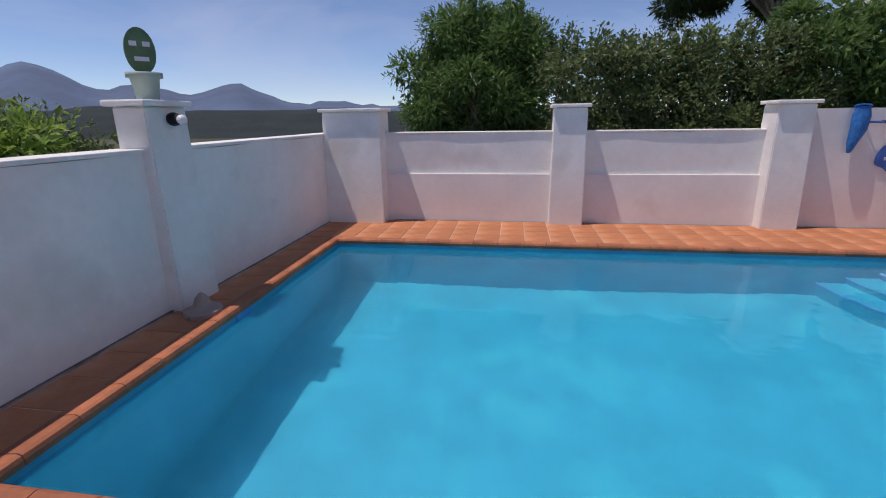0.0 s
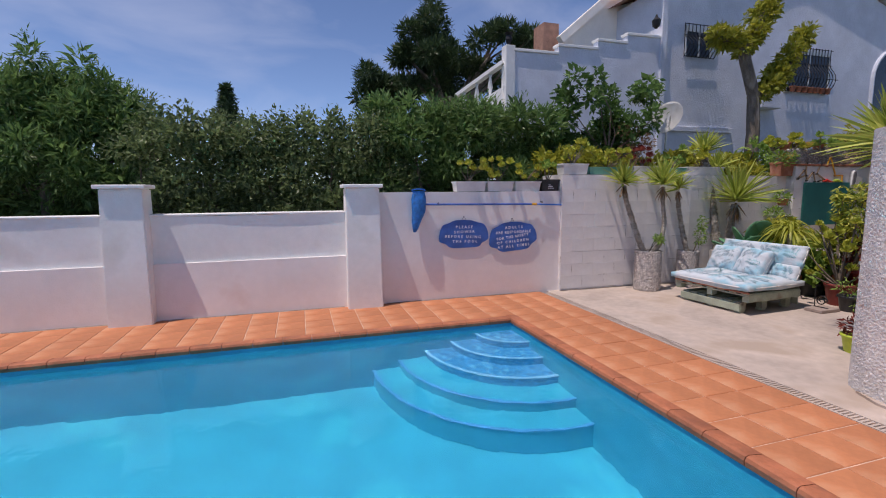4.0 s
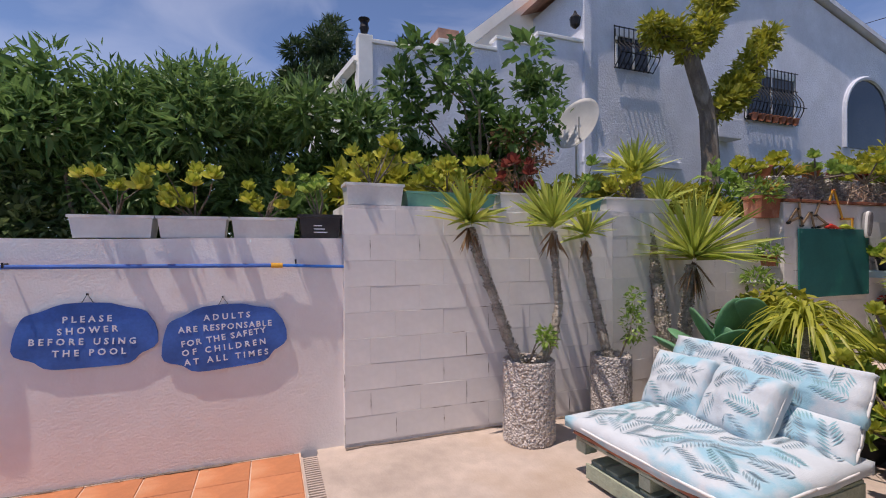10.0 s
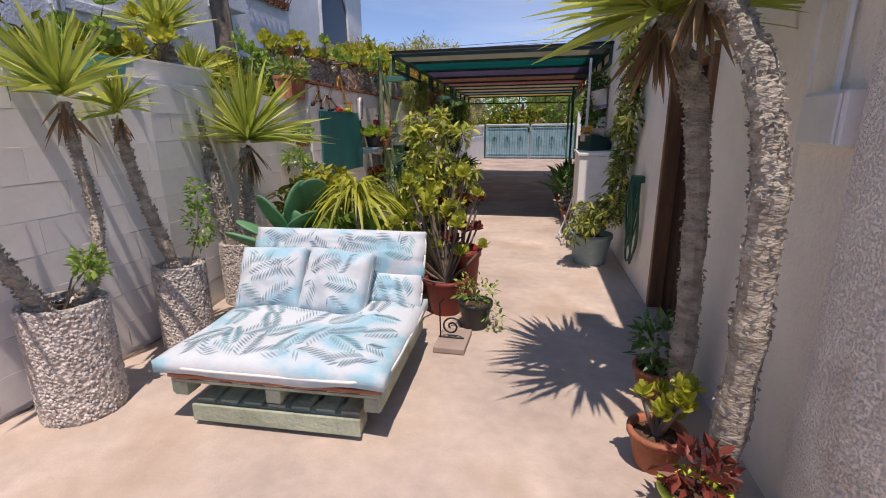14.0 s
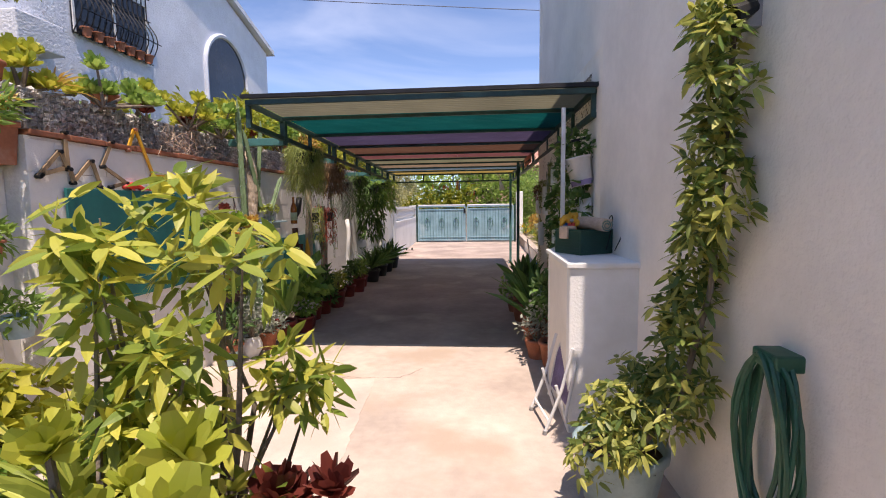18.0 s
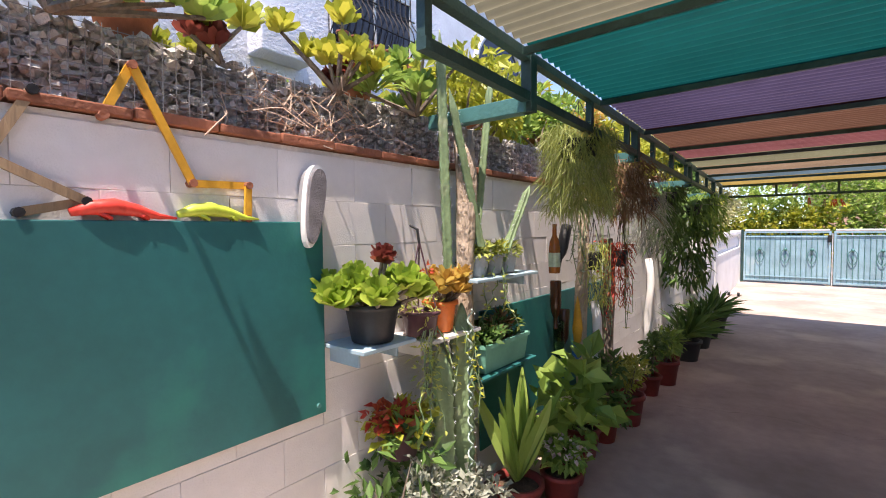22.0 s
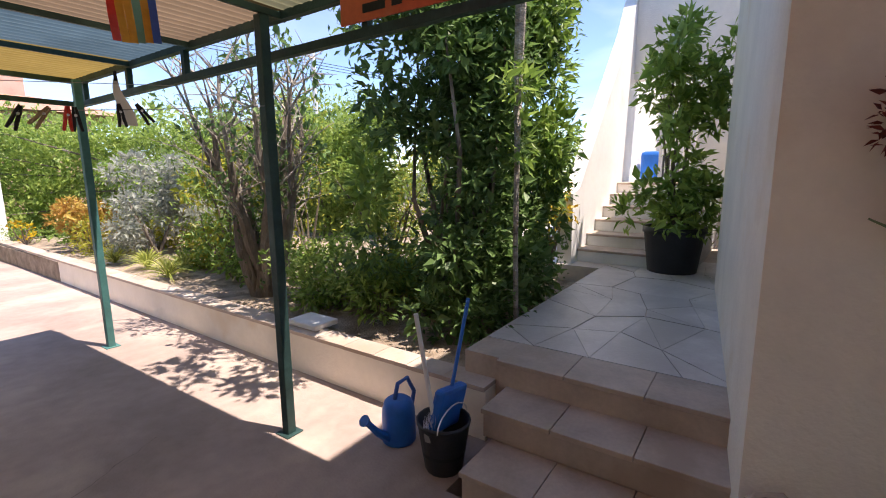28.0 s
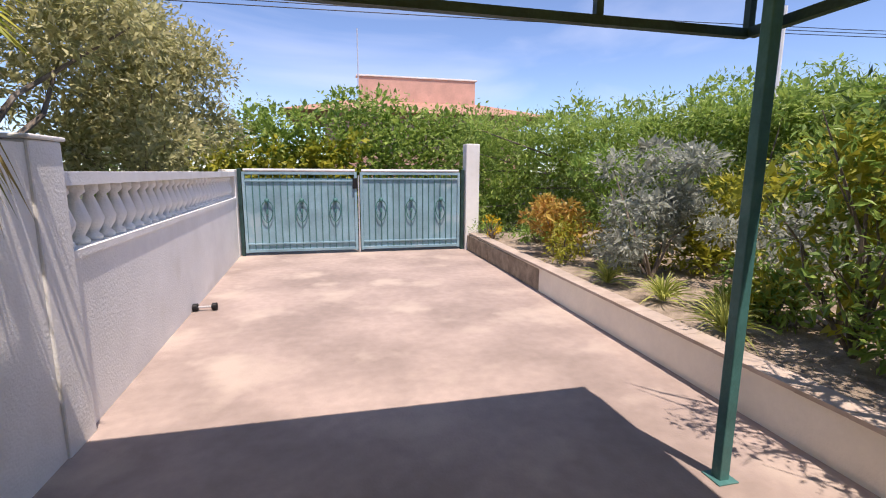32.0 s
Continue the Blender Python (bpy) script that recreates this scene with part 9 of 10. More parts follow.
    part("urn", lathe(bmesh.new(), [(0.06, 0), (0.05, 0.05), (0.08, 0.15), (0.06, 0.24), (0.1, 0.3)], 10, (X - 0.1, 0.3, 5.05)), M_BLACK, s)
    me = smooth(mesh_of(lathe(bmesh.new(), [(0.05, 0), (0.03, 0.05), (0.07, 0.2), (0.03, 0.45), (0.05, 0.5)], 8), "baluster"))
    for k in range(4):
        part("baluster", me, M_WALL, s, "", pose(X - 0.1 - 0.5 * k, 0.2 - 0.16 * k, 4.1 - 0.12 * k))
    part("stair_rail", bar(bmesh.new(), (X - 0.1, 0.2, 4.68), (X - 1.9, -0.4, 4.2), 0.16, 0.09), M_WALL, s)
    part("stair_base", bar(bmesh.new(), (X - 0.1, 0.2, 3.85), (X - 1.9, -0.4, 3.4), 0.2, 0.45), M_WALL, s)
    g = thing("gable_roof", "far gable with cream barge board and chimney", "roof")
    part("barge_board", bar(bmesh.new(), (-7.6, 2.7, 5.9), (-7.6, 5.2, 8.0), 0.2, 0.22), M_CREAM, g)
    part("gable_wall", extrude_x(bmesh.new(), [(2.9, 4.8), (5.2, 4.8), (5.2, 7.9), (2.9, 5.9)], -7.9, -7.65), M_CREAM, g)
    part("chimney", cube(-8.6, -8.0, 2.4, 2.9, 5.0, 6.5), M_ROOF, g)


neighbour()


def satellite_dish():
    t = thing("satellite_dish", "pale satellite dish on a pole in the garden", "satellite dish", at=pose(-2.9, 2.3, 1.8))
    bm = bmesh.new()
    rings = []
    for r in (0.02, 0.12, 0.22, 0.3, 0.35):
        rings.append([bm.verts.new((0.9 * r * math.cos(a), r * math.sin(a), 0.7 * r * r)) for a in [2 * math.pi * k / 24 for k in range(24)]])
    for a, b in zip(rings, rings[1:]):
        for k in range(24):
            bm.faces.new((a[k], a[(k + 1) % 24], b[(k + 1) % 24], b[k]))
    bmesh.ops.solidify(bm, geom=bm.faces[:], thickness=0.008)
    part("dish", bm, M_WHITEP, t, "", pose(0.06, 0, 1.18, 0, 0, -80) @ pose(0, 0, 0, 0, 74, 0), True)
    part("pole", tube(bmesh.new(), [(0, 0, 0), (0, 0, 1.2)], 0.022, 8), M_ALU, t)
    part("arm", tube(bmesh.new(), [(0.05, 0, 0.98), (0.3, -0.2, 1.1), (0.33, -0.22, 1.2)], 0.01, 6), M_ALU, t)


satellite_dish()


def lopped_tree():
    t = thing("lopped_tree", "hard-pruned tree with leafy stumps on dark limbs", "tree", at=pose(-4.2, 6.1, 1.8))
    bm = bmesh.new()
    tube(bm, [(0, 0, 0), (0.02, 0, 1.2), (0, -0.05, 2.1), (-0.02, -0.35, 2.85), (0, -0.55, 3.3)], [0.16, 0.15, 0.14, 0.13, 0.12], 9)
    tube(bm, [(0, 0.0, 2.0), (0, 0.5, 2.35), (0, 0.95, 2.75), (0, 1.45, 3.5)], [0.12, 0.1, 0.1, 0.08], 8)
    tube(bm, [(0, -0.45, 3.1), (0, -0.1, 3.6), (0, 0.3, 4.2), (0, 0.42, 4.6)], [0.11, 0.11, 0.1, 0.07], 8)
    tube(bm, [(0, -0.5, 3.2), (0, -0.85, 3.3), (0, -1.2, 3.3)], [0.09, 0.09, 0.07], 8)
    part("trunk", bm, M_BARK, t)
    cl = []
    for a, b, k in (((0, 0.5, 2.35), (0, 1.5, 3.65), 12), ((0, -0.3, 3.3), (0, 0.5, 4.7), 14), ((0, -0.4, 3.25), (0, -1.3, 3.35), 9), ((0, 0.2, 2.2), (0, 0.9, 2.7), 6)):
        for j in range(k):
            p = Vector(a).lerp(Vector(b), j / (k - 1))
            cl.append((p.x + R.uniform(-0.1, 0.1), p.y + R.uniform(-0.1, 0.1), p.z + R.uniform(-0.1, 0.1), 0.24, 0.24, 0.22))
    crown("crown", cl, 5200, L_YEL, t, 0.1, 0.035, 0.0, "", 0.6)


lopped_tree()


def hedge_run(name, label, x, y0, y1, z0, z1, dx, n, lm, ln, wd, step=0.42, size=0.42, jag=0.25, cat="hedge"):
    """One long hedge, its outline uneven, with stems."""
    t = thing(name, label, cat)
    cl = []
    y = y0
    while y < y1:
        top = z1 + jag * noise.noise((y * 0.9, x, z1))
        z = z0 + size * 0.5
        while z < top:
            cl.append((x + R.uniform(-dx, dx), y + R.uniform(-0.2, 0.2), z + R.uniform(-0.1, 0.1), size * R.uniform(0.7, 1.2), size * R.uniform(0.7, 1.2), size * R.uniform(0.6, 1.0)))
            z += size * 0.8
        cl.append((x + R.uniform(-dx, dx), y, top, size * 0.5, size * 0.5, size * R.uniform(0.4, 0.9)))
        y += step
    bm = bmesh.new()
    y = y0
    while y < y1:
        twigs(bm, (x, y, z0 - 0.2), [c for c in cl if abs(c[1] - y) < 0.5][:6], 0.03)
        y += 0.9
    part("woody_stem", bm, M_BARK, t)
    crown("crown", cl, n, lm, t, ln, wd, 0.05)
    return t


hedge_run("hedge", "tall dark clipped garden hedge behind the wall", -3.0, -6.6, -3.0, 0.9, 2.65, 0.3, 24000, L_HEDGE, 0.062, 0.03)
hedge_run("hedge", "dense green oleander hedge behind the wall", -3.1, -3.3, -0.2, 0.9, 2.95, 0.35, 24000, L_OLEA, 0.1, 0.024, jag=0.35)
hedge_run("hedge", "leafy shrubs on the raised garden", -3.3, -0.3, 1.5, 1.8, 2.75, 0.3, 8200, L_DARK, 0.08, 0.034, jag=0.5, size=0.34)
hedge_run("hedge", "mixed low plants behind the retaining wall", -2.75, -0.6, 4.6, 1.75, 2.15, 0.2, 5200, L_YEL, 0.1, 0.04, size=0.25)


def tree(name, label, at, trunk_h, cl, n, lm, ln, wd, rad=0.12, droop=0.1, shell=0.55):
    t = thing(name, label, "tree", at=pose(*at))
    bm = bmesh.new()
    tube(bm, [(0, 0, 0), (0.05, 0.02, trunk_h * 0.5), (0, 0, trunk_h)], [rad, rad * 0.85, rad * 0.7], 8)
    twigs(bm, (0, 0, trunk_h * 0.85), cl[:14], rad * 0.45)
    part("trunk", bm, M_BARK, t)
    crown("crown", cl, n, lm, t, ln, wd, droop, "", shell)
    return t


# willow-leaved tree behind the far corner of the pool
TR = random.Random(11)


def willow_clumps():
    """A dome of small clumps with a few loose sprays at its top."""
    out = []
    while len(out) < 110:
        p = Vector((TR.uniform(-1, 1), TR.uniform(-1, 1), TR.uniform(-1, 1)))
        if 0.45 < p.length < 1:
            q = TR.uniform(0.26, 0.42)
            out.append((-0.35 + 0.75 * p.x, 0.0 + 1.45 * p.y, 1.15 + 1.35 * p.z, q, q, q * 0.95))
    for k in range(9):
        out.append((-0.3 + TR.uniform(-0.4, 0.4), TR.uniform(-0.7, 0.9), 2.45 + TR.uniform(-0.2, 0.3), 0.16, 0.16, 0.3))
    return out


tree("garden_tree", "bushy willow-leaved tree behind the pool wall", (-3.6, -8.2, 0.9), 1.0,
     willow_clumps(), 30000, L_OLEA, 0.1, 0.02, 0.1, 0.25)
tree("garden_shrub", "leafy citrus-like shrub on the raised bed", (-3.0, 1.05, 1.8), 0.5, [(R.gauss(0, 0.3), R.gauss(0, 0.58), R.uniform(0.3, 1.95) - 0.15 * abs(R.gauss(0, 1)), 0.18, 0.2, 0.2) for _ in range(34)], 2300, L_DARK, 0.095, 0.045, 0.05)
tree("garden_shrub", "red-leaved shrub among the greens", (-2.6, 1.25, 1.8), 0.2, [(R.gauss(0, 0.14), R.gauss(0, 0.17), R.uniform(0.3, 1.05), 0.11, 0.11, 0.1) for _ in range(10)], 420, L_BROWN, 0.07, 0.035, 0.02)
hedge_run("hedge", "yellow-flowering climbers above the passage wall", -2.9, 8.0, 14.5, 2.1, 3.0, 0.35, 7000, L_YEL, 0.11, 0.045, jag=0.5)
hedge_run("hedge", "low green growth above the board wall", -2.9, 4.4, 7.0, 1.8, 2.3, 0.2, 1300, L_GREEN, 0.1, 0.04, size=0.3)
tree("garden_tree", "pale leafy tree over the drive end of the wall", (-4.3, 18.5, 0.0), 1.4, [(R.gauss(0, 1.0), R.gauss(0, 2.0), R.uniform(1.4, 4.6), 0.6, 0.7, 0.55) for _ in range(52)], 17000, L_HAZE, 0.085, 0.035, 0.12)
tree("garden_tree", "pale green leafy tree beside the gate", (-3.6, 21.8, 0.0), 1.2, [(min(0.9, R.gauss(0.1, 0.75)), R.gauss(0, 1.2), R.uniform(1.4, 4.3), 0.6, 0.6, 0.5) for _ in range(40)], 15000, L_HAZE, 0.08, 0.035, 0.1)
# climbing plant on the end of the low wall
hedge_run("wall_climber", "leafy climber on top of the wall end", -2.15, 13.9, 14.8, 1.6, 2.75, 0.12, 2600, L_DARK, 0.09, 0.035, size=0.22, cat="climber")

# hedges beyond the gate
def hedge_along_x(label, y, x0, x1, z0, top, n, lm, ln, wd, dy=0.5, size=0.7):
    t = thing("hedge", label, "hedge")
    cl = []
    x = x0
    while x < x1:
        z = z0
        tt = top(x) + 0.3 * noise.noise((x * 0.6, y, 3.3))
        while z < tt:
            cl.append((x + R.uniform(-0.3, 0.3), y + R.uniform(-dy, dy), z, size * R.uniform(0.7, 1.2), size * R.uniform(0.7, 1.2), size * R.uniform(0.6, 1)))
            z += size * 0.75
        x += size * 0.9
    part("woody_stem", twigs(bmesh.new(), ((x0 + x1) / 2, y, 0), cl[:8], 0.05), M_BARK, t)
    crown("crown", cl, n, lm, t, ln, wd)


hedge_along_x("bright green hedge across the road from the gate", 26.5, -6, 5, 0.3, lambda x: 2.75 + 0.9 * math.exp(-((x - 0.8) / 2.2) ** 2), 20000, L_BRIGHT, 0.13, 0.065)
hedge_along_x("yellow-green creeper on the hedge", 25.8, -3.5, 0.5, 0.5, lambda x: 2.3, 2600, L_YEL, 0.15, 0.08, 0.2, 0.5)
hedge_along_x("feathery green hedge beside the gate", 23.2, 2.9, 14, 0.3, lambda x: 2.6 + 0.02 * x, 46000, L_BRIGHT, 0.085, 0.022, 0.4, 0.6)
hedge_along_x("tall green trees beyond the hedge", 30, 6, 22, 0.5, lambda x: 3.6 + 0.16 * (x - 6), 13000, L_BRIGHT, 0.18, 0.06, 0.9, 0.9)
hedge_run("hedge", "bright green feathery hedge behind the flower bed", 7.0, 15.6, 22.6, 0.3, 2.6, 0.4, 40000, L_BRIGHT, 0.085, 0.026, jag=0.3, size=0.5)
hedge_run("hedge", "pale green hedge across the neighbouring yard", 12.5, 11.5, 19.0, 0.3, 2.7, 0.5, 9000, L_BRIGHT, 0.14, 0.05, jag=0.5, size=0.6)
solid("road", cube(-40, 40, 22.4, 25.4, -0.3, -0.02), mat("asphalt", (0.055, 0.055, 0.055), 0.9, 0.2, 2, 0.3, 80), "strip of asphalt road beyond the gate", "road", kind="structure")


def road_house():
    t = thing("road_house", "low orange-walled house with a tiled roof", "house", at=pose(0, 34, 0))
    part("wall", cube(-0.6, 8.6, 0.4, 6, -0.3, 4.3), M_SALMON, t)
    bm = bmesh.new()
    vs = [bm.verts.new(p) for p in ((-2.4, -0.2, 4.2), (10.4, -0.2, 4.2), (7.6, 4, 5.25), (0.6, 4, 5.25), (-2.4, 8, 4.2), (10.4, 8, 4.2))]
    for f in ((0, 1, 2, 3), (5, 4, 3, 2), (0, 3, 4), (1, 5, 2), (0, 4, 5, 1)):
        bm.faces.new([vs[i] for i in f])
    part("roof", bm, M_ROOF, t)
    part("ridge_wall", cube(1.1, 7.4, 3.9, 4.5, 4.9, 6.45, 0.02), M_SALMON, t)
    part("ridge_coping", cube(1.0, 7.5, 3.85, 4.55, 6.451, 6.53, 0.01), M_STUCCO2, t)
    a = thing("antenna", "thin television aerial mast", "antenna", at=pose(1.0, 36, 4))
    part("mast", tube(bmesh.new(), [(0, 0, 0), (0, 0, 4.2)], 0.03, 6), M_ALU, a)


road_house()


def cable(pts, label, r=0.007):
    a, b = Vector(pts[0]), Vector(pts[1])
    line = [a.lerp(b, k / 12) - Vector((0, 0, pts[2] * 4 * (k / 12) * (1 - k / 12))) for k in range(13)]
    solid("overhead_cable", tube(bmesh.new(), line, r, 5), M_BLACK, label, "cable", group="overhead cables")


cable(((-14, 21.3, 10.9), (30, 23.2, 8.2), 0.3), "black overhead cable behind the neighbour house", 0.014)
for k in range(3):
    cable(((-30, 25 + 0.2 * k, 5.2 + 0.2 * k), (40, 25.5 + 0.2 * k, 7.3 + 0.15 * k), 0.6), "black overhead cable along the road", 0.012)
for px, py, ph in ((-14, 21.3, 11.3), (30, 23.2, 8.6)):
    cp_ = thing("utility_pole", "wooden pole carrying the overhead cable", "pole", at=pose(px, py, -0.32), group="cable poles")
    part("pole", tube(bmesh.new(), [(0, 0, 0), (0, 0, ph)], [0.12, 0.09], 10), M_BARK, cp_)
up = thing("utility_pole", "grey concrete utility pole beyond the garden", "pole", at=pose(13.5, 25.2, -0.3))
part("pole", tube(bmesh.new(), [(0, 0, 0), (0, 0, 7.0)], [0.12, 0.09], 10), M_PIPE, up)
part("cross_arm", bar(bmesh.new(), (-0.5, 0, 6.6), (0.5, 0, 6.6), 0.06), M_GREYP, up)

# pines
def pine(at, h, w, n, label="umbrella pine with a dark crown", ln=0.17):
    cl = []
    for _ in range(13):
        c = Vector((R.gauss(0, w * 0.42), R.gauss(0, w * 0.42), h * R.uniform(0.6, 0.95)))
        for _ in range(7):
            cl.append((c.x + R.gauss(0, w * 0.17), c.y + R.gauss(0, w * 0.17), c.z + R.gauss(0, w * 0.13), w * 0.15, w * 0.15, w * 0.12))
    tree("pine_tree", label, at, h * 0.6, cl, n, L_PINE, ln, 0.03, 0.22, -0.1, 0.4)


pine((-14.2, 1.5, -0.35), 9.8, 3.0, 28000, ln=0.22)
pine((-16, 8.0, -0.35), 9.25, 2.6, 9000)


def conifer():
    t = thing("conifer", "small dark layered conifer beyond the hedge", "tree", at=pose(-19.05, -7.62, 0.0))
    part("trunk", tube(bmesh.new(), [(0, 0, 0), (0, 0, 6.6)], [0.14, 0.02], 7), M_BARK, t)
    cl = []
    for k in range(13):
        z = 3.4 + 0.25 * k
        r = 0.75 * (1 - k / 13.5) + 0.05
        for j in range(8):
            a = j * 0.785 + k * 0.4
            cl += [(r * f * math.cos(a), r * f * math.sin(a), z - 0.06 * f, 0.13, 0.13, 0.05) for f in (0.45, 0.95)]
    crown("crown", cl, 5000, L_PINE, t, 0.16, 0.03, 0.15)


conifer()
hedge_run("hedge", "far garden bushes on the slope", -7.0, -9.5, -1.0, 0.5, 2.6, 1.2, 6000, L_HEDGE, 0.14, 0.07, size=0.7)


# scrub below the south wall and the hills
def scrub():
    for x, y, z, w, h, lm in ((6.5, -14.5, -1.2, 1.6, 3.6, L_HEDGE), (4.6, -14.2, -1.4, 1.5, 3.2, L_SCRUBY), (2.9, -13.8, -1.4, 1.3, 3.0, L_SCRUBY), (1.4, -13.5, -1.8, 0.9, 3.3, L_GREEN), (0.5, -13.4, -1.8, 0.7, 3.2, L_GREEN), (0.2, -13.2, -1.8, 0.6, 3.3, L_HEDGE), (8.0, -13.5, -1.0, 1.5, 3.8, L_HAZE), (-1.0, -15.0, -2.4, 1.0, 3.4, L_HEDGE), (5.5, -18, -2.2, 2.2, 5.2, L_HEDGE), (2.0, -18.5, -3, 2.0, 5.2, L_HEDGE), (9.5, -17, -1.5, 2.2, 5.2, L_HEDGE)):
        cl = [(R.uniform(-w, w), R.uniform(-w * 0.7, w * 0.7), h * R.uniform(0.35, 1.0), 0.5, 0.5, 0.42) for _ in range(18)]
        bush("scrub_bush", "wild green bush on the slope below the wall", (x, y, z), cl, 3600, lm, 0.095, 0.034, "bush", 8, 0.04, "slope bushes")


scrub()


def hill(name, label, m, rng, prof, base, rough, step):
    """A ridge as a wide mound; prof gives the skyline height by heading."""
    V, F = [], []
    heads = list(range(rng[0], rng[1] + 1, step))
    cx, cy = 4.6, -6.4
    depth = [0.55, 0.7, 0.85, 1.0, 1.25]
    lift = [0.0, 0.3, 0.7, 1.0, 0.6]
    for a in heads:
        r = radians(a)
        for d, l in zip(depth, lift):
            D = base * d
            h = prof(a) * base * l + rough * base * noise.noise((a * 0.31, d * 6, base * 0.01)) - 8 * (1 - l)
            V.append((cx - math.sin(r) * D, cy + math.cos(r) * D, 1.6 + h))
    n = len(depth)
    for i in range(len(heads) - 1):
        for j in range(n - 1):
            F.append((i * n + j, i * n + j + 1, (i + 1) * n + j + 1, (i + 1) * n + j))
    me = raw(name, V, F, True)
    return solid(name, me, m, label, "hill", kind="structure")


hill("hill_wooded", "wooded hillside beyond the garden", M_HILL, (140, 200), lambda a: max(-0.02, 0.115 * min(1, (a - 140) / 28)), 90, 0.006, 1)
# mountains; their air haze comes only from the blue material
hill("mountain_range", "distant mountain range with blue haze in its colour", M_MOUNT, (90, 175), lambda a: 0.024 + 0.066 * math.exp(-((a - 139) / 5) ** 2) + 0.042 * math.exp(-((a - 122) / 4) ** 2) + 0.034 * math.exp(-((a - 130) / 3.5) ** 2) + 0.01 * math.exp(-((a - 112) / 7) ** 2) + 0.028 * math.exp(-((a - 150) / 5) ** 2) + 0.007 * noise.noise((a * 0.45, 3.0, 0.0)) + 0.004 * noise.noise((a * 1.2, 5.0, 0.0)), 900, 0.004, 1)

# smooth foothills without trees; the dark material paints in their shade
hill("hill_far", "green foothills below the mountains, darkened in colour for tree shade", M_FOOT, (84, 170), lambda a: 0.021 + 0.012 * noise.noise((a * 0.13, 2.0, 0.0)), 330, 0.003, 1)


def far_woods():
    """Tree crowns that clothe the near hill's skyline."""
    t = thing("hill_trees", "dark pines and scrub on the hillside", "woods", kind="stuff")
    cl = []
    for a in range(1420, 2000, 4):
        b = a / 10
        r = radians(b)
        for d in (58, 63, 68, 73, 78, 84, 90):
            l = float(np.interp(d / 90, [0.55, 0.7, 0.85, 1.0], [0.0, 0.3, 0.7, 1.0]))
            h = max(-0.02, 0.115 * min(1, (b - 140) / 28)) * 90 * l - 8 * (1 - l)
            dd = d + R.uniform(-3, 3)
            s = R.uniform(0.6, 1.3)
            cl.append((4.6 - math.sin(r) * dd, -6.4 + math.cos(r) * dd, 1.6 + h + s * 0.4, s * 1.2, s * 1.2, s))
    crown("tree_crowns", cl, 46000, L_SCRUB, t, 0.45, 0.24)


far_woods()


def wall_palm():
    t = thing("small_palm", "small palm with dry fronds hanging over the wall end", "palm", at=pose(-2.0, 15.05, 1.7))
    part("trunk", tube(bmesh.new(), [(0, 0, -0.1), (0.05, 0.0, 0.2), (0.1, 0.02, 0.42), (0.12, 0.03, 0.56)], [0.085, 0.09, 0.08, 0.05], 10), M_BARK, t)
    rosette("fronds", (0.12, 0.03, 0.56), (0, 0, 0.1), 52, 0.36, 0.05, L_LIME, t, (-0.4, 1.2), 0.5, seg=4)
    rosette("dry_fronds", (0.13, 0.02, 0.5), (0.15, -0.05, -0.3), 26, 0.34, 0.03, L_STRAW, t, (-1.3, -0.5), 0.3, "pale dry fronds folded down the trunk", seg=4)
    for k in range(9):
        rosette("dry_fronds", (0.2 + R.uniform(-0.05, 0.1), R.uniform(-0.2, 0.2), 0.1), (0.15, 0, -0.9), 12, R.uniform(0.26, 0.44), 0.012, L_TRAIL if k % 2 else L_STRAW, t, (-1.4, -0.6), 0.4, "dry straw-coloured strands hanging over the wall", seg=4)


wall_palm()

# ---- pieces of walls and floors ----
def block_mesh(w, h, d=0.03, bev=0.002):
    bm = cube(-w / 2, w / 2, -d, 0.0, -h / 2, h / 2)
    front = [e for e in bm.edges if all(abs(v.co.y) < 1e-6 for v in e.verts)]
    bmesh.ops.bevel(bm, geom=front, offset=bev, segments=1, affect="EDGES")
    return mesh_of(bm, "block")


def block_run(parent, a, b, z0, z1, seed, proud=0.005):
    """Courses of blocks on the face from a to b; the face looks to the right of a -> b reversed."""
    rr = random.Random(seed)
    a, b = Vector((*a, 0)), Vector((*b, 0))
    L = (b - a).length
    d = (b - a) / L
    ang = math.degrees(math.atan2(d.y, d.x))
    full, half = block_mesh(0.3984, 0.1984, bev=0.0012), block_mesh(0.1984, 0.1984, bev=0.0012)
    made = {}
    for c in range(int((z1 - z0) / 0.2 + 0.3)):
        s = 0.0 if c % 2 == 0 else -0.2
        while s < L - 0.03:
            u0, u1 = max(s, 0), min(s + 0.4, L)
            w = round(u1 - u0, 2)
            if w > 0.05:
                me = full if w > 0.39 else half if abs(w - 0.2) < 0.011 else made.setdefault(w, block_mesh(w - 0.0016, 0.1984, bev=0.0012))
                p = a + d * (u0 + u1) / 2
                out = Vector((d.y, -d.x, 0)) * (proud + rr.uniform(-0.0012, 0.0012))
                part("block", me, M_BLOCK, parent, "", pose(p.x + out.x, p.y + out.y, z0 + 0.1 + 0.2 * c, rr.uniform(-0.4, 0.4), 0, ang + 180))
            s += 0.4


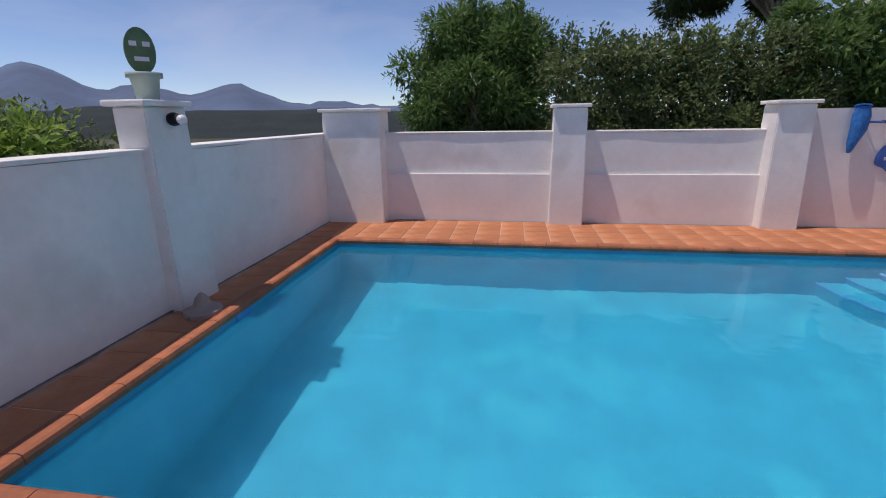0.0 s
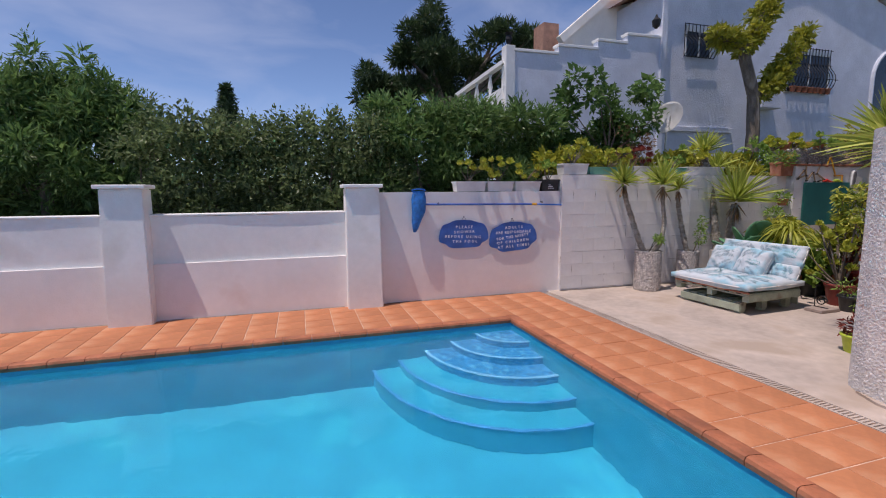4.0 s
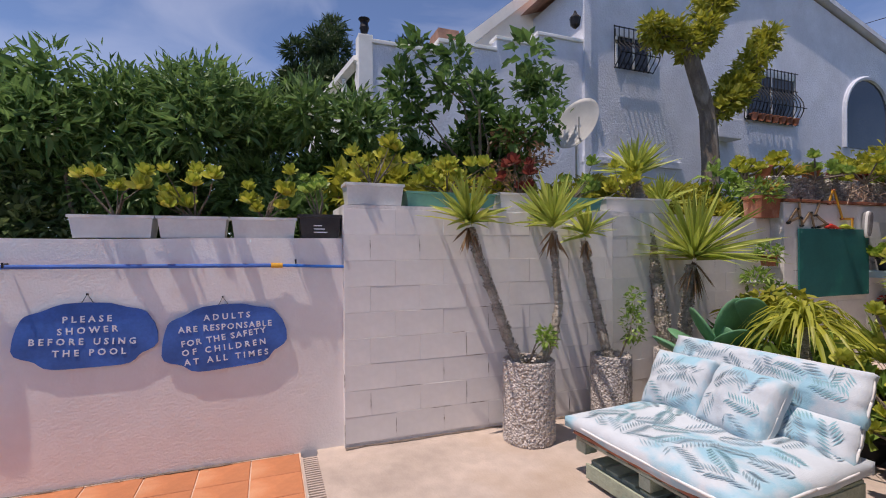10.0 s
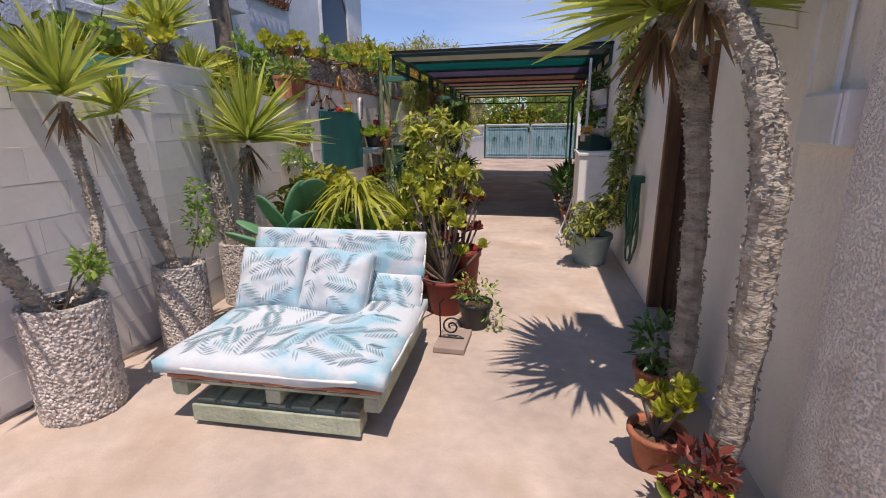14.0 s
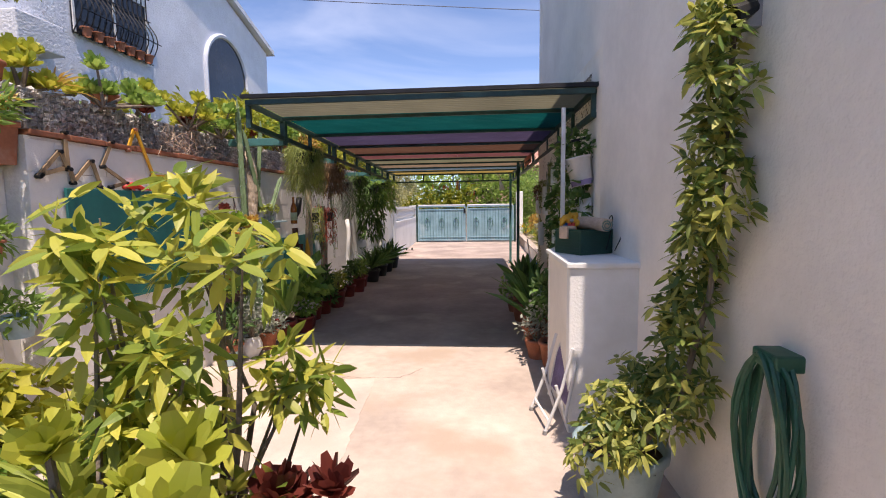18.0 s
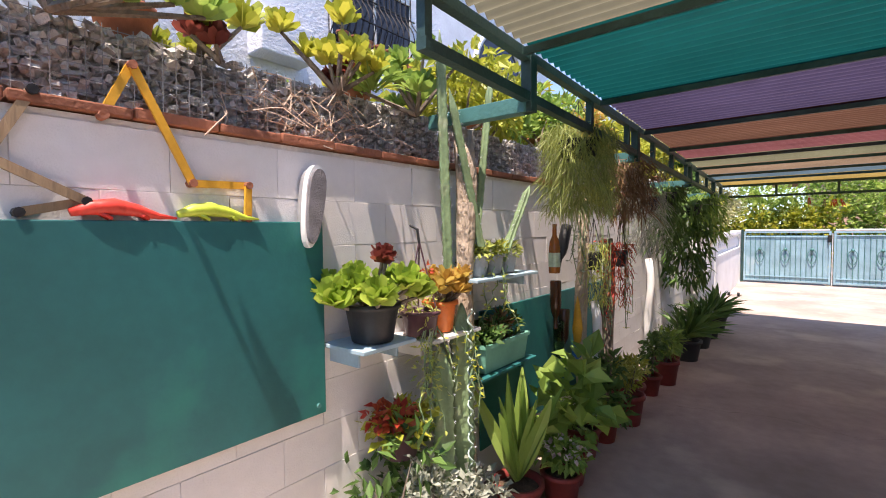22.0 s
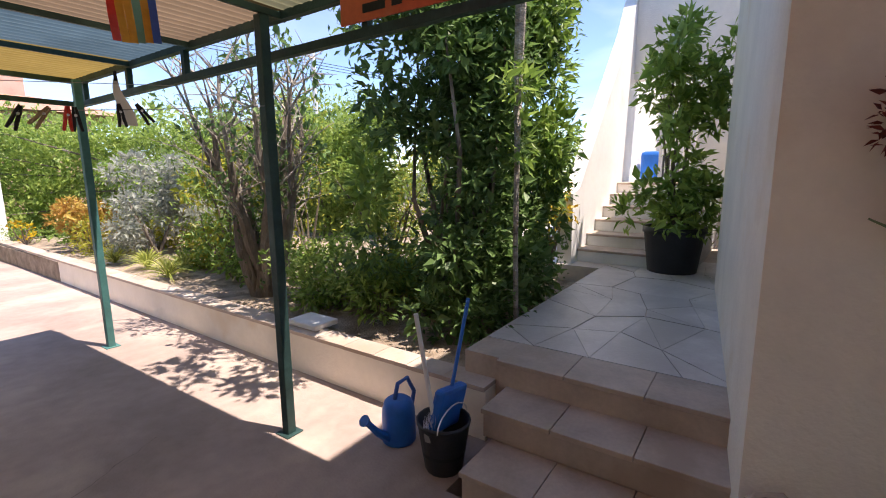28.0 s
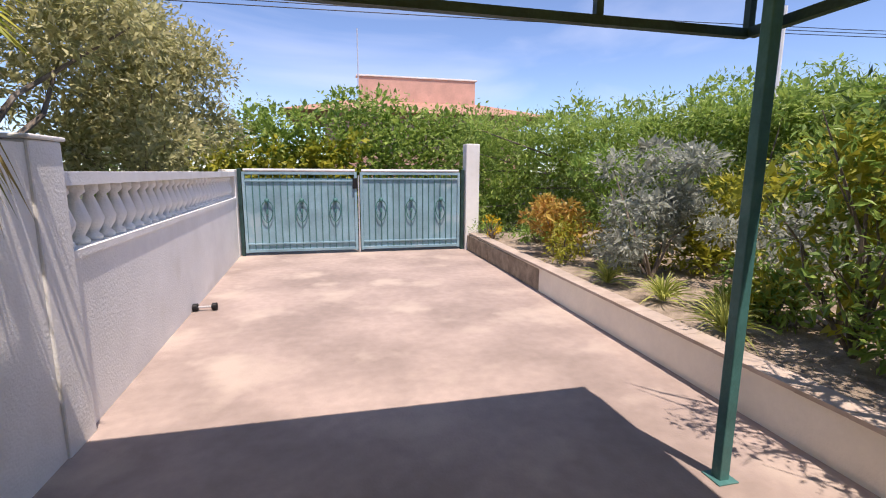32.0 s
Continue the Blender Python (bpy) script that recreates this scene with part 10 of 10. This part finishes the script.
def joint_cracks(parent, a, b, z1, seed, chance, off):
    """Short dark gaps where the paint has broken along the block joints."""
    rr = random.Random(seed)
    a, b = Vector((*a, 0)), Vector((*b, 0))
    L, d = (b - a).length, (b - a).normalized()
    out = Vector((d.y, -d.x, 0)) * off
    V, F = [], []

    def strip(s0, z0, s1, z1_):
        n, base = 7, len(V)
        flat = abs(z1_ - z0) < 0.01
        for k in range(n + 1):
            f = k / n
            w = 0.0007 + 0.0024 * rr.random() * math.sin(math.pi * (0.08 + 0.84 * f))
            p = a + d * (s0 + (s1 - s0) * f) + out
            z = z0 + (z1_ - z0) * f
            if flat:
                V.extend([(p.x, p.y, z - w), (p.x, p.y, z + w)])
            else:
                V.extend([(p.x - d.x * w, p.y - d.y * w, z), (p.x + d.x * w, p.y + d.y * w, z)])
        for k in range(n):
            F.append((base + 2 * k, base + 2 * k + 1, base + 2 * k + 3, base + 2 * k + 2))
    c = 0
    while 0.03 + 0.2 * (c + 1) < z1:
        z = 0.03 + 0.2 * c
        s = 0.2 * (c % 2)
        while s < L - 0.45:
            near = chance * (1.5 if c < 4 else 0.6)
            if rr.random() < near:
                strip(s, z + rr.uniform(0, 0.08), s, z + rr.uniform(0.12, 0.2))
            if c and rr.random() < near * 0.5:
                u = rr.uniform(0, 0.2)
                strip(s + u, z, s + u + rr.uniform(0.08, 0.2), z + 0.001)
            s += 0.4
        c += 1
    part("joint_cracks", raw("joint_cracks", V, F), M_CRACK, parent, "dark broken joints")


wt = bpy.data.objects["wall_terrace"]
joint_cracks(wt, T_PTS[0], T_PTS[1], 1.86, 31, 0.42, 0.0062)
joint_cracks(wt, T_PTS[1], T_PTS[2], 1.86, 32, 0.42, 0.0062)
joint_cracks(bpy.data.objects["wall_passage"], (BX, 4.5), (BX, 12.8), 2.05, 33, 0.3, 0.0076)
block_run(wt, T_PTS[0], T_PTS[1], 0.03, 1.86, 1, 0.0035)
block_run(wt, T_PTS[1], T_PTS[2], 0.03, 1.86, 2, 0.0035)
block_run(bpy.data.objects["wall_passage"], (BX, 4.5), (BX, 13.8), 0.03, 2.05, 3)


def tile_mesh(w, l):
    bm = cube(-w / 2, w / 2, -l / 2, l / 2, -0.02, 0.0)
    top = [e for e in bm.edges if all(v.co.z > -1e-6 for v in e.verts)]
    bmesh.ops.bevel(bm, geom=top, offset=0.004, segments=1, affect="EDGES")
    return mesh_of(bm, "tile")


def tile_field(x0, x1, y0, y1, size=0.33):
    nx, ny = max(1, round((x1 - x0) / size)), max(1, round((y1 - y0) / size))
    w, l = (x1 - x0) / nx, (y1 - y0) / ny
    me = tile_mesh(w - 0.008, l - 0.008)
    for i in range(nx):
        for j in range(ny):
            part("tile", me, M_TERRA, deck, "", pose(x0 + w * (i + 0.5), y0 + l * (j + 0.5), R.uniform(-0.001, 0.002), R.uniform(-0.15, 0.15), R.uniform(-0.15, 0.15)))


CW = 0.13
tile_field(-1.83, PX0 - CW, -10.25, -1.01)
tile_field(PX0 - CW, PX1 + CW, PY1 + CW, -1.01)
tile_field(PX0 - CW, PX1 + CW, -10.25, PY0 - CW)
tile_field(PX1 + CW, 5.95, -10.25, -1.01, 0.36)


def coping(a, b, n_out):
    """Bull-nosed clay pieces along the water's edge."""
    a, b = Vector((*a, 0)), Vector((*b, 0))
    L = (b - a).length
    n = round(L / 0.3)
    l = L / n
    d = (b - a) / L
    o = Vector((*n_out, 0))
    prof = [(-0.018, -0.045), (-0.022, -0.01), (-0.012, 0.012), (0.01, 0.02), (0.05, 0.016), (CW - 0.004, 0.006), (CW - 0.004, -0.02), (0.0, -0.045)]
    for k in range(n):
        p0, p1 = a + d * (l * k + 0.003), a + d * (l * (k + 1) - 0.003)
        bm = bmesh.new()
        lo = [bm.verts.new(p0 + o * u + Vector((0, 0, z))) for u, z in prof]
        hi = [bm.verts.new(p1 + o * u + Vector((0, 0, z))) for u, z in prof]
        m = len(prof)
        for q in range(m):
            bm.faces.new((lo[q], lo[(q + 1) % m], hi[(q + 1) % m], hi[q]))
        bm.faces.new(lo[::-1])
        bm.faces.new(hi)
        bmesh.ops.recalc_face_normals(bm, faces=bm.faces)
        part("coping_tile", bm, M_COPING, deck)


coping((PX0, PY0), (PX0, PY1), (-1, 0))
coping((PX1, PY0), (PX1, PY1), (1, 0))
coping((PX0 - CW, PY1), (PX1 + CW, PY1), (0, 1))
coping((PX0 - CW, PY0), (PX1 + CW, PY0), (0, -1))


def dirt_line(pts, inward, seed, wide=0.03, parent=None):
    """Dark damp dirt with a ragged edge where a wall meets the tiles."""
    rr = random.Random(seed)
    V, F = [], []
    o = Vector((*inward, 0))
    line = []
    for a, b in zip(pts, pts[1:]):
        a, b = Vector((*a, 0)), Vector((*b, 0))
        n = int((b - a).length / 0.05)
        line += [a.lerp(b, k / n) for k in range(n + 1)]
    for k, p in enumerate(line):
        w = wide * (0.35 + 0.65 * abs(noise.noise((p.x * 2.1, p.y * 2.1, seed)))) + rr.uniform(0, 0.012)
        V += [tuple(p + Vector((0, 0, 0.0075))), tuple(p + o * w + Vector((0, 0, 0.0065)))]
    F = [(2 * k, 2 * k + 1, 2 * k + 3, 2 * k + 2) for k in range(len(line) - 1)]
    part("dirt_line", raw("dirt_line", V, F), M_CRACK, parent or deck, "dark dirt along the wall foot")


dirt_line([(-1.6, -10.29), (1.44, -10.29)], (0, 1), 1)
dirt_line([(1.94, -10.29), (5.9, -10.29)], (0, 1), 2)
dirt_line([(-1.835, -9.3), (-1.835, -6.95)], (1, 0), 3)
dirt_line([(-1.835, -6.4), (-1.835, -4.1)], (1, 0), 4)
dirt_line([(-1.832, -3.5), (-1.832, -1.05)], (1, 0), 5)
dirt_line([(T_PTS[0][0] + 0.006, T_PTS[0][1]), (T_PTS[1][0] + 0.006, T_PTS[1][1])], (1, 0), 6, 0.04, wt)

# rubble stones in the foot of the cream wall
sb = thing("stone_base", "rough stone facing at the foot of the cream wall", "stone base", kind="structure")
y = 7.2
part("backing", cube(1.7, 1.76, 7.0, 9.46, -0.1, 0.46), M_JOINT, sb)
while y < 9.4:
    w = R.uniform(0.12, 0.24)
    z = 0.0
    while z < 0.42:
        h = R.uniform(0.12, 0.22)
        n = 7
        pts = [(y + w / 2 + w / 2 * R.uniform(0.8, 1.0) * math.cos(2 * math.pi * k / n), z + h / 2 + h / 2 * R.uniform(0.8, 1.0) * math.sin(2 * math.pi * k / n)) for k in range(n)]
        part("stone", extrude_x(bmesh.new(), pts, 1.672 - R.uniform(0, 0.012), 1.702), M_PLASTER_STONE, sb)
        z += h
    y += w
